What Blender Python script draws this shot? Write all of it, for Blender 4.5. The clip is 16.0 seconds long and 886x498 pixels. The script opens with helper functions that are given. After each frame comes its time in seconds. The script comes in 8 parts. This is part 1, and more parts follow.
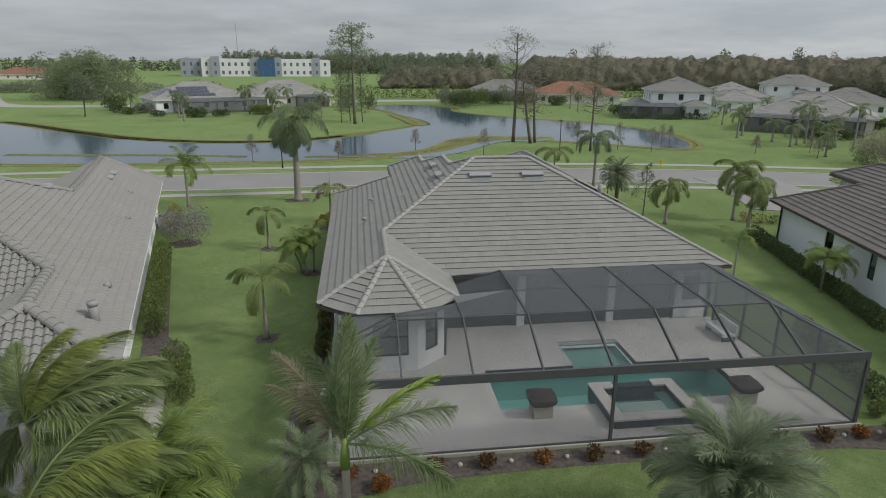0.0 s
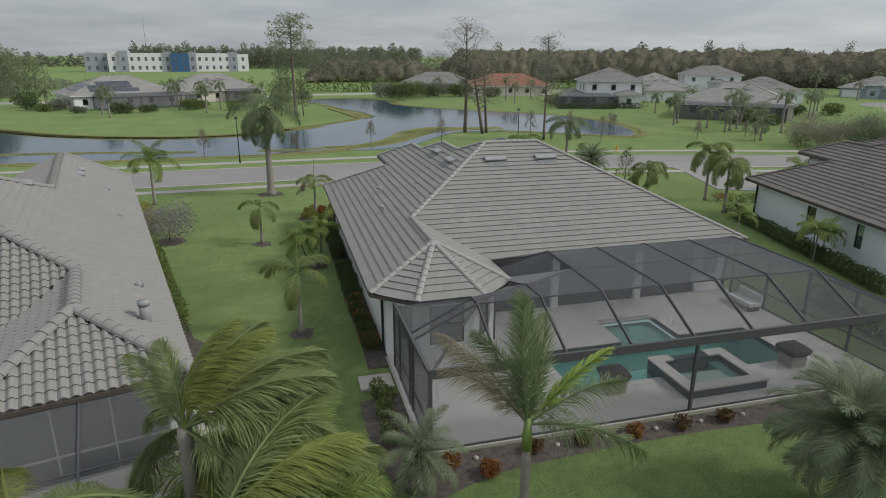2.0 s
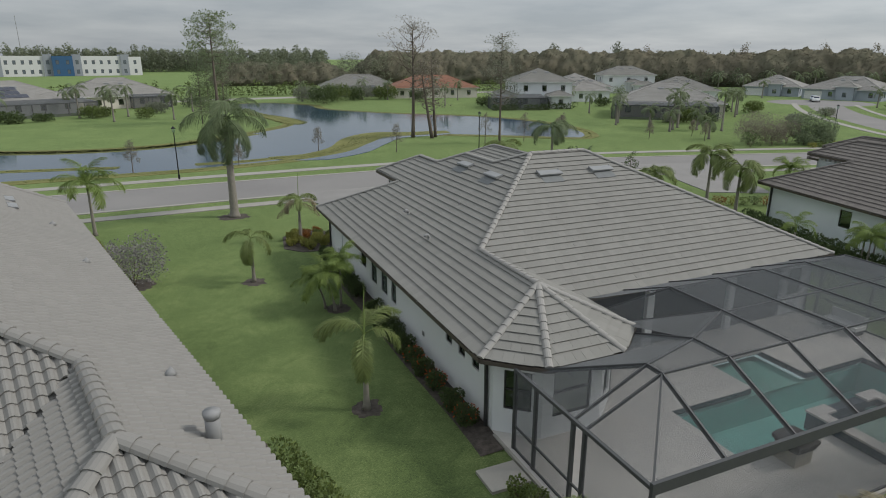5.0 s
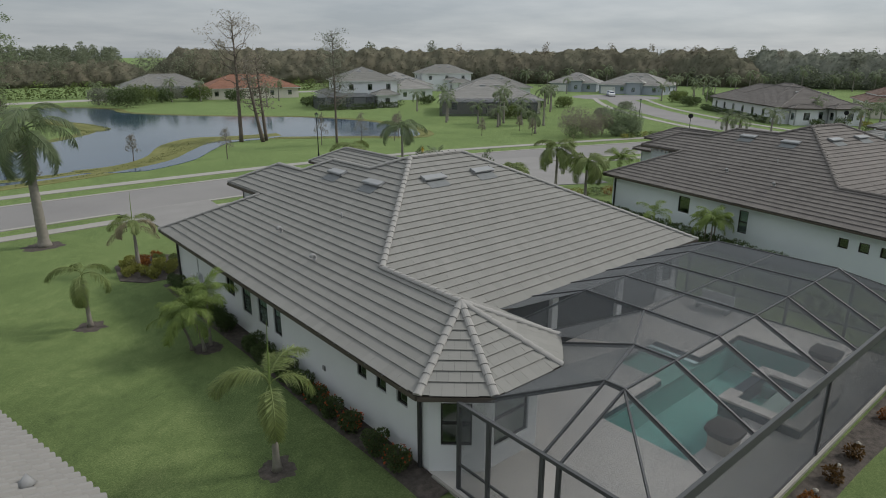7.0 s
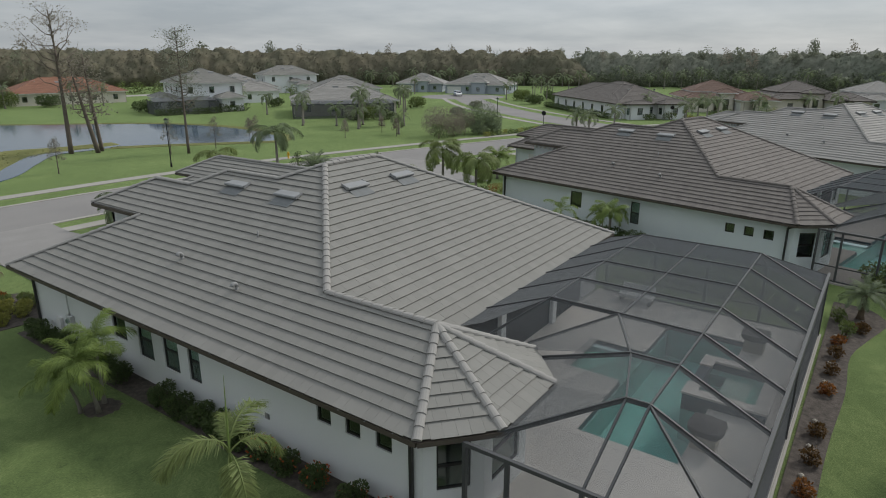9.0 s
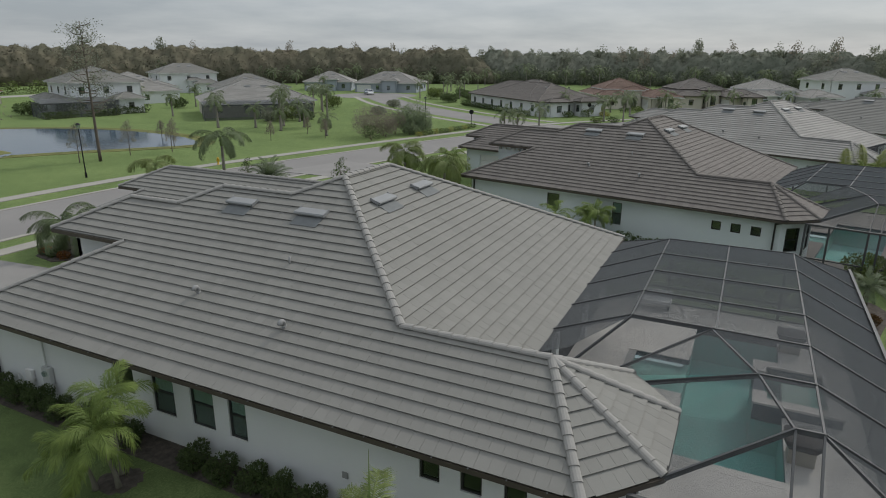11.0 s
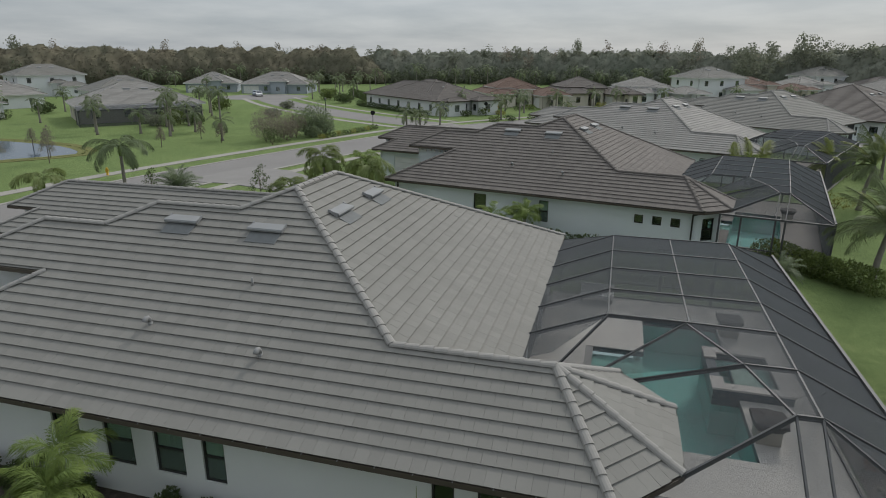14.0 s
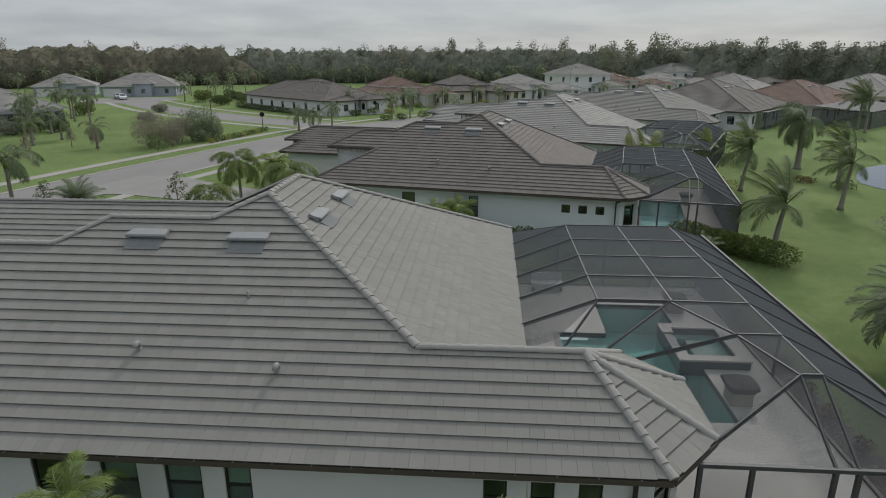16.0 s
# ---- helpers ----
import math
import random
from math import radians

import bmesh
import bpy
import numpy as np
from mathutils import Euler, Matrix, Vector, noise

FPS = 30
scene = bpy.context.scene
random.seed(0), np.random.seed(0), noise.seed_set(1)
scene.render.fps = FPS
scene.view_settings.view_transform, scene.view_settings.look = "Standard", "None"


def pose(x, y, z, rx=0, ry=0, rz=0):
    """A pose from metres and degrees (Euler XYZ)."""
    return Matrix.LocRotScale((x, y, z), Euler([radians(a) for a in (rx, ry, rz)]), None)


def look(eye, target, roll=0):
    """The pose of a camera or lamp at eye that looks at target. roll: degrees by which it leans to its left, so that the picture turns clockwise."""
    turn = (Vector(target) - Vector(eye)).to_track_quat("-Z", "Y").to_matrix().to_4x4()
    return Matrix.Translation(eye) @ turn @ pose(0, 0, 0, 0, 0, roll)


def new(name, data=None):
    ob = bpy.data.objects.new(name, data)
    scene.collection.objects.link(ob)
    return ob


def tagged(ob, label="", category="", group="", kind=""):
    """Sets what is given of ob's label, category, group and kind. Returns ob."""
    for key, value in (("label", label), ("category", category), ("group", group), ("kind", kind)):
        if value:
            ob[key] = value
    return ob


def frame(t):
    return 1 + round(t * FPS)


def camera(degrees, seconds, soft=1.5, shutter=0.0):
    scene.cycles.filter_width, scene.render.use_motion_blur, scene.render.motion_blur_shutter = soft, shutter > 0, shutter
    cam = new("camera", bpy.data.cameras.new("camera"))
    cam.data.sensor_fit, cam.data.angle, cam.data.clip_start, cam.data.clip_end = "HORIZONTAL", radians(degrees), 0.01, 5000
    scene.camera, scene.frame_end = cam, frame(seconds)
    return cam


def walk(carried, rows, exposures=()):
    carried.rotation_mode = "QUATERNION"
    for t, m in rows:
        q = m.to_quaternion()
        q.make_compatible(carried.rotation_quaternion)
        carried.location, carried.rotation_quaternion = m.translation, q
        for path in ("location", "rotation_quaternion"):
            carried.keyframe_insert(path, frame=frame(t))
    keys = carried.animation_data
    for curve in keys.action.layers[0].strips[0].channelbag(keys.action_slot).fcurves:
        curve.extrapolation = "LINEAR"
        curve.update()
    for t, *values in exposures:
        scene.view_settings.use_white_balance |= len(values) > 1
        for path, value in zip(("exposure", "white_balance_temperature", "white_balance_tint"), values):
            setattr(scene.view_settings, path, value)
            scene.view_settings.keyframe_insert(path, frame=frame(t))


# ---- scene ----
cam = camera(70.9, 16.0, soft=1.0)
PATH = [
    (0, (1.265, 0.629, 12.659), (1.522, 2.526, 12.079), 0.4),
    (0.5, (-0.132, 0.91, 12.574), (0.187, 2.795, 11.988), 0.3),
    (1, (-1.425, 1.161, 12.377), (-1.039, 3.033, 11.789), 0.4),
    (1.5, (-2.705, 1.463, 12.181), (-2.254, 3.319, 11.59), 0.4),
    (2, (-3.863, 2.025, 12.028), (-3.368, 3.869, 11.434), 0.2),
    (2.5, (-4.519, 3.222, 11.97), (-3.988, 5.057, 11.378), 0.2),
    (3, (-4.931, 4.64, 11.981), (-4.366, 6.464, 11.389), 0.3),
    (3.5, (-5.487, 6.047, 11.936), (-4.859, 7.852, 11.346), 0.3),
    (6, (-10.033, 11.823, 11.741), (-9.071, 13.475, 11.152), 0.0),
    (6.5, (-10.09, 12.67, 11.718), (-8.978, 14.225, 11.128), 0.1),
    (7, (-9.77, 13.286, 11.751), (-8.535, 14.744, 11.16), 0.1),
    (7.5, (-9.608, 14.206, 11.739), (-8.267, 15.568, 11.15), 0.4),
    (8, (-9.822, 15.345, 11.729), (-8.391, 16.614, 11.144), 0.1),
    (8.5, (-10.208, 16.417, 11.649), (-8.708, 17.604, 11.066), 0.0),
    (9, (-10.542, 17.377, 11.51), (-8.982, 18.482, 10.924), 0.1),
    (11.5, (-11.556, 24.334, 11.61), (-9.824, 25.14, 11.019), 0.1),
    (12, (-11.662, 25.262, 11.632), (-9.923, 26.052, 11.041), -0.1),
    (12.5, (-11.583, 25.627, 11.642), (-9.823, 26.369, 11.048), -0.0),
    (13, (-11.625, 25.563, 11.677), (-9.84, 26.24, 11.082), 0.0),
    (13.5, (-11.64, 25.502, 11.704), (-9.83, 26.108, 11.109), 0.1),
    (14, (-11.644, 25.67, 11.705), (-9.805, 26.186, 11.113), 0.2),
    (14.5, (-11.692, 26.221, 11.684), (-9.826, 26.633, 11.093), 0.2),
    (15, (-11.852, 27.128, 11.683), (-9.968, 27.441, 11.091), 0.2),
    (15.5, (-12.041, 28.177, 11.672), (-10.145, 28.4, 11.078), 0.1),
    (16, (-12.22, 29.23, 11.656), (-10.316, 29.37, 11.061), -0.1),
]
walk(cam, [(t, look(eye, target, roll)) for t, eye, target, roll in PATH], [(0.0, 0.56), (3.0, 0.54), (7.0, 0.46), (9.0, 0.46), (12.0, 0.38), (16.0, 0.38)])

# ---- world, sun ----
SUN_AZ, SUN_EL = 112.0, 40.0
world = bpy.data.worlds.new("overcast_sky")
scene.world = world
world.use_nodes = True
wn, wl = world.node_tree.nodes, world.node_tree.links
wn.clear()
w_out = wn.new("ShaderNodeOutputWorld")
w_bg = wn.new("ShaderNodeBackground")
w_sky = wn.new("ShaderNodeTexSky")
w_sky.sky_type, w_sky.sun_disc = "NISHITA", False
w_sky.sun_elevation, w_sky.sun_rotation = radians(SUN_EL), radians(SUN_AZ)
w_geo = wn.new("ShaderNodeTexCoord")
w_sep = wn.new("ShaderNodeSeparateXYZ")
wl.new(w_geo.outputs["Generated"], w_sep.inputs[0])
w_add = wn.new("ShaderNodeMath")
w_add.operation, w_add.inputs[1].default_value = "ADD", 0.12
wl.new(w_sep.outputs["Z"], w_add.inputs[0])
w_comb = wn.new("ShaderNodeCombineXYZ")
for axis in "XY":
    d = wn.new("ShaderNodeMath")
    d.operation = "DIVIDE"
    wl.new(w_sep.outputs[axis], d.inputs[0])
    wl.new(w_add.outputs[0], d.inputs[1])
    wl.new(d.outputs[0], w_comb.inputs[axis])
w_noise = wn.new("ShaderNodeTexNoise")
w_noise.inputs["Scale"].default_value, w_noise.inputs["Detail"].default_value = 0.75, 7.0
w_noise.inputs["Roughness"].default_value = 0.55
wl.new(w_comb.outputs[0], w_noise.inputs["Vector"])
w_ramp = wn.new("ShaderNodeValToRGB")
w_ramp.color_ramp.elements[0].position, w_ramp.color_ramp.elements[0].color = 0.34, (0.325, 0.358, 0.390, 1)
w_ramp.color_ramp.elements[1].position, w_ramp.color_ramp.elements[1].color = 0.68, (0.455, 0.480, 0.500, 1)
wl.new(w_noise.outputs["Fac"], w_ramp.inputs[0])
w_mul = wn.new("ShaderNodeMix")
w_mul.data_type, w_mul.blend_type = "RGBA", "MULTIPLY"
w_mul.inputs["Factor"].default_value = 1.0
wl.new(w_sky.outputs[0], w_mul.inputs["A"])
w_mul.inputs["B"].default_value = (0.09, 0.09, 0.09, 1)
w_mix = wn.new("ShaderNodeMix")
w_mix.data_type = "RGBA"
w_mix.inputs["Factor"].default_value = 0.9
wl.new(w_mul.outputs["Result"], w_mix.inputs["A"])
wl.new(w_ramp.outputs[0], w_mix.inputs["B"])
# an overcast sky grows brighter towards the zenith and is darker in the north-west
w_up = wn.new("ShaderNodeMapRange")
w_up.inputs["From Min"].default_value, w_up.inputs["From Max"].default_value = 0.0, 1.0
w_up.inputs["To Min"].default_value, w_up.inputs["To Max"].default_value = 0.84, 1.50
wl.new(w_sep.outputs["Z"], w_up.inputs["Value"])
w_zen = wn.new("ShaderNodeVectorMath")
w_zen.operation = "SCALE"
wl.new(w_mix.outputs["Result"], w_zen.inputs[0])
w_side = wn.new("ShaderNodeVectorMath")
w_side.operation, w_side.inputs[1].default_value = "DOT_PRODUCT", (-0.64, 0.77, 0.0)
wl.new(w_geo.outputs["Generated"], w_side.inputs[0])
w_dim = wn.new("ShaderNodeMapRange")
w_dim.inputs["From Min"].default_value, w_dim.inputs["From Max"].default_value = -0.2, 1.0
w_dim.inputs["To Min"].default_value, w_dim.inputs["To Max"].default_value = 1.04, 0.80
wl.new(w_side.outputs["Value"], w_dim.inputs["Value"])
w_both = wn.new("ShaderNodeMath")
w_both.operation = "MULTIPLY"
wl.new(w_up.outputs[0], w_both.inputs[0])
wl.new(w_dim.outputs[0], w_both.inputs[1])
wl.new(w_both.outputs[0], w_zen.inputs["Scale"])
wl.new(w_zen.outputs[0], w_bg.inputs["Color"])
w_bg.inputs["Strength"].default_value = 0.96
wl.new(w_bg.outputs[0], w_out.inputs[0])

sun = new("sun", bpy.data.lights.new("sun", "SUN"))
sun.data.energy, sun.data.angle, sun.data.color = 1.5, radians(10), (1.0, 0.96, 0.895)
az, el = radians(SUN_AZ), radians(SUN_EL)
sun.matrix_world = look((math.sin(az) * math.cos(el) * 60, math.cos(az) * math.cos(el) * 60, math.sin(el) * 60), (0, 0, 0))

# ---- materials ----
def mat(name, base, rough=0.8, metal=0.0, vary=0.12, scale=3.0, fine=40.0, bump=0.0, bump_scale=60.0, island=0.0, second=None, spec=0.3, per_object=0.0):
    """A procedural surface: base colour varied at two scales, with fine relief; island varies it piece by piece."""
    m = bpy.data.materials.new(name)
    m.use_nodes = True
    n, l = m.node_tree.nodes, m.node_tree.links
    b = n["Principled BSDF"]
    b.inputs["Roughness"].default_value, b.inputs["Metallic"].default_value = rough, metal
    b.inputs["Specular IOR Level"].default_value = spec
    tc = n.new("ShaderNodeTexCoord")
    col = n.new("ShaderNodeMix")
    col.data_type = "RGBA"
    lo = tuple(c * (1 - vary) for c in base)
    hi = tuple(c * (1 + vary) for c in (second or base))
    col.inputs["A"].default_value, col.inputs["B"].default_value = (*lo, 1), (*hi, 1)
    big, small = n.new("ShaderNodeTexNoise"), n.new("ShaderNodeTexNoise")
    big.inputs["Scale"].default_value, big.inputs["Detail"].default_value = scale, 5.0
    small.inputs["Scale"].default_value, small.inputs["Detail"].default_value = fine, 3.0
    for t in (big, small):
        l.new(tc.outputs["Object"], t.inputs["Vector"])
    mixf = n.new("ShaderNodeMath")
    mixf.operation, mixf.inputs[1].default_value, mixf.inputs[2].default_value = "MULTIPLY_ADD", 0.45, 0.0
    l.new(small.outputs["Fac"], mixf.inputs[0])
    add = n.new("ShaderNodeMath")
    add.operation, add.inputs[1].default_value = "MULTIPLY_ADD", 1.3
    l.new(big.outputs["Fac"], add.inputs[0])
    l.new(mixf.outputs[0], add.inputs[2])
    sub = n.new("ShaderNodeMath")
    sub.operation, sub.inputs[1].default_value, sub.use_clamp = "SUBTRACT", 0.38, True
    l.new(add.outputs[0], sub.inputs[0])
    l.new(sub.outputs[0], col.inputs["Factor"])
    out = col.outputs["Result"]
    for amount, source in ((island, "geo"), (per_object, "obj")):
        if amount:
            g = n.new("ShaderNodeNewGeometry" if source == "geo" else "ShaderNodeObjectInfo")
            r = n.new("ShaderNodeMapRange")
            r.inputs["To Min"].default_value, r.inputs["To Max"].default_value = 1 - amount, 1 + amount
            l.new(g.outputs["Random Per Island" if source == "geo" else "Random"], r.inputs["Value"])
            v = n.new("ShaderNodeHueSaturation")
            l.new(r.outputs[0], v.inputs["Value"])
            l.new(out, v.inputs["Color"])
            out = v.outputs[0]
    l.new(out, b.inputs["Base Color"])
    if bump:
        bp, bt = n.new("ShaderNodeBump"), n.new("ShaderNodeTexNoise")
        bt.inputs["Scale"].default_value, bt.inputs["Detail"].default_value = bump_scale, 4.0
        l.new(tc.outputs["Object"], bt.inputs["Vector"])
        bp.inputs["Strength"].default_value, bp.inputs["Distance"].default_value = bump, 0.02
        l.new(bt.outputs["Fac"], bp.inputs["Height"])
        l.new(bp.outputs[0], b.inputs["Normal"])
    return m


def leaf_mat(name, base, second, island=0.25, rough=0.55, per_object=0.0, spec=0.3, thin=0.42):
    m = mat(name, base, rough, vary=0.15, scale=1.2, fine=9.0, island=island, second=second, spec=spec, per_object=per_object)
    n, l = m.node_tree.nodes, m.node_tree.links
    b = n["Principled BSDF"]
    tr, mx = n.new("ShaderNodeBsdfTranslucent"), n.new("ShaderNodeMixShader")
    l.new(b.inputs["Base Color"].links[0].from_socket, tr.inputs["Color"])
    mx.inputs[0].default_value = thin
    l.new(b.outputs[0], mx.inputs[1])
    l.new(tr.outputs[0], mx.inputs[2])
    l.new(mx.outputs[0], n["Material Output"].inputs["Surface"])
    return m


M = {}
# the lawn: patches of metres, tufts of decimetres and blades of centimetres
def lawn_mat(name, dark, mid, light):
    m = mat(name, mid, 0.95, vary=0.1, scale=0.2, bump=1.0, bump_scale=30.0, spec=0.08)
    n, l = m.node_tree.nodes, m.node_tree.links
    tc = [q for q in n if q.bl_idname == "ShaderNodeTexCoord"][0]
    total = None
    for scale, weight, detail, warp in ((0.13, 0.40, 4.0, 0.6), (1.1, 0.34, 6.0, 1.2), (15.0, 0.56, 5.0, 0.0)):
        t = n.new("ShaderNodeTexNoise")
        t.inputs["Scale"].default_value, t.inputs["Detail"].default_value = scale, detail
        t.inputs["Roughness"].default_value, t.inputs["Distortion"].default_value = 0.68, warp
        l.new(tc.outputs["Object"], t.inputs["Vector"])
        k = n.new("ShaderNodeMath")
        k.operation, k.inputs[1].default_value = "MULTIPLY_ADD", weight
        l.new(t.outputs["Fac"], k.inputs[0])
        if total:
            l.new(total, k.inputs[2])
        else:
            k.inputs[2].default_value = 0.0
        total = k.outputs[0]
    r = n.new("ShaderNodeValToRGB")
    e = r.color_ramp.elements
    e[0].position, e[0].color = 0.50, (*dark, 1)
    e[1].position, e[1].color = 0.80, (*light, 1)
    q = r.color_ramp.elements.new(0.65)
    q.color = (*mid, 1)
    l.new(total, r.inputs[0])
    b = n["Principled BSDF"]
    l.new(r.outputs[0], b.inputs["Base Color"])
    # low-angle sheen of blade tips, also standing in for sun on the far lawn
    b.inputs["Sheen Weight"].default_value, b.inputs["Sheen Roughness"].default_value = 0.47, 0.42
    b.inputs["Sheen Tint"].default_value = (0.60, 0.80, 0.30, 1)
    return m


M["lawn"] = lawn_mat("lawn_grass", (0.044, 0.064, 0.026), (0.087, 0.122, 0.045), (0.163, 0.198, 0.080))
M["tile"] = mat("grey_concrete_tile", (0.227, 0.222, 0.204), 0.85, vary=0.07, scale=0.35, fine=22.0, bump=0.25, bump_scale=90.0, island=0.05, spec=0.25, per_object=0.04)
M["tile_dark"] = mat("brown_concrete_tile", (0.156, 0.141, 0.129), 0.85, vary=0.07, scale=0.5, fine=22.0, bump=0.25, bump_scale=90.0, island=0.09, spec=0.25)
M["tile_light"] = mat("pale_grey_tile", (0.29, 0.28, 0.262), 0.85, vary=0.10, scale=0.5, fine=20.0, bump=0.2, island=0.08, spec=0.25)
M["tile_barrel"] = mat("grey_barrel_tile", (0.238, 0.230, 0.215), 0.82, vary=0.05, scale=0.3, fine=20.0, bump=0.2, island=0.035, spec=0.25)
M["tile_red"] = mat("terracotta_tile", (0.27, 0.140, 0.095), 0.85, vary=0.15, scale=0.5, fine=15.0, bump=0.2, island=0.12, spec=0.25)
M["tile_rust"] = mat("rust_brown_tile", (0.175, 0.118, 0.094), 0.85, vary=0.15, scale=0.5, fine=15.0, bump=0.2, island=0.12, spec=0.25)
M["ridge"] = mat("ridge_tile_and_mortar", (0.30, 0.29, 0.272), 0.85, vary=0.12, scale=2.0, fine=25.0, bump=0.3, island=0.08, spec=0.25)
M["stucco"] = mat("white_stucco", (0.70, 0.715, 0.72), 0.9, vary=0.04, scale=0.6, fine=60.0, bump=0.35, bump_scale=120.0)
M["stucco_nb"] = mat("pale_blue_white_stucco", (0.66, 0.71, 0.72), 0.9, vary=0.04, scale=0.6, fine=60.0, bump=0.3, bump_scale=120.0)
M["stucco_cream"] = mat("cream_stucco", (0.62, 0.58, 0.50), 0.9, vary=0.06, scale=0.6, fine=50.0, bump=0.3)
M["stucco_grey"] = mat("blue_grey_stucco", (0.36, 0.40, 0.44), 0.9, vary=0.06, scale=0.6, fine=50.0, bump=0.3)
M["trim"] = mat("white_trim", (0.72, 0.72, 0.70), 0.7, vary=0.04, scale=2.0, fine=30.0)
M["bronze"] = mat("dark_bronze_aluminium", (0.045, 0.044, 0.043), 0.45, metal=0.3, vary=0.15, scale=3.0, fine=40.0, spec=0.4)
M["bronze_grey"] = mat("bronze_screen_frame", (0.068, 0.070, 0.072), 0.58, metal=0.0, vary=0.12, scale=3.0, fine=40.0, spec=0.38)
M["gutter"] = mat("dark_brown_gutter", (0.075, 0.062, 0.050), 0.55, vary=0.2, scale=1.5, fine=30.0, spec=0.4)
M["deck"] = mat("travertine_pool_deck", (0.46, 0.44, 0.412), 0.8, vary=0.08, scale=0.45, fine=14.0, bump=0.1, second=(0.53, 0.505, 0.47))
M["coping"] = mat("pale_stone_coping", (0.50, 0.47, 0.44), 0.75, vary=0.08, scale=1.0, fine=16.0, bump=0.1)
# brown-grey paver, darkened further for shade under the neighbours' screen roofs
M["deck_brown_shade"] = mat("brown_grey_paver_with_shade", (0.205, 0.190, 0.176), 0.8, vary=0.10, scale=0.5, fine=14.0, bump=0.1)
M["pooltile"] = mat("blue_black_mosaic", (0.018, 0.035, 0.05), 0.3, vary=0.5, scale=8.0, fine=60.0, spec=0.5)
M["plaster"] = mat("teal_pool_plaster", (0.285, 0.505, 0.475), 0.8, vary=0.08, scale=0.6, fine=12.0)
M["plaster_pale"] = mat("pale_pool_ledge", (0.30, 0.44, 0.40), 0.8, vary=0.08, scale=0.8, fine=12.0)
M["asphalt"] = mat("grey_asphalt", (0.215, 0.205, 0.20), 0.9, vary=0.10, scale=0.12, fine=14.0, bump=0.3, bump_scale=80.0, second=(0.235, 0.225, 0.215))
M["concrete"] = mat("sidewalk_concrete", (0.32, 0.305, 0.275), 0.9, vary=0.10, scale=0.4, fine=14.0, bump=0.2)
M["paver"] = mat("grey_drive_paver", (0.245, 0.235, 0.225), 0.88, vary=0.12, scale=0.5, fine=10.0, bump=0.3)
M["mulch"] = mat("dark_mulch", (0.062, 0.052, 0.045), 0.95, vary=0.6, scale=5.0, fine=22.0, bump=1.0, bump_scale=30.0, second=(0.085, 0.072, 0.062))
M["trunk"] = mat("grey_palm_trunk", (0.24, 0.22, 0.19), 0.9, vary=0.2, scale=4.0, fine=20.0, bump=0.5)
M["trunk_dark"] = mat("brown_fibrous_trunk", (0.12, 0.09, 0.06), 0.95, vary=0.3, scale=6.0, fine=30.0, bump=0.8)
M["bark"] = mat("pine_bark", (0.14, 0.115, 0.095), 0.95, vary=0.3, scale=3.0, fine=18.0, bump=0.8)
M["shaft"] = mat("green_crownshaft", (0.16, 0.22, 0.06), 0.5, vary=0.12, scale=3.0, fine=16.0)
M["royal"] = leaf_mat("royal_palm_leaf", (0.138, 0.186, 0.096), (0.200, 0.246, 0.130))
M["lawnpalm"] = leaf_mat("lawn_palm_leaf", (0.165, 0.205, 0.112), (0.225, 0.262, 0.150))
M["foxtail"] = leaf_mat("foxtail_palm_leaf", (0.162, 0.216, 0.076), (0.250, 0.296, 0.108))
M["ragged"] = leaf_mat("ragged_palm_leaf", (0.112, 0.168, 0.068), (0.178, 0.232, 0.098))
M["lime"] = leaf_mat("lime_palm_leaf", (0.20, 0.30, 0.06), (0.28, 0.36, 0.08))
M["coconut"] = leaf_mat("coconut_palm_leaf", (0.165, 0.215, 0.090), (0.240, 0.285, 0.115))
M["windy"] = leaf_mat("wind_torn_palm_leaf", (0.118, 0.160, 0.072), (0.178, 0.218, 0.098))
M["coconut_yellow"] = leaf_mat("yellowing_palm_leaf", (0.18, 0.225, 0.055), (0.25, 0.28, 0.075))
M["date"] = leaf_mat("blue_green_date_leaf", (0.155, 0.200, 0.118), (0.225, 0.270, 0.160))
M["dry"] = leaf_mat("dried_palm_leaf", (0.26, 0.225, 0.14), (0.33, 0.29, 0.19))
M["areca"] = leaf_mat("areca_leaf", (0.145, 0.220, 0.060), (0.235, 0.300, 0.080))
M["hedge"] = leaf_mat("hedge_leaf", (0.095, 0.135, 0.040), (0.160, 0.200, 0.060), island=0.35)
M["shrub"] = leaf_mat("dark_shrub_leaf", (0.062, 0.095, 0.036), (0.105, 0.140, 0.052), island=0.35)
M["croton"] = leaf_mat("red_croton_leaf", (0.26, 0.055, 0.022), (0.20, 0.13, 0.03), island=0.5)
M["croton_dark"] = leaf_mat("bronze_croton_leaf", (0.10, 0.05, 0.022), (0.12, 0.075, 0.025), island=0.4)
M["ixora"] = leaf_mat("orange_red_flower", (0.42, 0.07, 0.03), (0.50, 0.14, 0.05), island=0.3)
M["yellowshrub"] = leaf_mat("yellow_green_shrub_leaf", (0.20, 0.22, 0.05), (0.30, 0.29, 0.08), island=0.3)
M["silver"] = leaf_mat("silver_shrub_leaf", (0.20, 0.19, 0.18), (0.28, 0.26, 0.26), island=0.3)
M["pine"] = leaf_mat("pine_needle", (0.185, 0.212, 0.142), (0.235, 0.255, 0.176), island=0.14, rough=0.9, spec=0.05, thin=0.5)
# forest leaf colours lifted above real foliage to stand in for distant haze
M["forest"] = leaf_mat("hazed_forest_leaf", (0.195, 0.215, 0.158), (0.240, 0.252, 0.192), island=0.08, rough=0.95, spec=0.03, thin=0.58)
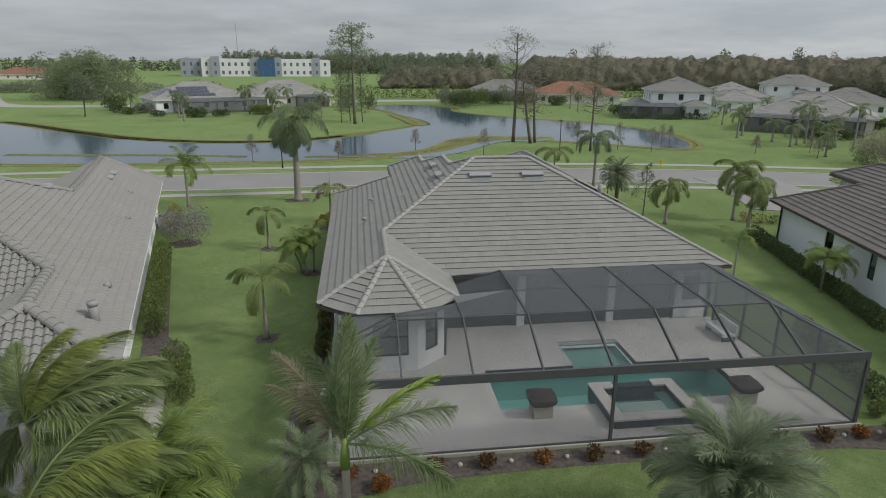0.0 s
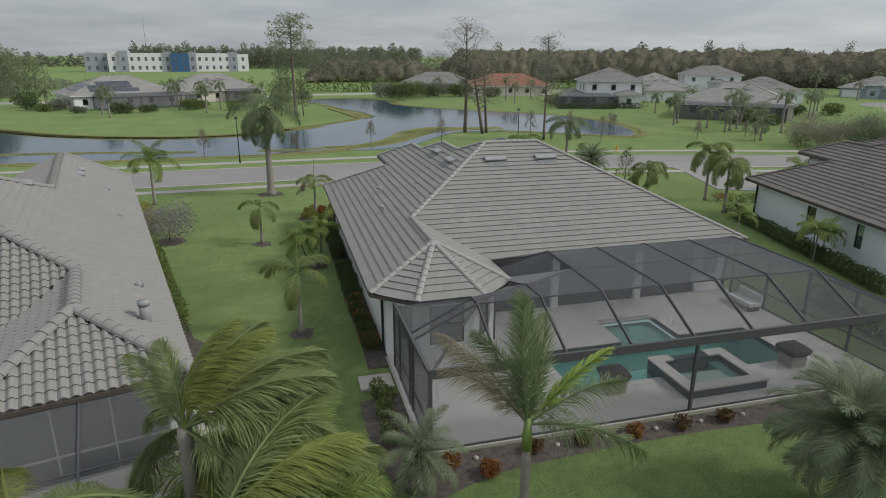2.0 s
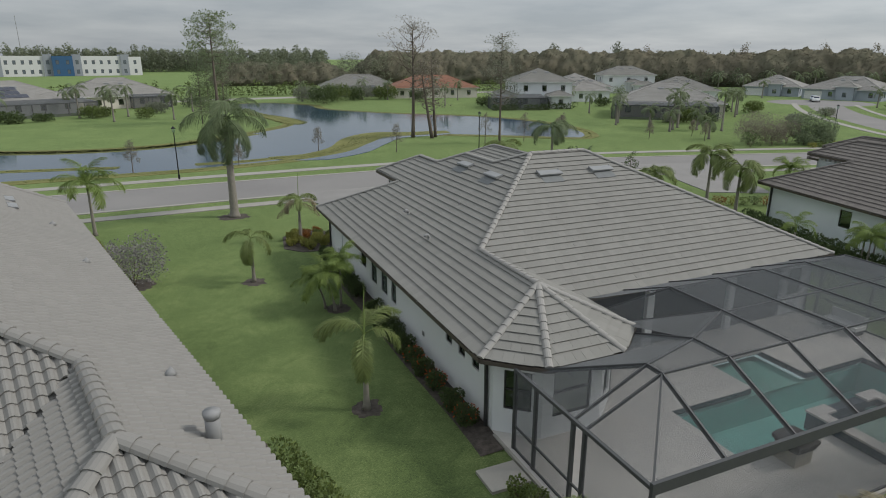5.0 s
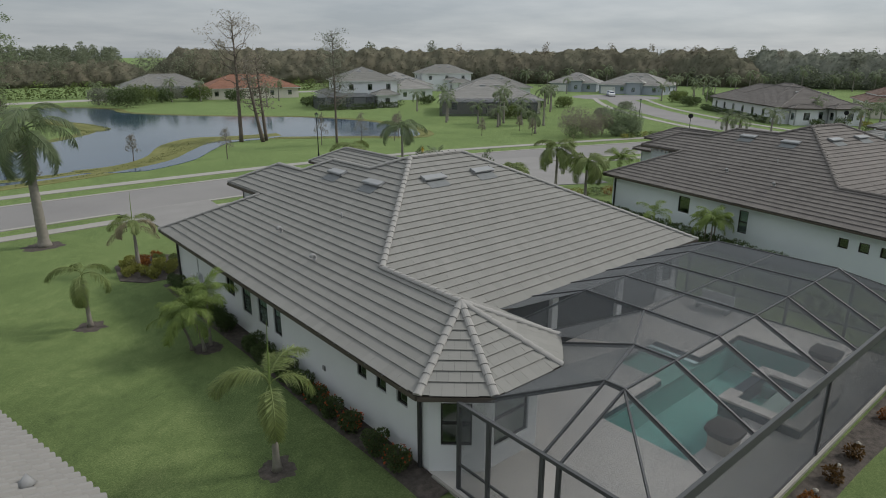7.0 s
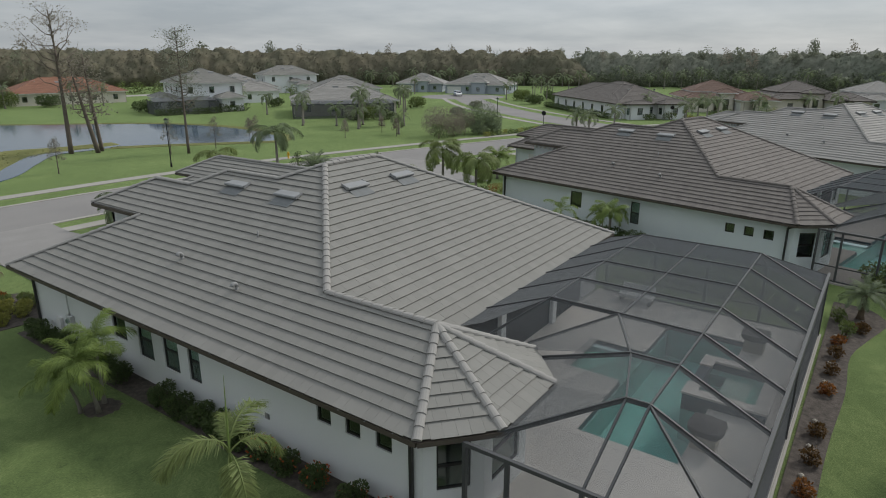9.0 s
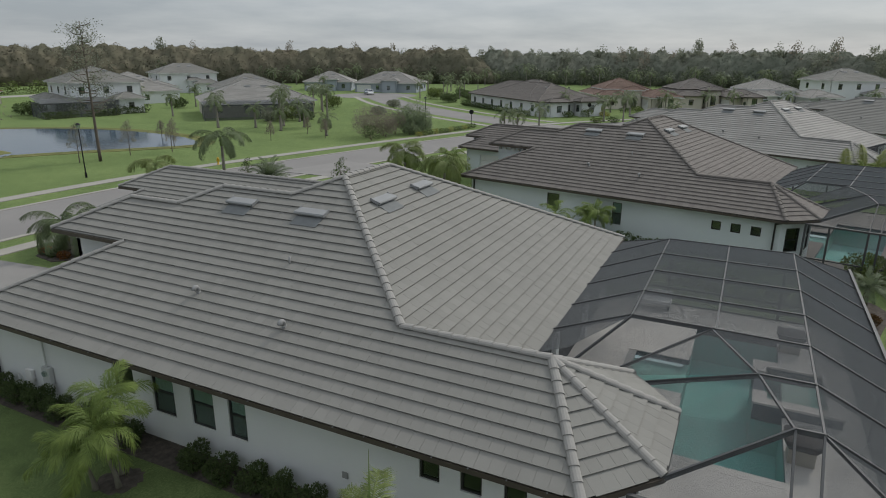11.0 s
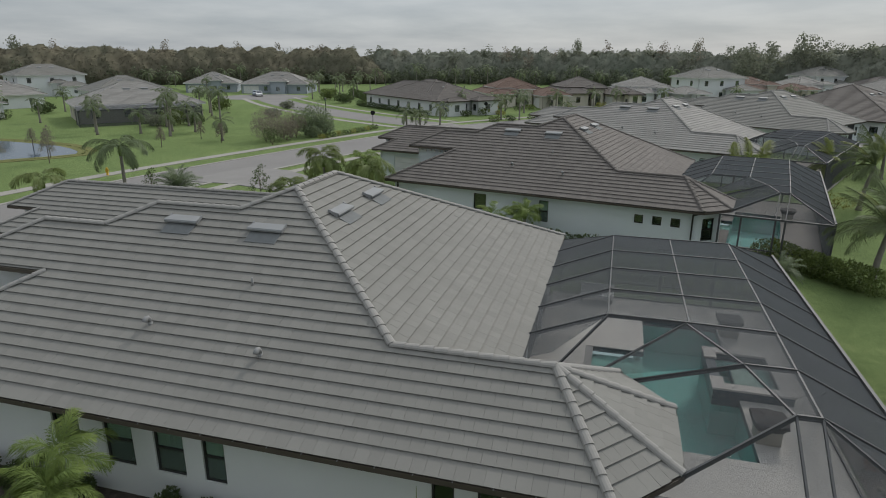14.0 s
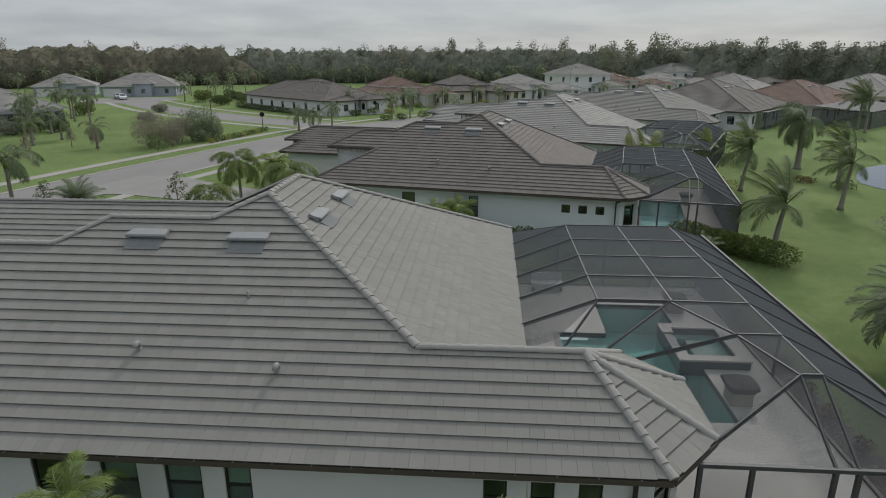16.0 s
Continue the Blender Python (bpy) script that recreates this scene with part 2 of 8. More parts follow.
M["canopy"] = mat("far_canopy_leaf", (0.104, 0.112, 0.078), 0.95, vary=0.10, scale=0.05, fine=0.35, second=(0.152, 0.130, 0.094), island=0.12, spec=0.03)
M["canopy_green"] = mat("far_green_canopy_leaf", (0.136, 0.156, 0.120), 0.95, vary=0.10, scale=0.07, fine=0.4, second=(0.182, 0.182, 0.146), island=0.12, spec=0.03)
# brown cypress lightened for the same distant haze
M["forest_brown"] = leaf_mat("hazed_cypress_leaf", (0.232, 0.212, 0.166), (0.268, 0.244, 0.196), island=0.08, rough=0.95, spec=0.03, thin=0.58)
M["grove"] = leaf_mat("grove_leaf", (0.195, 0.238, 0.138), (0.250, 0.290, 0.172), island=0.12, rough=0.9, spec=0.05, thin=0.55)
M["reed"] = leaf_mat("marsh_reed", (0.160, 0.182, 0.070), (0.215, 0.222, 0.095), island=0.25, spec=0.1, thin=0.4)
M["marsh"] = mat("marsh_grass", (0.135, 0.155, 0.055), 0.95, vary=0.25, scale=0.25, fine=3.0, bump=0.8, bump_scale=12.0, second=(0.19, 0.185, 0.075), spec=0.1)
M["rock"] = mat("black_lava_rock_cover", (0.045, 0.038, 0.036), 0.7, vary=0.3, scale=6.0, fine=30.0, bump=0.6)
M["stonebase"] = mat("tan_stone_pedestal", (0.36, 0.33, 0.28), 0.85, vary=0.12, scale=4.0, fine=25.0, bump=0.4)
M["pvc"] = mat("grey_metal_vent", (0.26, 0.26, 0.257), 0.6, vary=0.1, scale=3.0, fine=30.0)
M["servicebox"] = mat("weathered_white_service_paint", (0.50, 0.51, 0.51), 0.6, vary=0.08, scale=3.0, fine=30.0)
M["vent"] = mat("painted_vent_metal", (0.265, 0.27, 0.272), 0.55, vary=0.08, scale=3.0, fine=30.0)
M["lead"] = mat("dull_lead_flashing", (0.178, 0.186, 0.186), 0.9, vary=0.18, scale=2.5, fine=18.0)
M["solar"] = mat("dark_solar_panel", (0.035, 0.04, 0.06), 0.25, vary=0.15, scale=1.0, fine=10.0, spec=0.5)
M["schoolwhite"] = mat("white_school_wall", (0.66, 0.66, 0.65), 0.85, vary=0.05, scale=0.3, fine=3.0)
M["schoolgrey"] = mat("grey_school_wall", (0.30, 0.32, 0.35), 0.85, vary=0.06, scale=0.3, fine=3.0)
M["schoolblue"] = mat("blue_school_wall", (0.05, 0.12, 0.23), 0.8, vary=0.06, scale=0.3, fine=3.0)
M["schoolpane"] = mat("grey_school_glass", (0.13, 0.15, 0.17), 0.25, vary=0.2, scale=0.4, spec=0.5)
M["poleblack"] = mat("black_lamp_metal", (0.015, 0.015, 0.016), 0.45, metal=0.3, vary=0.1)
M["yellowpaint"] = mat("yellow_hydrant_paint", (0.55, 0.34, 0.03), 0.5, vary=0.1)
M["carwhite"] = mat("white_car_paint", (0.7, 0.7, 0.7), 0.25, vary=0.02, spec=0.5)
M["rubber"] = mat("black_rubber", (0.035, 0.035, 0.036), 0.9, vary=0.1)
# grey with indoor dimness put into the colour; the west soffit shares it
M["dim"] = mat("interior_dimness_grey", (0.30, 0.295, 0.285), 0.95, vary=0.08)
# dark grey instead of white; shade under the eaves is in the colour
M["soffit"] = mat("ceiling_shade_grey", (0.17, 0.165, 0.16), 0.95, vary=0.08)
M["curtain"] = mat("drawn_grey_green_curtain", (0.68, 0.74, 0.71), 0.9, vary=0.10, scale=1.5, fine=14.0)
M["understorey"] = leaf_mat("palmetto_edge_leaf", (0.080, 0.105, 0.058), (0.150, 0.170, 0.105), island=0.35)


def glass_mat(name, tint, rough=0.03, alpha=0.55):
    m = bpy.data.materials.new(name)
    m.use_nodes = True
    n, l = m.node_tree.nodes, m.node_tree.links
    n.remove(n["Principled BSDF"])
    gl, tr, mx = n.new("ShaderNodeBsdfGlossy"), n.new("ShaderNodeBsdfTransparent"), n.new("ShaderNodeMixShader")
    fr = n.new("ShaderNodeFresnel")
    fr.inputs[0].default_value = 1.52
    gl.inputs["Roughness"].default_value = rough
    tr.inputs["Color"].default_value = (*tint, 1)
    cap = n.new("ShaderNodeMath")
    cap.operation, cap.inputs[1].default_value = "MINIMUM", 0.22
    l.new(fr.outputs[0], cap.inputs[0])
    low = n.new("ShaderNodeMath")
    low.operation, low.inputs[1].default_value = "MAXIMUM", 0.12
    l.new(cap.outputs[0], low.inputs[0])
    l.new(low.outputs[0], mx.inputs[0])
    l.new(tr.outputs[0], mx.inputs[1])
    l.new(gl.outputs[0], mx.inputs[2])
    l.new(mx.outputs[0], n["Material Output"].inputs["Surface"])
    return m


M["glass"] = glass_mat("window_glass", (0.72, 0.80, 0.77))


def screen_mat(name, colour, cover):
    """Insect mesh too fine to see singly: part dark thread, part air."""
    m = bpy.data.materials.new(name)
    m.use_nodes = True
    n, l = m.node_tree.nodes, m.node_tree.links
    b = n["Principled BSDF"]
    b.inputs["Base Color"].default_value, b.inputs["Roughness"].default_value = (*colour, 1), 0.7
    tr, mx = n.new("ShaderNodeBsdfTransparent"), n.new("ShaderNodeMixShader")
    tc, nz, mr = n.new("ShaderNodeTexCoord"), n.new("ShaderNodeTexNoise"), n.new("ShaderNodeMapRange")
    nz.inputs["Scale"].default_value = 0.6
    l.new(tc.outputs["Object"], nz.inputs["Vector"])
    mr.inputs["To Min"].default_value, mr.inputs["To Max"].default_value = cover - 0.05, cover + 0.05
    l.new(nz.outputs["Fac"], mr.inputs["Value"])
    l.new(mr.outputs[0], mx.inputs[0])
    l.new(tr.outputs[0], mx.inputs[1])
    l.new(b.outputs[0], mx.inputs[2])
    l.new(mx.outputs[0], n["Material Output"].inputs["Surface"])
    return m


M["screen"] = screen_mat("dark_roof_screen", (0.090, 0.095, 0.100), 0.66)
M["screen_thin"] = screen_mat("fine_screen_weave", (0.165, 0.172, 0.178), 0.17)
M["thread"] = mat("dark_screen_thread", (0.238, 0.246, 0.254), 0.7, vary=0.05)
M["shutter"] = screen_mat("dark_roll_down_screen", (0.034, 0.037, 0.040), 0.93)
M["thread_wall"] = mat("dark_wall_thread", (0.13, 0.136, 0.142), 0.7, vary=0.05)
M["screen_thick"] = screen_mat("window_insect_screen", (0.10, 0.11, 0.108), 0.22)
M["screen_wall"] = screen_mat("dark_wall_screen", (0.060, 0.063, 0.066), 0.26)


def water_mat(name, tint, rough, wave, strength, deep=None):
    m = bpy.data.materials.new(name)
    m.use_nodes = True
    n, l = m.node_tree.nodes, m.node_tree.links
    b = n["Principled BSDF"]
    bp, nz, tc = n.new("ShaderNodeBump"), n.new("ShaderNodeTexNoise"), n.new("ShaderNodeTexCoord")
    nz.inputs["Scale"].default_value, nz.inputs["Detail"].default_value = wave, 3.0
    l.new(tc.outputs["Object"], nz.inputs["Vector"])
    bp.inputs["Strength"].default_value, bp.inputs["Distance"].default_value = strength, 0.05
    l.new(nz.outputs["Fac"], bp.inputs["Height"])
    if deep:
        b.inputs["Base Color"].default_value = (*deep, 1)
        b.inputs["Roughness"].default_value, b.inputs["IOR"].default_value = rough, 1.33
        l.new(bp.outputs[0], b.inputs["Normal"])
        return m
    n.remove(b)
    gl, tr, mx, fr = n.new("ShaderNodeBsdfGlossy"), n.new("ShaderNodeBsdfTransparent"), n.new("ShaderNodeMixShader"), n.new("ShaderNodeFresnel")
    fr.inputs[0].default_value = 1.33
    gl.inputs["Roughness"].default_value = rough
    tr.inputs["Color"].default_value = (*tint, 1)
    l.new(bp.outputs[0], gl.inputs["Normal"])
    l.new(bp.outputs[0], fr.inputs["Normal"])
    l.new(fr.outputs[0], mx.inputs[0])
    l.new(tr.outputs[0], mx.inputs[1])
    l.new(gl.outputs[0], mx.inputs[2])
    l.new(mx.outputs[0], n["Material Output"].inputs["Surface"])
    return m


M["lake"] = water_mat("lake_water", None, 0.08, 0.9, 0.25, deep=(0.032, 0.065, 0.104))
M["poolwater"] = water_mat("pool_water", (0.70, 0.90, 0.88), 0.03, 2.6, 0.55)


import collections

# ---- building blocks ----
class Shape:
    """Collects vertices and faces of one mesh."""

    def __init__(self):
        self.v, self.f = [], []

    def add(self, verts, faces):
        k = len(self.v)
        self.v.extend(verts)
        self.f.extend(tuple(i + k for i in q) for q in faces)
        return self

    def box(self, x0, x1, y0, y1, z0, z1, m=None):
        p = [Vector((x, y, z)) for z in (z0, z1) for x, y in ((x0, y0), (x1, y0), (x1, y1), (x0, y1))]
        if m is not None:
            p = [m @ q for q in p]
        return self.add([tuple(q) for q in p], [(3, 2, 1, 0), (4, 5, 6, 7), (0, 1, 5, 4), (1, 2, 6, 5), (2, 3, 7, 6), (3, 0, 4, 7)])

    def beam(self, a, b, w, h, up=(0, 0, 1)):
        """A bar of section w x h from a to b."""
        a, b = Vector(a), Vector(b)
        d = (b - a).normalized()
        s = d.cross(Vector(up))
        s = s.normalized() if s.length > 1e-4 else Vector((1, 0, 0))
        u = s.cross(d)
        p = [q + s * i * w / 2 + u * j * h / 2 for q in (a, b) for i, j in ((-1, -1), (1, -1), (1, 1), (-1, 1))]
        return self.add([tuple(q) for q in p], [(0, 1, 2, 3), (7, 6, 5, 4), (0, 4, 5, 1), (1, 5, 6, 2), (2, 6, 7, 3), (3, 7, 4, 0)])

    def tube(self, path, radii, n=8, cap=True):
        path = [Vector(p) for p in path]
        k = len(self.v)
        for i, p in enumerate(path):
            d = (path[min(i + 1, len(path) - 1)] - path[max(i - 1, 0)]).normalized()
            s = d.cross(Vector((0.3, 0.9, 0.1))).normalized()
            u = s.cross(d)
            r = radii[i] if isinstance(radii, (list, tuple)) else radii
            for j in range(n):
                a = 2 * math.pi * j / n
                self.v.append(tuple(p + s * math.cos(a) * r + u * math.sin(a) * r))
        for i in range(len(path) - 1):
            for j in range(n):
                q = (j + 1) % n
                self.f.append((k + i * n + j, k + i * n + q, k + (i + 1) * n + q, k + (i + 1) * n + j))
        if cap:
            self.f.append(tuple(k + j for j in range(n))[::-1])
            self.f.append(tuple(k + (len(path) - 1) * n + j for j in range(n)))
        return self

    def slab(self, poly, z0, z1):
        """A prism over the polygon poly (x, y)."""
        n = len(poly)
        v = [(x, y, z0) for x, y in poly] + [(x, y, z1) for x, y in poly]
        f = [tuple(range(n))[::-1], tuple(range(n, 2 * n))] + [(i, (i + 1) % n, n + (i + 1) % n, n + i) for i in range(n)]
        return self.add(v, f)

    def weld(self):
        """Joins the boxes of a wall where their corners meet and drops the faces between them."""
        seen, at, keep = {}, [], []
        for p in self.v:
            at.append(seen.setdefault(tuple(round(c, 4) for c in p), len(seen)))
        count = collections.Counter(frozenset(at[i] for i in q) for q in self.f)
        for q in self.f:
            if count[frozenset(at[i] for i in q)] == 1:
                keep.append(tuple(at[i] for i in q))
        self.v, self.f = list(seen), keep
        return self

    def mesh(self, name, *mats, smooth=False):
        me = bpy.data.meshes.new(name)
        me.from_pydata(self.v, [], self.f)
        for m in mats:
            me.materials.append(m)
        if smooth:
            me.polygons.foreach_set("use_smooth", [True] * len(me.polygons))
        me.update()
        return me


def part(name, shape, material, parent, label="", smooth=False, kind=""):
    me = shape if isinstance(shape, bpy.types.Mesh) else shape.mesh(name, material, smooth=smooth)
    ob = new(name, me)
    ob.parent = parent
    return tagged(ob, label, kind=kind)


def thing(name, label, category, group="", m=None, kind=""):
    ob = new(name)
    ob.empty_display_size = 0.2
    if m is not None:
        ob.matrix_basis = m
    return tagged(ob, label, category, group, kind)


def solid(name, shape, material, label, category, group="", kind="", m=None, smooth=False):
    ob = new(name, shape.mesh(name, material, smooth=smooth))
    if m is not None:
        ob.matrix_basis = m
    return tagged(ob, label, category, group, kind)


def smooth_line(pts, step=2.0):
    """Catmull-Rom through pts, as a list of (x, y)."""
    out = []
    p = [pts[0], *pts, pts[-1]]
    for i in range(1, len(p) - 2):
        n = max(2, int(math.dist(p[i], p[i + 1]) / step))
        for k in range(n):
            t = k / n
            out.append(tuple(0.5 * (2 * p[i][c] + (p[i + 1][c] - p[i - 1][c]) * t + (2 * p[i - 1][c] - 5 * p[i][c] + 4 * p[i + 1][c] - p[i + 2][c]) * t * t
                                    + (3 * p[i][c] - p[i - 1][c] - 3 * p[i + 1][c] + p[i + 2][c]) * t ** 3) for c in (0, 1)))
    return out + [tuple(pts[-1])]


def offset_line(line, d):
    out = []
    for i, (x, y) in enumerate(line):
        a, b = line[max(i - 1, 0)], line[min(i + 1, len(line) - 1)]
        l = math.dist(a, b)
        out.append((x - (b[1] - a[1]) / l * d, y + (b[0] - a[0]) / l * d))
    return out


def ribbon(line, d0, d1, z0, z1):
    """A raised strip between two offsets of a line."""
    a, b = offset_line(line, d0), offset_line(line, d1)
    s, n = Shape(), len(line)
    s.v = [(x, y, z1) for x, y in a] + [(x, y, z1) for x, y in b] + [(x, y, z0) for x, y in a] + [(x, y, z0) for x, y in b]
    for i in range(n - 1):
        s.f += [(i + 1, i, n + i, n + i + 1), (i, i + 1, 2 * n + i + 1, 2 * n + i), (n + i + 1, n + i, 3 * n + i, 3 * n + i + 1)]
    return s


# ---- ground, road, water ----
import mathutils.geometry

g = Shape()
N = 64
R = [0, 60, 150, 400, 1200, 4500]
for r in R[1:]:
    for i in range(N):
        a = 2 * math.pi * i / N
        g.v.append((20 + r * math.cos(a), 60 + r * math.sin(a), 0.0))
POOL_TURNS = [(0, 0, 0), (22.2, -4.2, -12), (41.84, -8.72, -24)]
rim_ = [Vector(p) for p in g.v[:N]]
holes_ = []
for px, py, pa in POOL_TURNS:
    mm = Matrix.Translation((px, py, 0)) @ Matrix.Rotation(radians(pa), 4, "Z")
    holes_.append([mm @ Vector((x - (2.8 if pa else 0.0), y, 0)) for x, y in ((5.95, 20.5), (16.65, 20.5), (16.65, 24.25), (13.4, 24.25), (13.4, 26.6), (9.75, 26.6), (9.75, 24.25), (5.95, 24.25))][::-1])
loops_ = [rim_] + holes_
k0 = len(g.v)
g.v.extend(tuple(p) for q in holes_ for p in q)
index_ = list(range(N)) + list(range(k0, k0 + 8 * len(holes_)))
g.f.extend(tuple(index_[i] for i in tri) for tri in mathutils.geometry.tessellate_polygon(loops_))
for k in range(len(R) - 2):
    for i in range(N):
        j = (i + 1) % N
        g.f.append((k * N + i, (k + 1) * N + i, (k + 1) * N + j, k * N + j))
solid("ground", g, M["lawn"], "mown green lawn running out to the horizon", "ground", kind="structure")

ROAD = smooth_line([(-140, 52), (-80, 62), (-40, 68), (-15, 69.3), (5, 70.0), (22, 69.8), (35, 68.4), (50, 65.0), (70, 59.2), (88, 52.6), (103, 43.5), (117, 31), (130, 15), (143, 1), (158, -11), (176, -24)], 2.5)
SIDE = smooth_line([(93, 52), (98, 62), (108, 78), (124, 98), (138, 112), (152, 124)], 2.5)
solid("road", ribbon(ROAD, -4.2, 4.2, 0, 0.012), M["asphalt"], "grey asphalt residential street curving past the houses", "road", kind="structure")
solid("side_road", ribbon(SIDE, -4.0, 4.0, 0, 0.016), M["asphalt"], "grey asphalt side street leading to a court", "road", kind="structure")
court = Shape().slab([(156 + 13 * math.cos(a), 128 + 13 * math.sin(a)) for a in [2 * math.pi * i / 28 for i in range(28)]], 0, 0.020)
solid("court_road", court, M["asphalt"], "round asphalt turning court of the side street", "road", kind="structure")
for d in (-4.35, 4.35):
    solid("kerb", ribbon(ROAD, d - 0.22, d + 0.22, 0, 0.05), M["concrete"], "low concrete gutter kerb along the street", "kerb", kind="structure")
solid("sidewalk_far", ribbon(ROAD, 7.4, 8.9, 0, 0.05), M["concrete"], "pale concrete sidewalk beside the lake", "sidewalk", kind="structure")
solid("sidewalk_near", ribbon(ROAD, -7.6, -6.3, 0, 0.05), M["concrete"], "pale concrete sidewalk before the houses", "sidewalk", kind="structure")
solid("sidewalk_side", ribbon(SIDE[3:], 6.2, 7.6, 0, 0.045), M["concrete"], "pale concrete sidewalk along the side street", "sidewalk", kind="structure")
solid("sidewalk_side_east", ribbon(SIDE[3:], -8.0, -6.8, 0, 0.045), M["concrete"], "pale concrete sidewalk along the side street", "sidewalk", kind="structure")
FARROAD = smooth_line([(-220, 330), (-160, 300), (-118, 225), (-95, 190), (-66, 187), (-30, 196), (0, 206), (40, 212), (70, 214), (120, 215)], 5)
solid("far_road", ribbon(FARROAD, -4, 4, 0, 0.03), M["concrete"], "pale far street beyond the lake", "road", kind="structure")

LAKE = smooth_line([(-110, 155), (-72, 142), (-60, 133), (-47, 120.5), (-34, 110), (-20, 105), (-10, 106), (-2, 112), (6, 119), (12, 127), (13, 135), (11, 150), (8, 166), (4, 179), (9, 188), (19, 188), (27, 175), (27, 162), (36, 146),
                    (47, 135), (54, 126), (57.5, 114), (57, 102), (54.5, 94), (50, 89), (44, 93), (36, 99), (26, 103.5), (16, 96), (8, 87), (-3, 83.2), (-16, 82.3), (-31, 82.2), (-47, 84), (-75, 91), (-120, 98), (-150, 120), (-140, 148), (-110, 155)], 3)[:-1]
solid("lake_bank", ribbon(LAKE + LAKE[:1], -1.0, 1.2, 0, 0.045), M["marsh"], "olive and tan marsh grass along the lake edge", "lake bank", kind="structure")
BANK_N = smooth_line([(-110, 155), (-72, 142), (-60, 133), (-47, 120.5), (-34, 110), (-20, 105), (-10, 106), (-2, 112)], 2.0)
solid("lake_bank_north", ribbon(BANK_N, -2.4, 0.6, 0, 0.05), M["marsh"], "broad olive marsh strip along the far shore", "lake bank", kind="structure")
solid("lake", Shape().slab(LAKE, -0.3, 0.035), M["lake"], "calm dark blue lake with grassy banks", "lake", kind="structure")
STRIPS = [smooth_line(q, 2.0) for q in ([(-72, 97), (-62, 94.6), (-55, 93.0)], [(-46, 91.9), (-38, 90.9), (-27, 90.0), (-20, 88.8), (-14, 87.6)], [(-6, 86.6), (0, 86.8), (5, 88.2)])]
for q in STRIPS:
    solid("reed_strip", ribbon(q, -0.85, 0.85, 0, 0.055), M["marsh"], "narrow olive reed strip standing in the shallows", "marsh", kind="structure")
LAKE_SE = smooth_line([(45.2, -6.6), (48.5, -5.9), (52.4, -7.6), (57.2, -11), (60.5, -16), (70, -30), (100, -70), (60, -75), (48, -40), (43, -16), (45.2, -6.6)], 3)[:-1]
solid("lake_south", Shape().slab(LAKE_SE, -0.3, 0.035), M["lake"], "pale water of a second lake behind the gardens", "lake", kind="structure")


# ---- houses ----
EAVE, PITCH = 2.95, 0.495


def clip(poly, pts):
    """poly cut by the convex polygon pts (anticlockwise)."""
    for i in range(len(pts)):
        (ax, ay), (bx, by) = pts[i], pts[(i + 1) % len(pts)]
        out = []
        side = [(bx - ax) * (y - ay) - (by - ay) * (x - ax) for x, y in poly]
        for k in range(len(poly)):
            j = (k + 1) % len(poly)
            if side[k] >= 0:
                out.append(poly[k])
            if (side[k] >= 0) != (side[j] >= 0):
                t = side[k] / (side[k] - side[j])
                out.append((poly[k][0] + t * (poly[j][0] - poly[k][0]), poly[k][1] + t * (poly[j][1] - poly[k][1])))
        poly = out
        if len(poly) < 3:
            return []
    return poly


def inside(p, poly):
    r, n = False, len(poly)
    for i in range(n):
        (ax, ay), (bx, by) = poly[i], poly[(i + 1) % n]
        if (ay > p[1]) != (by > p[1]) and p[0] < (bx - ax) * (p[1] - ay) / (by - ay) + ax:
            r = not r
    return r


COURSE, TILE, FIRST = 0.374, 0.335, 0.11


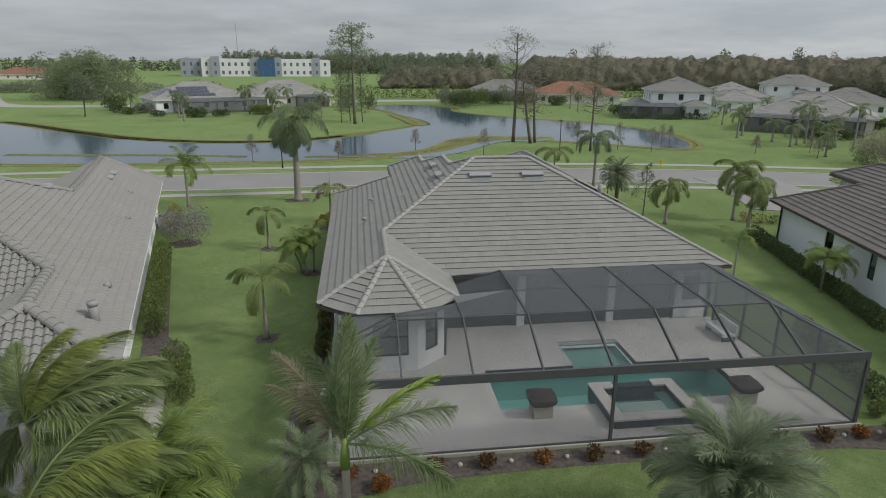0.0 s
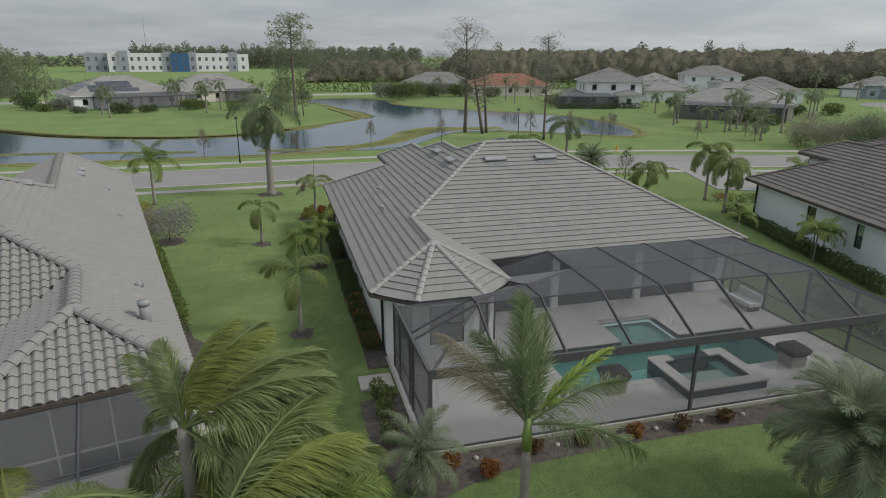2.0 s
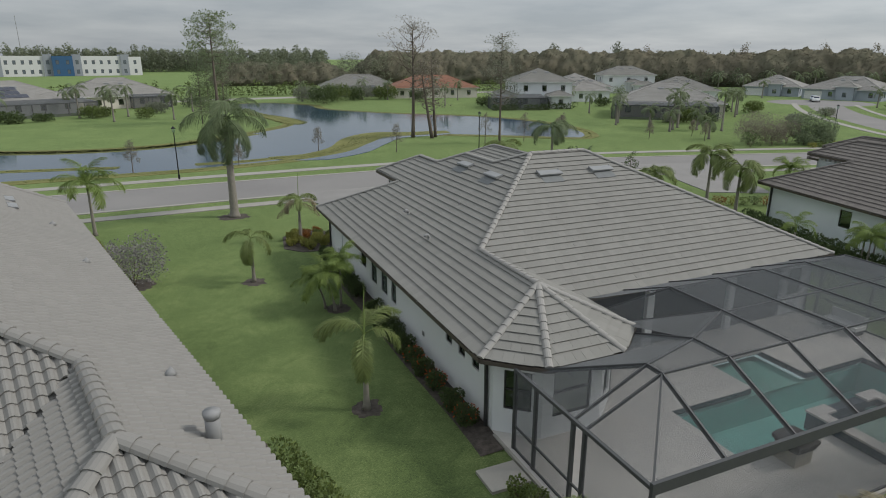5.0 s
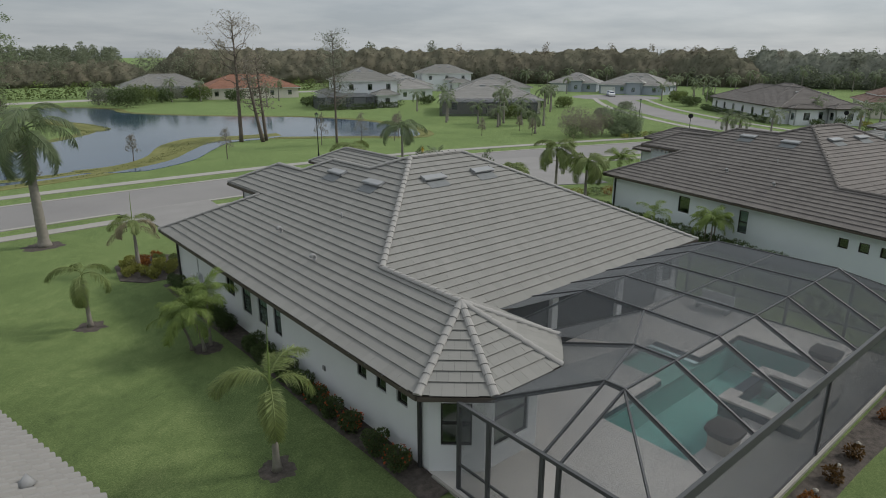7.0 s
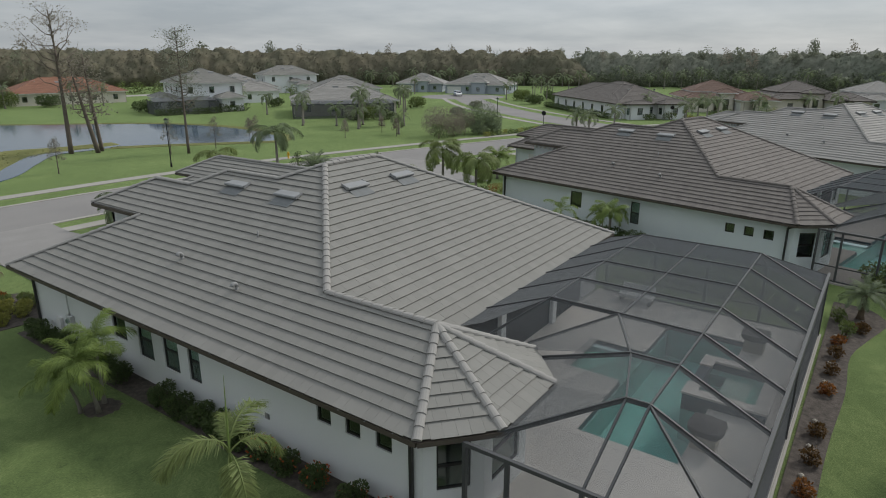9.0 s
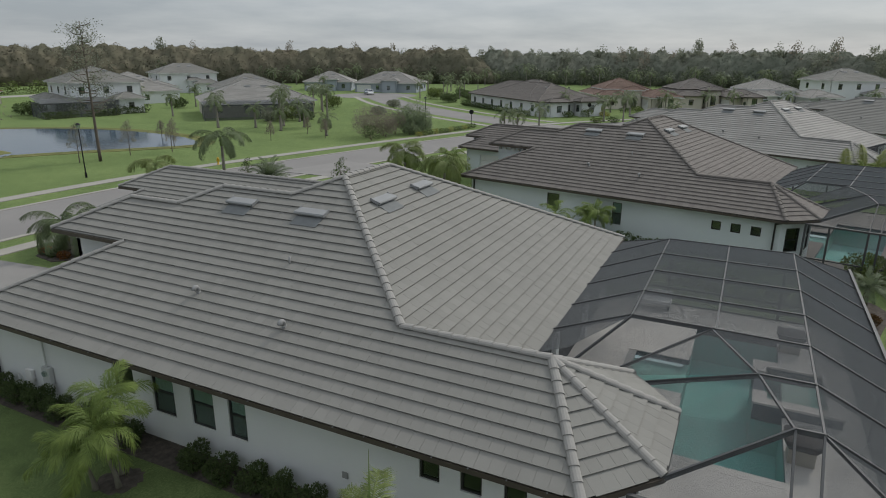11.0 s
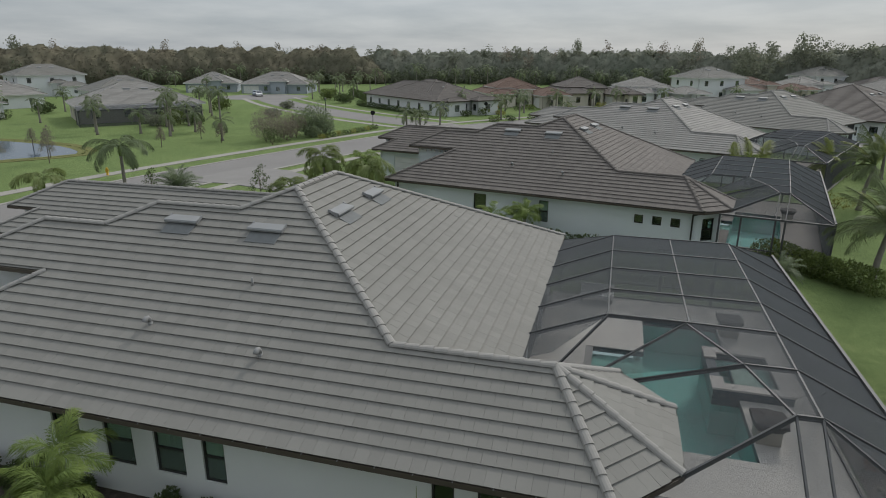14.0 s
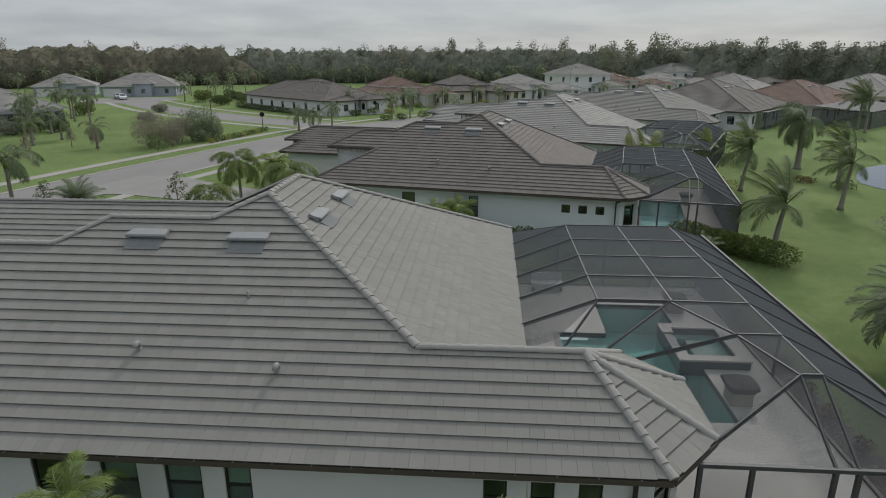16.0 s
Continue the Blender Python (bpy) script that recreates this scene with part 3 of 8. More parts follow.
def tile_facet(shape, pts, eave_a, eave_b, pieces=None, wide=TILE, keep=None, seed=0):
    """Lays courses of flat interlocking tiles over the plane facet pts; eave_a to eave_b is its lower edge, left to right as seen from outside.
    keep(world point) chooses the full tiles that are returned as poses rather than joined."""
    rnd = random.Random(seed)
    a, b = Vector(eave_a), Vector(eave_b)
    u = (b - a).normalized()
    far = max(pts, key=lambda p: (Vector(p) - a).cross(u).length)
    n = u.cross(Vector(far) - a).normalized()
    if n.z < 0:
        n = -n
    v = n.cross(u).normalized()
    if v.z < 0:
        v = -v
    flat = lambda p: ((Vector(p) - a).dot(u), (Vector(p) - a).dot(v))
    poly = [flat(p) for p in pts]
    conv = [[flat(p) for p in q] for q in (pieces or [pts])]
    for q in conv:
        if sum(q[i][0] * q[(i + 1) % len(q)][1] - q[(i + 1) % len(q)][0] * q[i][1] for i in range(len(q))) < 0:
            q.reverse()
    u0, u1, v1 = min(p[0] for p in poly), max(p[0] for p in poly), max(p[1] for p in poly)
    frames = []
    turn = Matrix((u, v, n)).transposed().to_4x4()
    for row in range(int((v1 - FIRST) / COURSE) + 1):
        v0 = FIRST + row * COURSE
        low_edge = v0 - 0.03 if row else -0.03
        shift = (row % 2) * wide / 2
        for k in range(int((u1 - u0) / wide) + 2):
            x0 = u0 - shift + k * wide
            lift, gap = rnd.uniform(-0.003, 0.003), 0.002
            rect = [(x0 + gap, low_edge), (x0 + wide - gap, low_edge), (x0 + wide - gap, v0 + COURSE), (x0 + gap, v0 + COURSE)]
            core = [(x, min(max(y, v0), v0 + COURSE * 0.98)) for x, y in rect]
            full = all(inside(p, poly) for p in core)
            if row and full and keep and keep(a + u * (x0 + wide / 2) + v * (v0 + 0.2)):
                frames.append(Matrix.Translation(a + u * x0 + v * v0) @ turn)
                continue
            cuts = [rect] if full else [c for c in (clip(rect, q) for q in conv) if c]
            for c in cuts:
                m = len(c)
                h = lambda y: 0.014 + (0.042 + lift) * (1 - (y - v0) / COURSE)
                top = [tuple(a + u * x + v * y + n * h(y)) for x, y in c]
                low = [tuple(a + u * x + v * y + n * (h(y) - 0.022)) for x, y in c]
                shape.add(top + low, [tuple(range(m)), tuple(range(2 * m - 1, m - 1, -1))] + [(i, m + i, m + (i + 1) % m, (i + 1) % m) for i in range(m)])
    return frames


def tile_piece(material):
    s, g, w = Shape(), 0.002, TILE
    h0, h1, t = 0.060, 0.014, 0.022
    s.add([(g, -0.03, h0), (w - g, -0.03, h0), (w - g, COURSE, h1), (g, COURSE, h1), (g, -0.03, h0 - t), (w - g, -0.03, h0 - t), (w - g, COURSE, h1 - t), (g, COURSE, h1 - t)],
          [(0, 1, 2, 3), (7, 6, 5, 4), (0, 4, 5, 1), (1, 5, 6, 2), (2, 6, 7, 3), (3, 7, 4, 0)])
    return s.mesh("roof_tile", material)


def barrel_tile(wave=0.30):
    """Points and faces of one S-shaped tile, its lower edge along +x."""
    prof = [(0.0, 0.0), (0.14, 0.035), (0.32, 0.088), (0.5, 0.100), (0.68, 0.085), (0.84, 0.025), (1.0, 0.0)]
    m = len(prof)
    v = [Vector((p * wave, -0.04, h + 0.060)) for p, h in prof] + [Vector((p * wave, COURSE, h + 0.006)) for p, h in prof] + [Vector((p * wave, -0.04, h * 0.86 + 0.010)) for p, h in prof]
    return v, [(i, i + 1, m + i + 1, m + i) for i in range(m - 1)] + [(2 * m + i, 2 * m + i + 1, i + 1, i) for i in range(m - 1)]


def barrel_facet(shape, pts, eave_a, eave_b, wave=0.30, keep=None):
    """Courses of S-shaped barrel tiles over a convex facet; keep(point) chooses the tiles that are returned as poses rather than joined."""
    a, b = Vector(eave_a), Vector(eave_b)
    u = (b - a).normalized()
    far = max(pts, key=lambda p: (Vector(p) - a).cross(u).length)
    n = u.cross(Vector(far) - a).normalized()
    n = -n if n.z < 0 else n
    v = n.cross(u).normalized()
    v = -v if v.z < 0 else v
    poly = [((Vector(p) - a).dot(u), (Vector(p) - a).dot(v)) for p in pts]
    if sum(poly[i][0] * poly[(i + 1) % len(poly)][1] - poly[(i + 1) % len(poly)][0] * poly[i][1] for i in range(len(poly))) < 0:
        poly.reverse()
    u0, u1, v1 = min(p[0] for p in poly), max(p[0] for p in poly), max(p[1] for p in poly)
    turn = Matrix((u, v, n)).transposed().to_4x4()
    poses = []
    for row in range(int(v1 / COURSE) + 1):
        v0 = row * COURSE
        for k in range(int((u1 - u0) / wave) + 1):
            x0 = u0 + k * wave
            if not inside((x0 + wave / 2, v0 + 0.20), poly):
                continue
            place = Matrix.Translation(a + u * x0 + v * v0) @ turn
            if keep and keep(a + u * (x0 + wave / 2) + v * (v0 + 0.2)):
                poses.append(place)
            else:
                pv, pf = barrel_tile(wave)
                shape.add([tuple(place @ q) for q in pv], pf)
    return poses


def ridge_caps(shape, a, b, r=0.13, step=0.36, lift=0.05):
    """A line of overlapping half-round cap tiles from a (low) to b (high)."""
    a, b = Vector(a), Vector(b)
    d = (b - a).normalized()
    s = d.cross(Vector((0, 0, 1))).normalized()
    u = s.cross(d)
    count = max(1, int((b - a).length / step))
    st = (b - a).length / count
    for k in range(count):
        p, q = a + d * k * st, a + d * (k * st + st + 0.03)
        pts = []
        for base, rr, up in ((p, r * 1.06, lift + 0.018), (q, r * 0.93, lift)):
            for i in range(7):
                t = math.pi * i / 6
                pts.append(tuple(base + s * math.cos(t) * rr + u * (math.sin(t) * rr * 0.75 + up - 0.03)))
        shape.add(pts, [(i, i + 1, 8 + i, 7 + i) for i in range(6)] + [tuple(range(6, -1, -1))])


def cap_piece(material, r=0.125, lift=0.05):
    """One half-round cap tile, 0.36 long, growing along +x."""
    pts = []
    for x, rr, up in ((0.0, r * 1.06, lift + 0.018), (0.39, r * 0.93, lift)):
        for i in range(7):
            t = math.pi * i / 6
            pts.append((x, -math.cos(t) * rr, math.sin(t) * rr * 0.75 + up - 0.03))
    return Shape().add(pts, [(i, i + 1, 8 + i, 7 + i) for i in range(6)] + [tuple(range(6, -1, -1))]).mesh("ridge_cap", material)


def cap_places(a, b, r, step=0.36):
    a, b = Vector(a), Vector(b)
    d = (b - a).normalized()
    s = d.cross(Vector((0, 0, 1))).normalized()
    turn = Matrix((d, -s, s.cross(d))).transposed().to_4x4()
    n = max(1, int((b - a).length / step))
    st = (b - a).length / n
    return [Matrix.Translation(a + d * k * st) @ turn @ Matrix.Diagonal((st / step, 1, 1, 1)) for k in range(n)]


def wall_run(shape, a, b, z0, z1, holes=(), thick=0.2):
    """A wall from a to b, outer face on the right of the way; holes are (from, to, low, high) along it."""
    a, b = Vector((*a, 0)), Vector((*b, 0))
    L = (b - a).length
    d = (b - a) / L
    ang = math.atan2(d.y, d.x)
    m = Matrix.Translation(a) @ Matrix.Rotation(ang, 4, "Z")
    cuts = sorted({0.0, L, *[h[0] for h in holes], *[h[1] for h in holes]})
    levels = sorted({z0, z1, *[z for h in holes for z in h[2:4] if z0 < z < z1]})
    for s0, s1 in zip(cuts, cuts[1:]):
        hs = [(h[2], h[3]) for h in holes if h[0] <= s0 + 1e-6 and h[1] >= s1 - 1e-6]
        for za, zb in zip(levels, levels[1:]):
            if not any(lo <= za + 1e-6 and hi >= zb - 1e-6 for lo, hi in hs):
                shape.box(s0, s1, 0, thick, za, zb, m)
    return m


def window(parent, m, s0, s1, z0, z1, name="window", sash=True, blind=False, casing=False):
    """A framed window in a wall run's hole."""
    fr = Shape()
    t, d0, d1 = 0.05, 0.05, 0.13
    zm = (z0 + z1) / 2
    levels = [z0, z0 + t, zm - 0.03, zm + 0.03, z1 - t, z1]
    for i, (y0, y1) in enumerate(zip(levels, levels[1:])):
        fr.box(s0, s0 + t, d0, d1, y0, y1, m)
        fr.box(s1 - t, s1, d0, d1, y0, y1, m)
        if i in (0, 4) or (sash and i == 2):
            fr.box(s0 + t, s1 - t, d0, d1, y0, y1, m)
    w = part(name, fr.weld(), M["bronze"], parent, "dark bronze window frame")
    p = part("pane", Shape().box(s0 + t, s1 - t, 0.085, 0.091, z0 + t, z1 - t, m), M["glass"], w)
    p.visible_shadow = False
    if blind:
        cu = Shape()
        k = max(4, int((s1 - s0) / 0.09))
        for i in range(k):
            x0, x1 = s0 + t + (s1 - s0 - 2 * t) * i / k, s0 + t + (s1 - s0 - 2 * t) * (i + 1) / k
            cu.box(x0, x1, 0.110 + 0.006 * (i % 2), 0.120 + 0.006 * (i % 2), z0 + t, z1 - t, m)
        part("curtain", cu, M["curtain"], w, "grey-green drawn curtain")
        if sash:
            net = Shape().box(s0 + t, s1 - t, 0.066, 0.070, z0 + t, (z0 + z1) / 2 - 0.03, m)
            part("insect_screen", net, M["screen_thick"], w, "dark insect screen over the lower sash")
    if casing:
        sl = Shape()
        sl.box(s0 - 0.05, s1 + 0.05, -0.04, 0.05, z0 - 0.10, z0 - 0.002, m)
        part("sill", sl, M["stucco"], w)
    return w


def frame_door(parent, m, s0, s1, z1, leaves=2):
    fr = Shape()
    w = (s1 - s0) / leaves
    for i in range(leaves):
        x0, x1 = s0 + i * w, s0 + (i + 1) * w
        for q in ((x0, x0 + 0.07, 0.02, z1), (x1 - 0.07, x1, 0.02, z1), (x0 + 0.07, x1 - 0.07, 0.02, 0.16), (x0 + 0.07, x1 - 0.07, z1 - 0.09, z1)):
            fr.box(q[0], q[1], 0.05, 0.13, q[2], q[3], m)
    d = part("sliding_door", fr, M["bronze"], parent, "bronze framed sliding glass door")
    p = part("pane", Shape().box(s0 + 0.07, s1 - 0.07, 0.085, 0.091, 0.16, z1 - 0.09, m), M["glass"], d)
    p.visible_shadow = False


def off_ridge_vent(parent, x, y, z, yaw, pitch=PITCH):
    """A low metal off-ridge vent lying on a slope; yaw turns its mouth down the slope."""
    s = Shape()
    # a flat hood over an open louvred mouth, its back edge running into the tiles
    s.add([(-0.64, -0.20, 0.135), (0.64, -0.20, 0.135), (0.60, 0.18, 0.035), (-0.60, 0.18, 0.035), (-0.64, -0.20, 0.158), (0.64, -0.20, 0.158), (0.60, 0.18, 0.060), (-0.60, 0.18, 0.060)],
          [(3, 2, 1, 0), (4, 5, 6, 7), (0, 1, 5, 4), (1, 2, 6, 5), (2, 3, 7, 6), (3, 0, 4, 7)])
    s.add([(-0.64, -0.20, 0.158), (0.64, -0.20, 0.158), (0.64, -0.245, 0.128), (-0.64, -0.245, 0.128), (0.64, -0.250, 0.070), (-0.64, -0.250, 0.070)], [(0, 3, 2, 1), (3, 5, 4, 2)])
    s.box(-0.61, -0.585, -0.20, 0.20, 0.0, 0.10)
    s.box(0.585, 0.61, -0.20, 0.20, 0.0, 0.10)
    ob = part("roof_vent", s, M["vent"], parent, "low grey metal off-ridge roof vent")
    ob.matrix_local = Matrix.Translation((x, y, z + 0.075)) @ Matrix.Rotation(radians(yaw), 4, "Z") @ Matrix.Rotation(math.atan(pitch), 4, "X")
    part("louvre", Shape().box(-0.58, 0.58, -0.185, -0.165, 0.0, 0.055).box(-0.58, 0.58, -0.150, -0.130, 0.06, 0.10), M["pvc"], ob, "grey louvred mouth")
    part("flashing", Shape().box(-0.56, 0.56, -0.70, -0.19, -0.020, -0.006), M["lead"], ob, "dull lead flashing apron below the vent")
    return ob


def pipe_vent(parent, x, y, z, h=0.4, r=0.07, hood=True):
    s = Shape().tube([(0, 0, -0.1), (0, 0, h)], r, 10)
    if hood:
        s.tube([(0, 0, h - 0.02), (-0.01, 0, h + 0.05), (-0.05, 0, h + 0.10), (-0.11, 0, h + 0.12), (-0.17, 0, h + 0.09), (-0.20, 0, h + 0.03)], [r, r, r * 1.03, r * 1.05, r * 1.08, r * 1.1], 12)
    ob = part("vent_pipe", s, M["pvc"], parent, "grey roof vent pipe", smooth=True)
    ob.matrix_local = Matrix.Translation((x, y, z))
    return ob


def z_west(x):
    return EAVE + PITCH * (x + 0.65)


def build_house(label, tile, stucco, m=None, singles=False, tiled=True, lanai=True, tall=((39.32, 40.26), (37.57, 38.50), (35.97, 36.89), (34.74, 35.40))):
    """One-storey house with a hipped tile roof, a half-octagon wing, an entry tower and a garage wing."""
    h = thing("house", label, "house", "houses of the street", m)
    W, S, E, NW = -0.65, 28.0, 19.5, 47.4
    P = (E - W) / 2
    apx0, apx1, apy = 7.93, 11.1, 36.58
    za = z_west(apx0)
    rx, ty = 2.33, 26.7
    zr = z_west(rx)
    hipy = S + (rx - W)
    c0, c1, c2, c3 = (W, 25.13, EAVE), (0.93, 23.72, EAVE), (3.73, 23.72, EAVE), (5.31, 25.13, EAVE)
    tap = (rx, ty, zr)
    hip = (rx, hipy, zr)
    A, B = (apx0, apy, za), (apx1, apy, za)
    se, ne = (E, S, EAVE), (E, 45.17, EAVE)
    nw = (W, NW, EAVE)
    zt = 4.94
    xt = W + (zt - EAVE) / PITCH
    notch = (xt, NW - (xt - W), zt)
    tsw = (xt, 47.6, zt)
    r1, r2 = (5.53, 45.45, z_west(5.53)), (5.53, 42.80, z_west(5.53))
    r3, r4 = (6.72, 41.50, z_west(6.72)), (6.72, 38.10, z_west(6.72))
    west = [c0, nw, notch, tsw, r1, r2, r3, r4, A, hip, tap]
    pieces = [[c0, (W, S, EAVE), (rx, S, zr), tap], [(W, S, EAVE), (W, hipy, EAVE), hip, (rx, S, zr)],
              [(W, hipy, EAVE), (W, apy, EAVE), A, hip], [(W, apy, EAVE), (W, r4[1], EAVE), r4, A],
              [(W, r4[1], EAVE), (W, r3[1], EAVE), r3, r4], [(W, r3[1], EAVE), (W, r2[1], EAVE), r2, r3], [(W, r2[1], EAVE), (W, notch[1], EAVE), (r2[0], notch[1], r2[2]), r2],
              [(W, notch[1], EAVE), nw, notch], [notch, (xt, r1[1], zt), r1, (r2[0], notch[1], r2[2])], [(xt, r1[1], zt), tsw, r1]]
    roof = Shape()
    wide = TILE if tiled else 3.2
    keep = (lambda p: p.x < 1.3 and 25.0 < p.y < 43.0) if singles else None
    loose = tile_facet(roof, west, nw, c0, pieces, wide, keep, 1)
    tile_facet(roof, [c0, c1, tap], c0, c1, None, wide, None, 2)
    tile_facet(roof, [c1, c2, tap], c1, c2, None, wide, None, 3)
    tile_facet(roof, [c2, c3, tap], c2, c3, None, wide, None, 4)
    v_in = (5.31, S, EAVE)
    tile_facet(roof, [c3, v_in, hip, tap], c3, v_in, None, wide, None, 5)
    tile_facet(roof, [v_in, se, B, A, hip], v_in, se, None, wide, None, 6)
    # east and north sides, the garage and its lower bay
    kE = (za - EAVE) / (E - apx1)
    tile_facet(roof, [se, ne, B], se, ne, None, max(wide, 1.2), None, 7)
    tile_facet(roof, [nw, notch, (8.0, notch[1], zt), (11.9, NW, EAVE)], (11.9, NW, EAVE), nw, None, max(wide, 1.2), None, 8)
    # the garage wing: a low eave that steps up to a raised one at its north end
    gx0, gx1, gr, gy, gs = 11.9, 19.9, 15.9, 57.0, 41.2
    zg, zn = EAVE + PITCH * (gr - gx0), 3.866
    low_w, low_e = (gx0, gy, EAVE), (gx1, gy, EAVE)
    n_w, n_e, up_w, up_e = (13.75, 55.15, zn), (18.05, 55.15, zn), (13.75, 57.4, zn), (18.05, 57.4, zn)
    g1, gm, g0 = (gr, 55.25, zg), (gr, 55.15, zg), (gr, gs, zg)
    gw, ge = [(gx0, gs, EAVE), low_w, n_w, up_w, g1, g0], [(gx1, gs, EAVE), low_e, n_e, up_e, g1, g0]
    tile_facet(roof, gw, low_w, (gx0, gs, EAVE), [[(gx0, gs, EAVE), (gx0, 55.15, EAVE), gm, g0], [(gx0, 55.15, EAVE), low_w, n_w], [n_w, up_w, g1, gm]], wide, None, 9)
    tile_facet(roof, ge, (gx1, gs, EAVE), low_e, [[(gx1, gs, EAVE), (gx1, 55.15, EAVE), gm, g0], [(gx1, 55.15, EAVE), low_e, n_e], [n_e, up_e, g1, gm]], max(wide, 1.2), None, 10)
    tile_facet(roof, [up_w, g1, up_e], up_e, up_w, None, wide, None, 11)
    tile_facet(roof, [low_w, n_w, n_e, low_e], low_e, low_w, None, max(wide, 1.2), None, 12)
    back = Shape()
    v1, v2, v3 = (14.1, 45.17, EAVE), (12.0, 45.17, z_west(6.72) - PITCH * 5.28), (9.5, 44.0, 4.03)
    for q in ([A, B, ne, v1], [A, v1, r4], [r4, v1, v2, r3], [r3, v2, v3], [r3, v3, r2], [r2, v3, (11.7, 47.6, EAVE), (7.67, 47.6, zt), r1], [r1, (7.67, 47.6, zt), tsw], [v3, v2, v1, (11.7, 47.6, EAVE)]):
        back.add([(x, y, z - 0.02) for x, y, z in q], [tuple(range(len(q)))])
    part("roof_back", back, tile, h)
    # deck under the tiles and closing faces of the stepped ridges
    deck = Shape()
    for q in [west, [c0, c1, tap], [c1, c2, tap], [c2, c3, tap], [c3, v_in, hip, tap], [v_in, se, B, A, hip], [se, ne, B], gw, ge, [up_w, g1, up_e], [low_w, n_w, n_e, low_e]]:
        deck.add([(x, y, z - 0.03) for x, y, z in q], [tuple(range(len(q)))])
    rf = part("roof", deck, M["rubber"], h, "flat concrete tile roof with raised courses")
    part("roof_tiles", roof, tile, rf, "flat concrete roof tiles in raised courses", kind="stuff")
    if singles:
        me = tile_piece(tile)
        for q in loose[:300]:
            t = new("roof_tile", me)
            t.parent = rf
            t.matrix_local = q
        extra = Shape()
        for q in loose[300:]:
            extra.add([tuple(q @ v.co) for v in me.vertices], [tuple(f.vertices) for f in me.polygons])
        if loose[300:]:
            part("roof_tiles", extra, tile, rf, kind="stuff")
    caps = Shape()
    edges = ((c0, tap), (c1, tap), (c2, tap), (c3, tap), (tap, hip), (hip, A), (A, B), (se, B), (ne, B), (nw, notch), (tsw, r1), (r1, r2), (r2, r3), (r3, r4), (r4, A), (low_w, n_w), (low_e, n_e), (up_w, g1), (up_e, g1), (g0, g1))
    capm = M["ridge"] if tile == M["tile"] else tile
    if singles:
        me = cap_piece(capm)
        for p, q in edges:
            for mm in cap_places(p, q, 0.125):
                c_ = new("ridge_cap", me)
                c_.parent = h
                c_.matrix_local = mm
    else:
        for p, q in edges:
            ridge_caps(caps, p, q, r=0.125)
        part("ridge_cap", caps, capm, h, "half-round ridge and hip cap tiles", smooth=False, kind="stuff")
    # walls
    def run(a, b, z0, z1, holes=()):
        w = Shape()
        at = wall_run(w, a, b, z0, z1, holes)
        part("wall", w.weld(), stucco, h)
        return at

    small = [(28.65, 29.2), (27.55, 28.1), (26.45, 27.0)]
    top = 2.86
    holes_w = [(46.9 - b, 46.9 - a, 1.33 if b > 40 else 1.0, 2.46) for a, b in tall] + [(46.9 - b, 46.9 - a, 1.70, 2.25) for a, b in small]
    mw = run((0, 46.9), (0, 25.45), 0, top, holes_w)
    mc = run((0, 25.45), (1.2, 24.38), 0, top, [(0.35, 1.25, 0.95, 2.35)])
    ms = run((1.2, 24.38), (3.46, 24.38), 0, top, [(0.40, 1.86, 0.75, 2.45)])
    mk = run((3.46, 24.38), (4.7, 25.45), 0, top, [(0.45, 1.25, 0.75, 2.45)])
    run((4.7, 25.45), (4.7, 31.6), 0, top)
    ml = run((4.7, 31.6), (16.8, 31.6), 0, top, [(0.8, 5.2, 0.06, 2.5), (6.6, 11.2, 0.06, 2.5)])
    run((16.8, 31.6), (16.8, 28.5), 0, top)
    mv = run((16.8, 28.5), (18.9, 28.5), 0, top, [(0.6, 1.5, 1.0, 2.3)])
    run((18.9, 28.5), (18.9, 47.0), 0, top)
    run((18.9, 47.0), (19.3, 47.0), 0, top)
    run((19.3, 47.0), (19.3, 56.4), 0, top)
    run((19.3, 56.4), (12.5, 56.4), 0, top)
    run((17.6, 56.8), (14.2, 56.8), 2.9, zn - 0.12)
    mg = run((12.5, 56.4), (12.5, 46.9), 0, top, [(1.6, 6.6, 0.0, 2.3)])
    gdoor = Shape()
    for k in range(4):
        gdoor.box(1.62, 6.58, 0.08, 0.13, k * 0.575 + 0.01, k * 0.575 + 0.565, mg)
    part("garage_door", gdoor, M["trim"], h, "pale panelled garage door")
    run((12.5, 46.9), (8.0, 46.9), 0, top)
    run((4.0, 46.9), (0.2, 46.9), 0, top)
    tw = Shape()
    wall_run(tw, (8.0, 47.1), (3.97, 47.1), 0, zt - 0.12)
    wall_run(tw, (3.97, 47.1), (3.97, 43.0), 2.9, zt - 0.12)
    part("entry_tower", tw.weld(), stucco, h, "raised stucco entry tower")
    for x in (8.9, 13.5):
        part("column", Shape().box(x - 0.18, x + 0.18, 28.25, 28.61, 0, top), stucco, h, "square stucco lanai column")
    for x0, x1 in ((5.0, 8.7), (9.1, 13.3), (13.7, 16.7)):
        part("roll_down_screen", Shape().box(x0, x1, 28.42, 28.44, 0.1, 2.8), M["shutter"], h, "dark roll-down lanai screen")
    for i in range(9):
        part("corbel", Shape().box(3.82, 3.968, 43.4 + i * 0.42, 43.55 + i * 0.42, zt - 0.42, zt - 0.13), M["trim"], h)
    for (a, b) in tall:
        window(h, mw, 46.9 - b, 46.9 - a, 1.33 if b > 40 else 1.0, 2.46, sash=b < 40, blind=b < 40)
    for (a, b) in small:
        window(h, mw, 46.9 - b, 46.9 - a, 1.70, 2.25, sash=False)
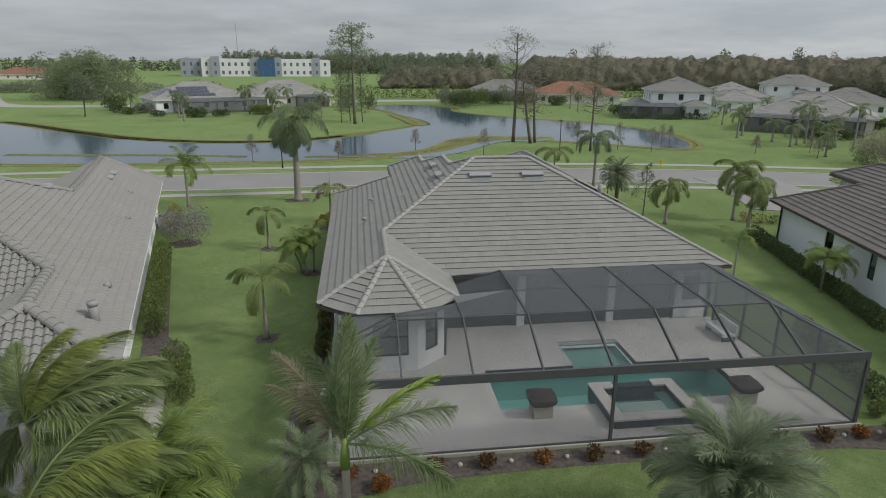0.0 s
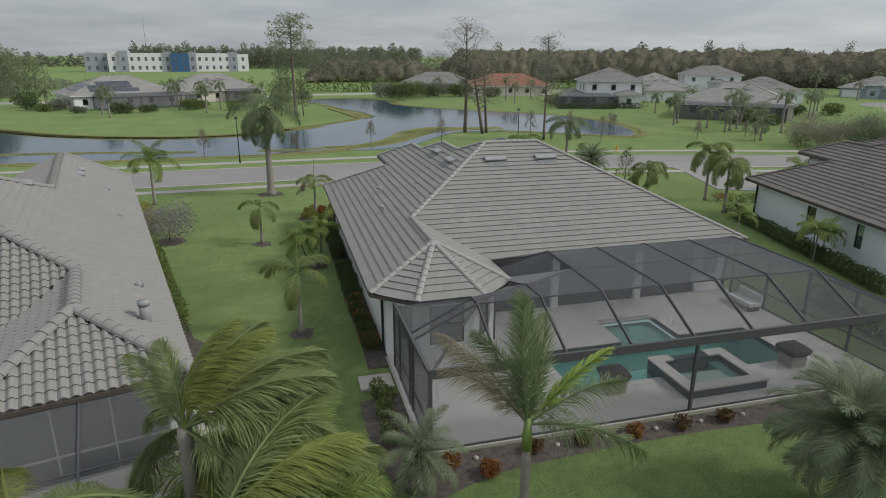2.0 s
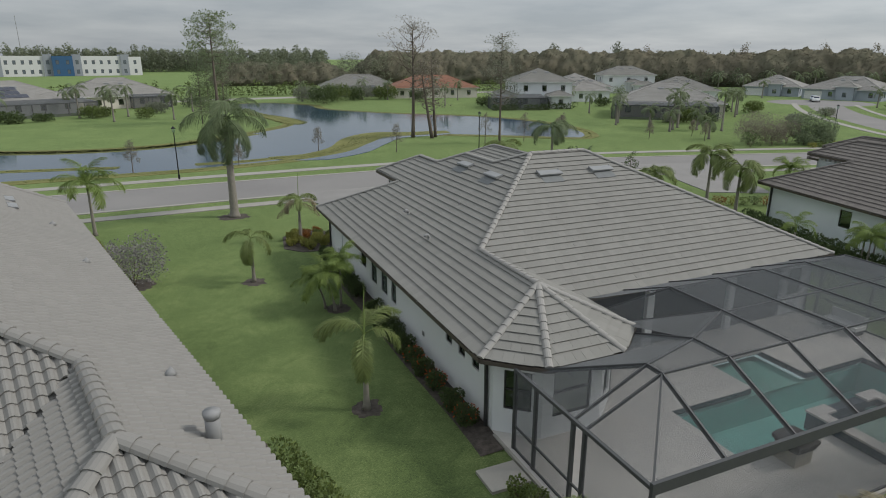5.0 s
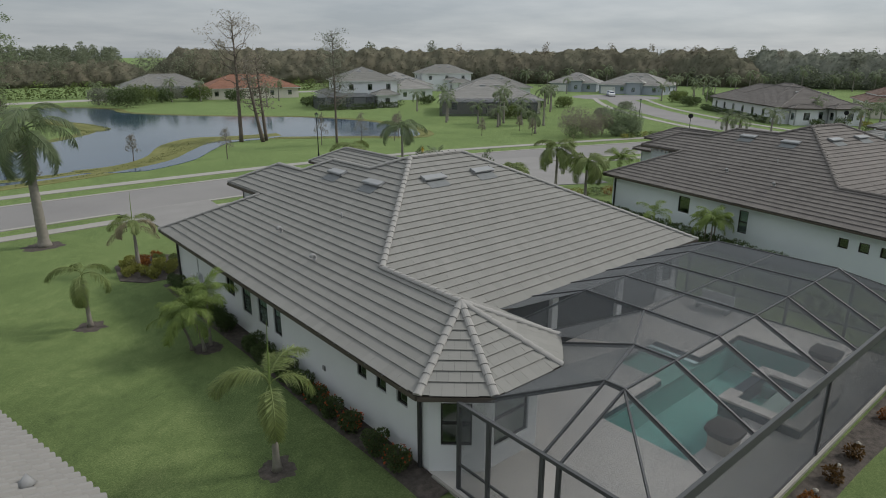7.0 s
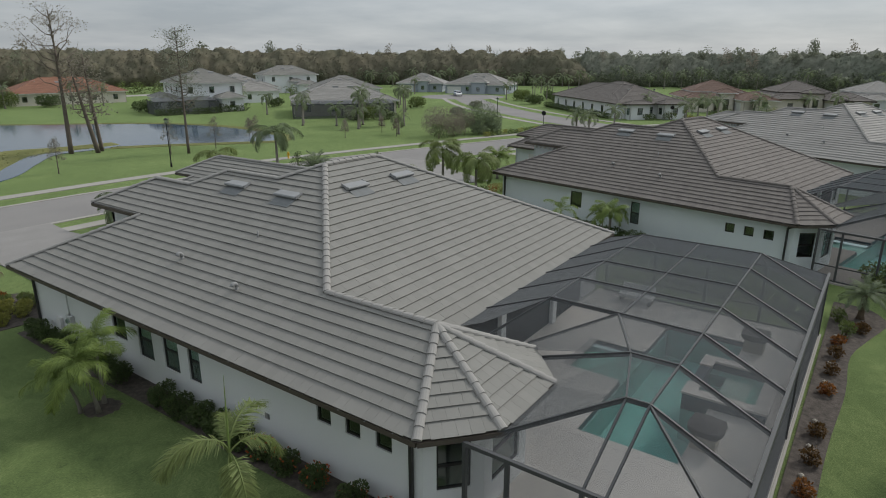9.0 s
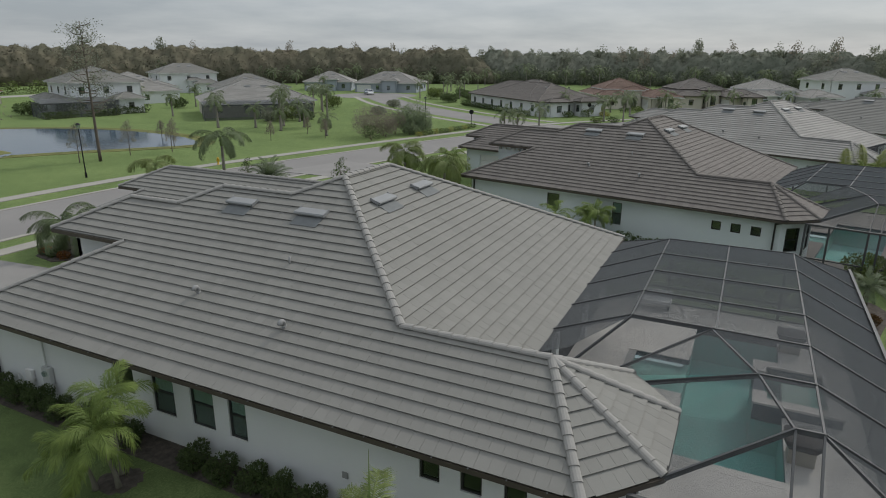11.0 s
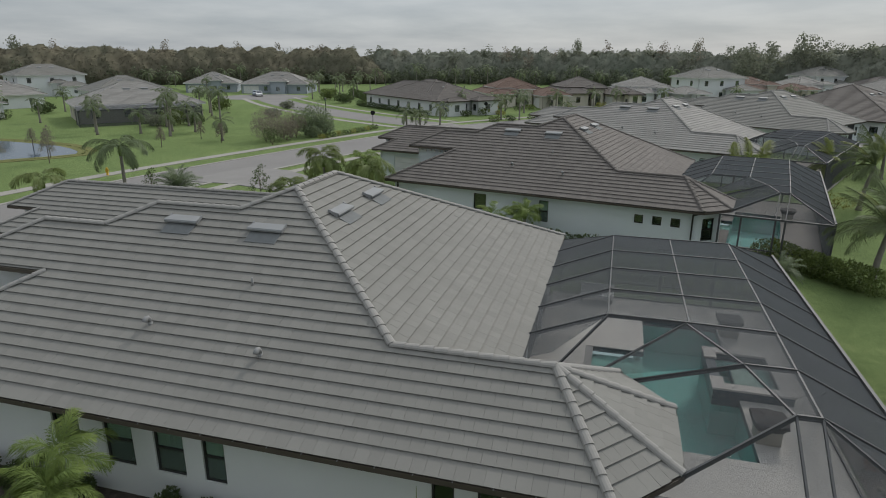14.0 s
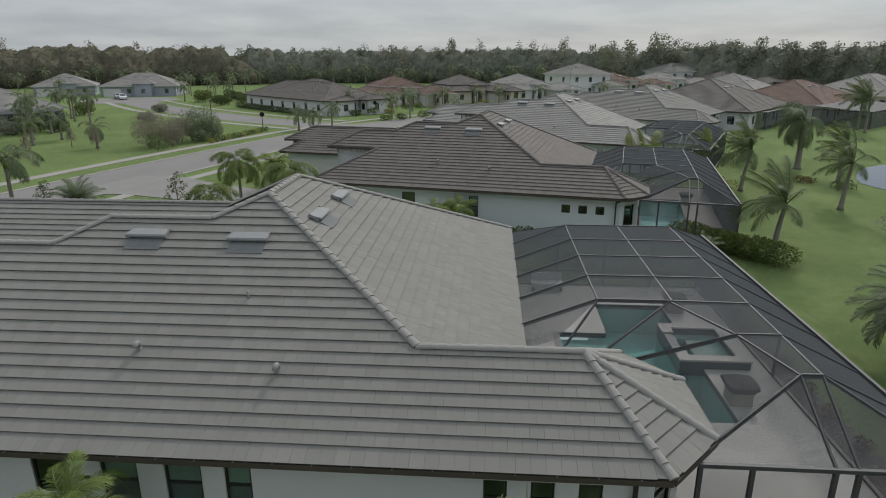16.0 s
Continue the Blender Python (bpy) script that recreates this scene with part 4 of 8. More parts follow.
    window(h, mc, 0.35, 1.25, 0.95, 2.35, blind=False)
    window(h, ms, 0.40, 1.86, 0.75, 2.45)
    window(h, mk, 0.45, 1.25, 0.75, 2.45)
    window(h, mv, 0.6, 1.5, 1.0, 2.3)
    frame_door(h, ml, 0.8, 5.2, 2.5, 4)
    frame_door(h, ml, 6.6, 11.2, 2.5, 4)
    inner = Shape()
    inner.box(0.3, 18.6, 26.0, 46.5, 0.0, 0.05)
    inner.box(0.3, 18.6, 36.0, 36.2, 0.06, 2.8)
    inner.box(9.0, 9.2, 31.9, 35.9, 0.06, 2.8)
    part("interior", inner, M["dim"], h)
    # soffit and lanai ceiling take a grey that already holds their shade
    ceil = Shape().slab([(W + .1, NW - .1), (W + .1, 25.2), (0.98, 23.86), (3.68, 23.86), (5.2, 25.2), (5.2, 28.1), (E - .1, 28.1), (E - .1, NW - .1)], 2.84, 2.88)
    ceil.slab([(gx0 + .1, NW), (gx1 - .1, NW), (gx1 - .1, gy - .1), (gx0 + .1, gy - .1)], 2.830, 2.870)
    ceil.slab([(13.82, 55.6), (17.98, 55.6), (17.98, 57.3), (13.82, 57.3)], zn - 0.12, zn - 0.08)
    part("soffit", ceil, M["soffit"], h, "soffit and lanai ceiling, their shade put into the grey")
    loop = [nw, c0, c1, c2, c3, v_in, se, ne]
    runs = [(p, q, EAVE - 0.07, 0.13, 0.13) for p, q in zip(loop, loop[1:])]
    runs += [(p, q, EAVE - 0.07, 0.13, 0.13) for p, q in (((gx0, 47.5, 0), low_w), (low_w, low_e), (low_e, (gx1, 47.5, 0)))]
    runs += [(p, q, zt - 0.08, 0.12, 0.14) for p, q in ((notch, tsw), (tsw, (8.2, 47.6, zt)))]
    runs += [(p, q, zn - 0.07, 0.12, 0.13) for p, q in ((n_w, up_w), (up_w, up_e), (up_e, n_e))]
    for p, q, z_, w_, h_ in runs:
        part("gutter", Shape().beam((p[0], p[1], z_), (q[0], q[1], z_), w_, h_), M["gutter"], h, "dark bronze eave gutter")
    strap = Shape()
    y = 25.8
    while y < NW:
        strap.box(W - 0.07, W + 0.04, y, y + 0.03, EAVE - 0.012, EAVE + 0.004)
        y += 0.9
    part("gutter_strap", strap, M["pvc"], h, kind="stuff")
    for name, path in (("downspout", [(-0.09, 46.6, EAVE - 0.1), (-0.09, 46.6, 0.1)]), ("downspout", [(-0.45, 25.3, 2.85), (-0.1, 25.75, 2.6), (-0.09, 25.75, 0.1)]), ("downspout", [(4.75, 25.0, 2.8), (4.78, 25.6, 2.5), (4.78, 25.6, 0.1)])):
        ds = Shape()
        for p, q in zip(path, path[1:]):
            ds.beam(p, q, 0.10, 0.09, (0, 1, 0.1))
        part(name, ds, M["bronze"], h)
    for x, y in ((5.95, 39.85), (5.88, 36.58)):
        off_ridge_vent(h, x, y, z_west(x), -90)
    for x, y in ((8.0, 34.98), (11.03, 34.98)):
        off_ridge_vent(h, x, y, EAVE + PITCH * (y - S), 0)
    for x, y in ((1.98, 38.27), (1.50, 34.42)):
        pipe_vent(h, x, y, z_west(x), 0.14, 0.07)
    pipe_vent(h, 3.68, 35.9, z_west(3.68), 0.26, 0.035, False)
    pipe_vent(h, 16.6, 38.5, EAVE + 0.495 * 2.9, 0.7, 0.16, False)
    return h


house = build_house("white stucco one-storey house with grey concrete tile hip roof", M["tile"], M["stucco"], singles=True)
HOUSE_E = Matrix.Translation((22.2, -4.2, 0)) @ Matrix.Rotation(radians(-12), 4, "Z")
build_house("pale stucco one-storey house with dark brown tile roof", M["tile_dark"], M["stucco_nb"], HOUSE_E, tall=((39.40, 40.36), (34.84, 35.5)))


# ---- pool deck, pool and screen enclosure ----
def rect_around(shape, outer, holes, z0, z1):
    """A slab over the rectangle outer with rectangular holes left open."""
    xs = sorted({outer[0], outer[1], *[v for h in holes for v in h[:2]]})
    ys = sorted({outer[2], outer[3], *[v for h in holes for v in h[2:]]})
    for x0, x1 in zip(xs, xs[1:]):
        for y0, y1 in zip(ys, ys[1:]):
            if not any(h[0] <= x0 and h[1] >= x1 and h[2] <= y0 and h[3] >= y1 for h in holes):
                shape.box(x0, x1, y0, y1, z0, z1)


def screen_threads(shape, q, pitch=0.016, deep=0.0013):
    """Standing threads of a mesh panel in both directions: open when seen square on, closing as the view grazes it."""
    p = [Vector(c) for c in q]
    n = (p[1] - p[0]).cross(p[2] - p[0]).normalized()
    u = n.cross(Vector((0, 1, 0)) if abs(n.y) < 0.9 else Vector((1, 0, 0))).normalized()
    v = n.cross(u)
    for a, b in ((u, v), (v, u)):
        fl = [((c - p[0]).dot(a), (c - p[0]).dot(b)) for c in p]
        t = min(y for _, y in fl) + pitch / 2
        hi = max(y for _, y in fl)
        while t < hi:
            xs = []
            for i in range(len(fl)):
                (x0, y0), (x1, y1) = fl[i], fl[(i + 1) % len(fl)]
                if (y0 > t) != (y1 > t):
                    xs.append(x0 + (t - y0) / (y1 - y0) * (x1 - x0))
            if len(xs) > 1:
                c, d = p[0] + a * min(xs) + b * t, p[0] + a * max(xs) + b * t
                shape.add([tuple(c - n * deep), tuple(d - n * deep), tuple(d + n * deep), tuple(c + n * deep)], [(0, 1, 2, 3)])
            t += pitch


def pool_yard(m=None, group="pool yards", detail=True, dx=0.0, spa_on=True, stone="deck"):
    base = m or Matrix()
    mp = base @ Matrix.Translation((dx, 0, 0))
    def panel(q, material):
        s_ = Shape().add([tuple(c) for c in q], [tuple(range(len(q)))])
        ob = part("screen_panel", s_, M["screen_thin"] if detail else material, cage)
        if detail:
            th = Shape()
            upright = min(c[2] for c in q) < 1
            screen_threads(th, q, deep=0.0013 if upright else 0.0021)
            part("threads", th, M["thread_wall" if upright else "thread"], ob, kind="stuff")

    DZ = 0.08
    POOL, LEDGE = (6.2, 16.4, 20.75, 24.0), (10.1, 13.05, 24.0, 26.35)
    SPA = (9.98, 13.38, 19.05, 21.7)
    # the brown-grey stone has the screen roof's shade mixed into it
    deck = thing("pool_deck", ("pale" if stone == "deck" else "brown-grey") + " stone pool deck inside the screen enclosure", "deck", group, m)
    s = Shape()
    rect_around(s, (0.0, 19.0, 18.35, 28.3), [(r[0] + dx, r[1] + dx, r[2], r[3]) for r in (POOL, LEDGE)], -0.1, DZ)
    s.box(4.95, 16.78, 28.3, 31.55, -0.1, DZ - 0.004)
    part("paving", s, M[stone], deck, "pale travertine paving" if stone == "deck" else "brown-grey paving with screen shade in its colour")
    e = Shape()
    e.box(-0.08, 19.08, 18.27, 18.346, -0.1, DZ + 0.03)
    e.box(-0.10, -0.004, 18.3, 25.2, -0.1, DZ + 0.02)
    part("footer", e, M["concrete"], deck, "white concrete deck edge")
    pool = thing("swimming_pool", "turquoise pool with a shallow ledge and raised spa", "pool", group, mp)
    b = Shape()
    for r, z in ((POOL, -1.45), (LEDGE, -0.35)):
        b.box(r[0] + 0.01, r[1] - 0.01, r[2] + 0.01, r[3] - 0.01, z - 0.2, z)
    b.box(6.0, 6.2, 20.6, 24.1, -1.6, -0.11)
    b.box(16.4, 16.6, 20.6, 24.1, -1.6, -0.11)
    b.box(6.2, 16.4, 20.55, 20.75, -1.6, -0.11)
    b.box(6.2, 16.4, 24.0, 24.2, -1.6, -0.36)
    part("basin", b, M["plaster"], pool, "teal plaster basin")
    lg = Shape().box(LEDGE[0] + 0.01, LEDGE[1] - 0.01, 24.0, LEDGE[3] - 0.01, -0.40, -0.30)
    part("ledge", lg, M["plaster_pale"], pool, "pale tanning ledge and steps")
    band = Shape()
    for x0, x1, y0, y1 in ((6.2, 6.24, 20.75, 24.0), (16.36, 16.4, 20.75, 24.0), (6.24, 16.36, 20.75, 20.79), (6.24, 10.1, 23.96, 24.0), (13.05, 16.36, 23.96, 24.0),
                           (10.1, 10.14, 24.0, 26.35), (13.01, 13.05, 24.0, 26.35), (10.14, 13.01, 26.31, 26.35)):
        band.box(x0, x1, y0, y1, -0.16, DZ - 0.03)
    part("waterline_tile", band, M["pooltile"], pool, "dark waterline tile")
    for x0, x1, y0, y1 in ((5.9, 6.25, 20.45, 24.3), (16.35, 16.7, 20.45, 24.3), (6.25, 9.94, 20.45, 20.8), (13.46, 16.35, 20.45, 20.8), (6.25, 9.8, 23.95, 24.3), (13.36, 16.35, 23.95, 24.3),
                           (9.8, 10.15, 24.0, 26.65), (13.0, 13.35, 24.0, 26.65), (10.15, 13.0, 26.3, 26.65)):
        nx, ny = max(1, round((x1 - x0) / 0.62)), max(1, round((y1 - y0) / 0.62))
        for i in range(nx):
            for j in range(ny):
                wx, wy = (x1 - x0) / nx, (y1 - y0) / ny
                part("coping_stone", Shape().box(x0 + i * wx + 0.003, x0 + (i + 1) * wx - 0.003, y0 + j * wy + 0.003, y0 + (j + 1) * wy - 0.003, DZ - 0.02, DZ + 0.006), M[stone], pool)
    ws = Shape()
    ws.add([(6.241, 20.791, 0.015), (16.359, 20.791, 0.015), (16.359, 23.959, 0.015), (6.241, 23.959, 0.015), (10.141, 23.96, 0.015), (13.009, 23.96, 0.015), (13.009, 26.309, 0.015), (10.141, 26.309, 0.015)], [(0, 1, 2, 3), (4, 5, 6, 7)])
    wo = part("water", ws, M["poolwater"], pool, "clear turquoise water")
    wo.visible_shadow = False
    if spa_on:
        spa = part("spa", Shape(), M["pooltile"], pool, "raised square spa with dark mosaic sides")
        sp = Shape()
        x0, x1, y0, y1 = SPA
        for q in ((x0, x1, y0, y0 + 0.35), (x0, x1, y1 - 0.35, y1), (x0, x0 + 0.35, y0 + 0.35, y1 - 0.35), (x1 - 0.35, x1, y0 + 0.35, y1 - 0.35)):
            sp.box(*q, -0.22, 0.40)
        part("mosaic_wall", sp, M["pooltile"], spa)
        cb = Shape().box(x0 + 0.012, x1 - 0.012, y0 + 0.012, y1 - 0.012, -1.44, -0.51)
        for q in ((x0, x1, y0, y0 + 0.35), (x0, x1, y1 - 0.35, y1), (x0, x0 + 0.35, y0 + 0.35, y1 - 0.35), (x1 - 0.35, x1, y0 + 0.35, y1 - 0.35)):
            cb.box(q[0] + 0.012, q[1] - 0.012, q[2] + 0.012, q[3] - 0.012, -0.505, -0.225)
        part("spa_base", cb, M["plaster"], spa, "teal plaster base under the water")
        rim = Shape()
        for q in ((x0 - 0.04, x1 + 0.04, y0 - 0.04, y0 + 0.42), (x0 - 0.04, x0 + 0.42, y0 + 0.42, y1 + 0.04), (x1 - 0.42, x1 + 0.04, y0 + 0.42, y1 + 0.04), (x0 + 0.42, x0 + 0.9, y1 - 0.42, y1 + 0.04), (x1 - 0.9, x1 - 0.42, y1 - 0.42, y1 + 0.04)):
            rim.box(*q, 0.402, 0.47)
        part("rim", rim, M["coping"], spa, "pale stone rim")
        inn = Shape().box(x0 + 0.35, x1 - 0.35, y0 + 0.35, y1 - 0.35, -0.5, -0.35)
        inn.box(x0 + 0.35, x0 + 0.8, y0 + 0.35, y1 - 0.35, -0.35, 0.1)
        inn.box(x1 - 0.8, x1 - 0.35, y0 + 0.35, y1 - 0.35, -0.35, 0.1)
        inn.box(x0 + 0.8, x1 - 0.8, y0 + 0.35, y0 + 0.8, -0.35, 0.1)
        part("bench", inn, M["plaster_pale"], spa)
        sw = Shape().add([(x0 + 0.351, y0 + 0.351, 0.36), (x1 - 0.351, y0 + 0.351, 0.36), (x1 - 0.351, y1 - 0.351, 0.36), (x0 + 0.351, y1 - 0.351, 0.36)], [(0, 1, 2, 3)])
        so = part("spa_water", sw, M["poolwater"], spa)
        so.visible_shadow = False
    for x in (7.65, 15.75) if spa_on else (15.45,):
        bowl = thing("fire_bowl", "covered fire bowl on a square stone pedestal beside the pool", "fire bowl", "fire bowls", mp @ Matrix.Translation((x, 20.38, DZ)))
        bx = Shape().box(-0.36, 0.36, -0.36, 0.36, 0, 0.50)
        part("pedestal", bx, M["stonebase"], bowl, "tan stone pedestal")
        rnd = random.Random(int(x * 10))
        rk, nu, nv = Shape(), 16, 9
        for j in range(nv):
            t = j / (nv - 1)
            for i in range(nu):
                a = 2 * math.pi * i / nu
                sq = 1 / max(abs(math.cos(a)), abs(math.sin(a))) ** 0.6
                r = (0.42 + 0.12 * math.sin(t * 2.6)) * sq * (1 if t < 0.75 else (1 - (t - 0.75) * 2.6))
                r *= 1 + 0.10 * noise.noise(Vector((math.cos(a) * 2.5 + x, math.sin(a) * 2.5, t * 3))) + rnd.uniform(-0.03, 0.03)
                rk.v.append((r * math.cos(a), r * math.sin(a), 0.50 + 0.38 * t + rnd.uniform(-0.015, 0.015)))
        for j in range(nv - 1):
            for i in range(nu):
                k = (i + 1) % nu
                rk.f.append((j * nu + i, j * nu + k, (j + 1) * nu + k, (j + 1) * nu + i))
        rk.f += [tuple(range((nv - 1) * nu, nv * nu)), tuple(range(nu))[::-1]]
        part("cover", rk, M["rock"], bowl, "dark crumpled cover tied over the bowl", smooth=False)
    # screen enclosure
    cage = thing("screen_enclosure", "dark bronze aluminium screen enclosure over the pool deck", "screen enclosure", group, m)
    X0, X1, YS, ZE, ZT = 0.15, 18.9, 18.4, 2.80, 3.95
    YA, YB = 20.75, 25.55
    XS = [2.38, 4.72, 7.08, 9.48, 11.85, 14.15, 16.5]
    north = {2.38: (2.36, 21.3), 4.72: (4.70, 22.0), 7.08: (7.15, 23.25)}
    land = {2.38: (0.80, 23.86, 2.86), 4.72: (5.05, 24.80, 2.86)}
    bars = []
    P3 = lambda x, y, z=ZT: (x, y, z)
    for x in XS:
        bars.append((P3(x, YS, ZE), P3(x, YA), 0.05, 0.13))
        if x in north:
            nx, ny = north[x]
            bars.append((P3(x, YA), P3(nx, ny), 0.05, 0.13))
            if x in land:
                bars.append((P3(nx, ny), land[x], 0.05, 0.13))
        else:
            bars += [(P3(x, YA), P3(x, YB), 0.05, 0.13), (P3(x, YB), P3(x, 27.98, 2.98), 0.05, 0.13)]
    n7 = (7.15, 25.55)
    bars += [(P3(7.15, 23.25), P3(*n7), 0.05, 0.13), (P3(*n7), (7.15, 27.98, 2.98), 0.05, 0.13), (P3(7.15, 23.25), (5.36, 25.7, 2.88), 0.05, 0.08), (P3(*n7), (5.36, 26.9, 2.90), 0.05, 0.08)]
    bars += [(P3(2.38, YA), P3(16.5, YA), 0.05, 0.06), (P3(7.15, 23.15), P3(16.5, 23.15), 0.05, 0.06), (P3(7.15, YB), P3(16.5, YB), 0.05, 0.06)]
    bars += [(P3(2.36, 21.3), P3(4.70, 22.0), 0.05, 0.06), (P3(4.70, 22.0), P3(7.15, 23.25), 0.05, 0.06)]
    bars += [((X0, YS, ZE), P3(2.38, YA), 0.05, 0.08), ((X0, 20.85, ZE), P3(2.38, YA), 0.05, 0.08), ((X0, 21.35, ZE), P3(2.36, 21.3), 0.05, 0.08)]
    bars += [((X1, YS, ZE), P3(16.5, YA), 0.05, 0.08), ((X1, YA, ZE), P3(16.5, YA), 0.05, 0.08), ((X1, 23.15, ZE), P3(16.5, 23.15), 0.05, 0.08), ((X1, YB, ZE), P3(16.5, YB), 0.05, 0.08), ((X1, 27.9, 2.9), P3(16.5, YB), 0.05, 0.08)]
    for a, b, w, h in bars:
        part("rafter", Shape().beam(a, b, w, h), M["bronze_grey"], cage)
    part("south_beam", Shape().beam((X0 - 0.05, YS, ZE), (X1 + 0.05, YS, ZE), 0.10, 0.30), M["bronze_grey"], cage, "deep bronze carrier beam")
    for a, b in (((X0, YS + 0.06, ZE), (X0, 24.35, ZE)), ((X1, YS + 0.06, ZE), (X1, 28.0, ZE))):
        part("top_rail", Shape().beam(a, b, 0.10, 0.10), M["bronze_grey"], cage)
    posts = [(X0, YS), (X1, YS), (9.55, YS)] + [(X0, y) for y in (20.85, 21.35, 23.15, 24.3)] + [(X1, y) for y in (YA, 23.15, YB, 27.95)]
    for x, y in posts:
        part("post", Shape().box(x - 0.05, x + 0.05, y - 0.05, y + 0.05, DZ, ZE - (0.15 if y == YS else 0.05)), M["bronze_grey"], cage)
    brace = [((9.25, YS - 0.02, ZE - 0.13), (9.85, YS - 0.02, ZE + 0.13)), ((9.25, YS - 0.02, ZE + 0.13), (9.85, YS - 0.02, ZE - 0.13))]
    for a, b in brace:
        part("brace", Shape().beam(a, b, 0.02, 0.05), M["bronze"], cage)
    for (xa, ya), (xb, yb), z in (((X0, YS), (X0, 24.3), 0.9), ((X1, YS), (X1, 27.95), 0.9), ((X0, YS), (X0, 24.3), 0.12), ((X1, YS), (X1, 27.95), 0.12), ((X0, YS), (X1, YS), 0.12)):
        part("chair_rail", Shape().beam((xa, ya, z), (xb, yb, z), 0.05, 0.06), M["bronze_grey"], cage)
    # panels of mesh
    tops = []
    for x, y in zip(XS[2:], XS[3:]):
        tops += [[P3(x, YA), P3(y, YA), P3(y, 23.15), P3(x if x > 8 else 7.15, 23.15)], [P3(max(x, 7.15), 23.15), P3(y, 23.15), P3(y, YB), P3(max(x, 7.15), YB)],
                 [P3(max(x, 7.15), YB), P3(y, YB), P3(y, 27.98, 2.98), P3(max(x, 7.15), 27.98, 2.98)]]
    for x, y in zip(XS, XS[1:]):
        tops.append([P3(x, YS, ZE), P3(y, YS, ZE), P3(y, YA), P3(x, YA)])
    tops += [[P3(2.38, YA), P3(4.72, YA), P3(4.70, 22.0), P3(2.36, 21.3)], [P3(4.72, YA), P3(7.08, YA), P3(7.15, 23.25), P3(4.70, 22.0)]]
    tops += [[P3(2.36, 21.3), P3(4.70, 22.0), (3.7, 23.8, 2.88)], [P3(2.36, 21.3), (3.7, 23.8, 2.88), (0.80, 23.86, 2.86)], [P3(4.70, 22.0), (5.05, 24.8, 2.86), (3.7, 23.8, 2.88)],
             [P3(4.70, 22.0), P3(7.15, 23.25), (5.36, 25.7, 2.88), (5.05, 24.8, 2.86)],
             [P3(7.15, 23.25), P3(*n7), (5.36, 26.9, 2.90), (5.36, 25.7, 2.88)], [P3(*n7), (7.15, 27.98, 2.98), (5.36, 27.95, 2.95), (5.36, 26.9, 2.90)]]
    tops += [[P3(X0, YS, ZE), P3(2.38, YS, ZE), P3(2.38, YA)], [P3(X0, YS, ZE), P3(2.38, YA), P3(X0, 20.85, ZE)], [P3(X0, 20.85, ZE), P3(2.38, YA), P3(2.36, 21.3), P3(X0, 21.35, ZE)],
             [P3(X0, 21.35, ZE), P3(2.36, 21.3), (0.80, 23.86, 2.86), P3(X0, 24.3, ZE)]]
    tops += [[P3(X1, YS, ZE), P3(16.5, YA), P3(16.5, YS, ZE)], [P3(X1, YS, ZE), P3(X1, YA, ZE), P3(16.5, YA)], [P3(X1, YA, ZE), P3(X1, 23.15, ZE), P3(16.5, 23.15), P3(16.5, YA)],
             [P3(X1, 23.15, ZE), P3(X1, YB, ZE), P3(16.5, YB), P3(16.5, 23.15)], [P3(X1, YB, ZE), P3(X1, 27.9, 2.9), P3(16.5, YB)], [P3(16.5, YB), P3(X1, 27.9, 2.9), P3(16.5, 27.98, 2.98)]]
    for q in tops:
        panel([(x, y, z + 0.02) for x, y, z in q], M["screen"])
    for y0, y1 in ((YS, YA), (YA, 23.15), (23.15, YB), (YB, 27.95)):
        panel([(X1, y0, DZ), (X1, y1, DZ), (X1, y1, ZE), (X1, y0, ZE)], M["screen_wall"])
    for y0, y1 in ((YS, 20.85), (21.35, 23.15), (23.15, 24.3)):
        panel([(X0, y0, DZ), (X0, y1, DZ), (X0, y1, ZE), (X0, y0, ZE)], M["screen_wall"])
    for x0, x1 in ((X0, 9.55), (9.55, X1)):
        panel([(x0, YS, DZ), (x1, YS, DZ), (x1, YS, ZE), (x0, YS, ZE)], M["screen_wall"])
    return cage


pool_yard()
pool_yard(HOUSE_E, dx=-2.8, spa_on=False, stone="deck_brown_shade")


# ---- the other houses ----
HOUSE_2 = Matrix.Translation((-1.2, 4.2, 0)) @ HOUSE_E @ HOUSE_E
HOUSE_3 = Matrix.Translation((-2.0, 6.5, 0)) @ HOUSE_E @ HOUSE_E @ HOUSE_E
build_house("pale stucco one-storey house with light grey tile roof", M["tile_light"], M["stucco_nb"], HOUSE_2, tiled=False)
build_house("white stucco one-storey house with light grey tile roof", M["tile"], M["stucco_nb"], HOUSE_3, tiled=False)
pool_yard(HOUSE_2, dx=-2.8, spa_on=False, stone="deck_brown_shade")


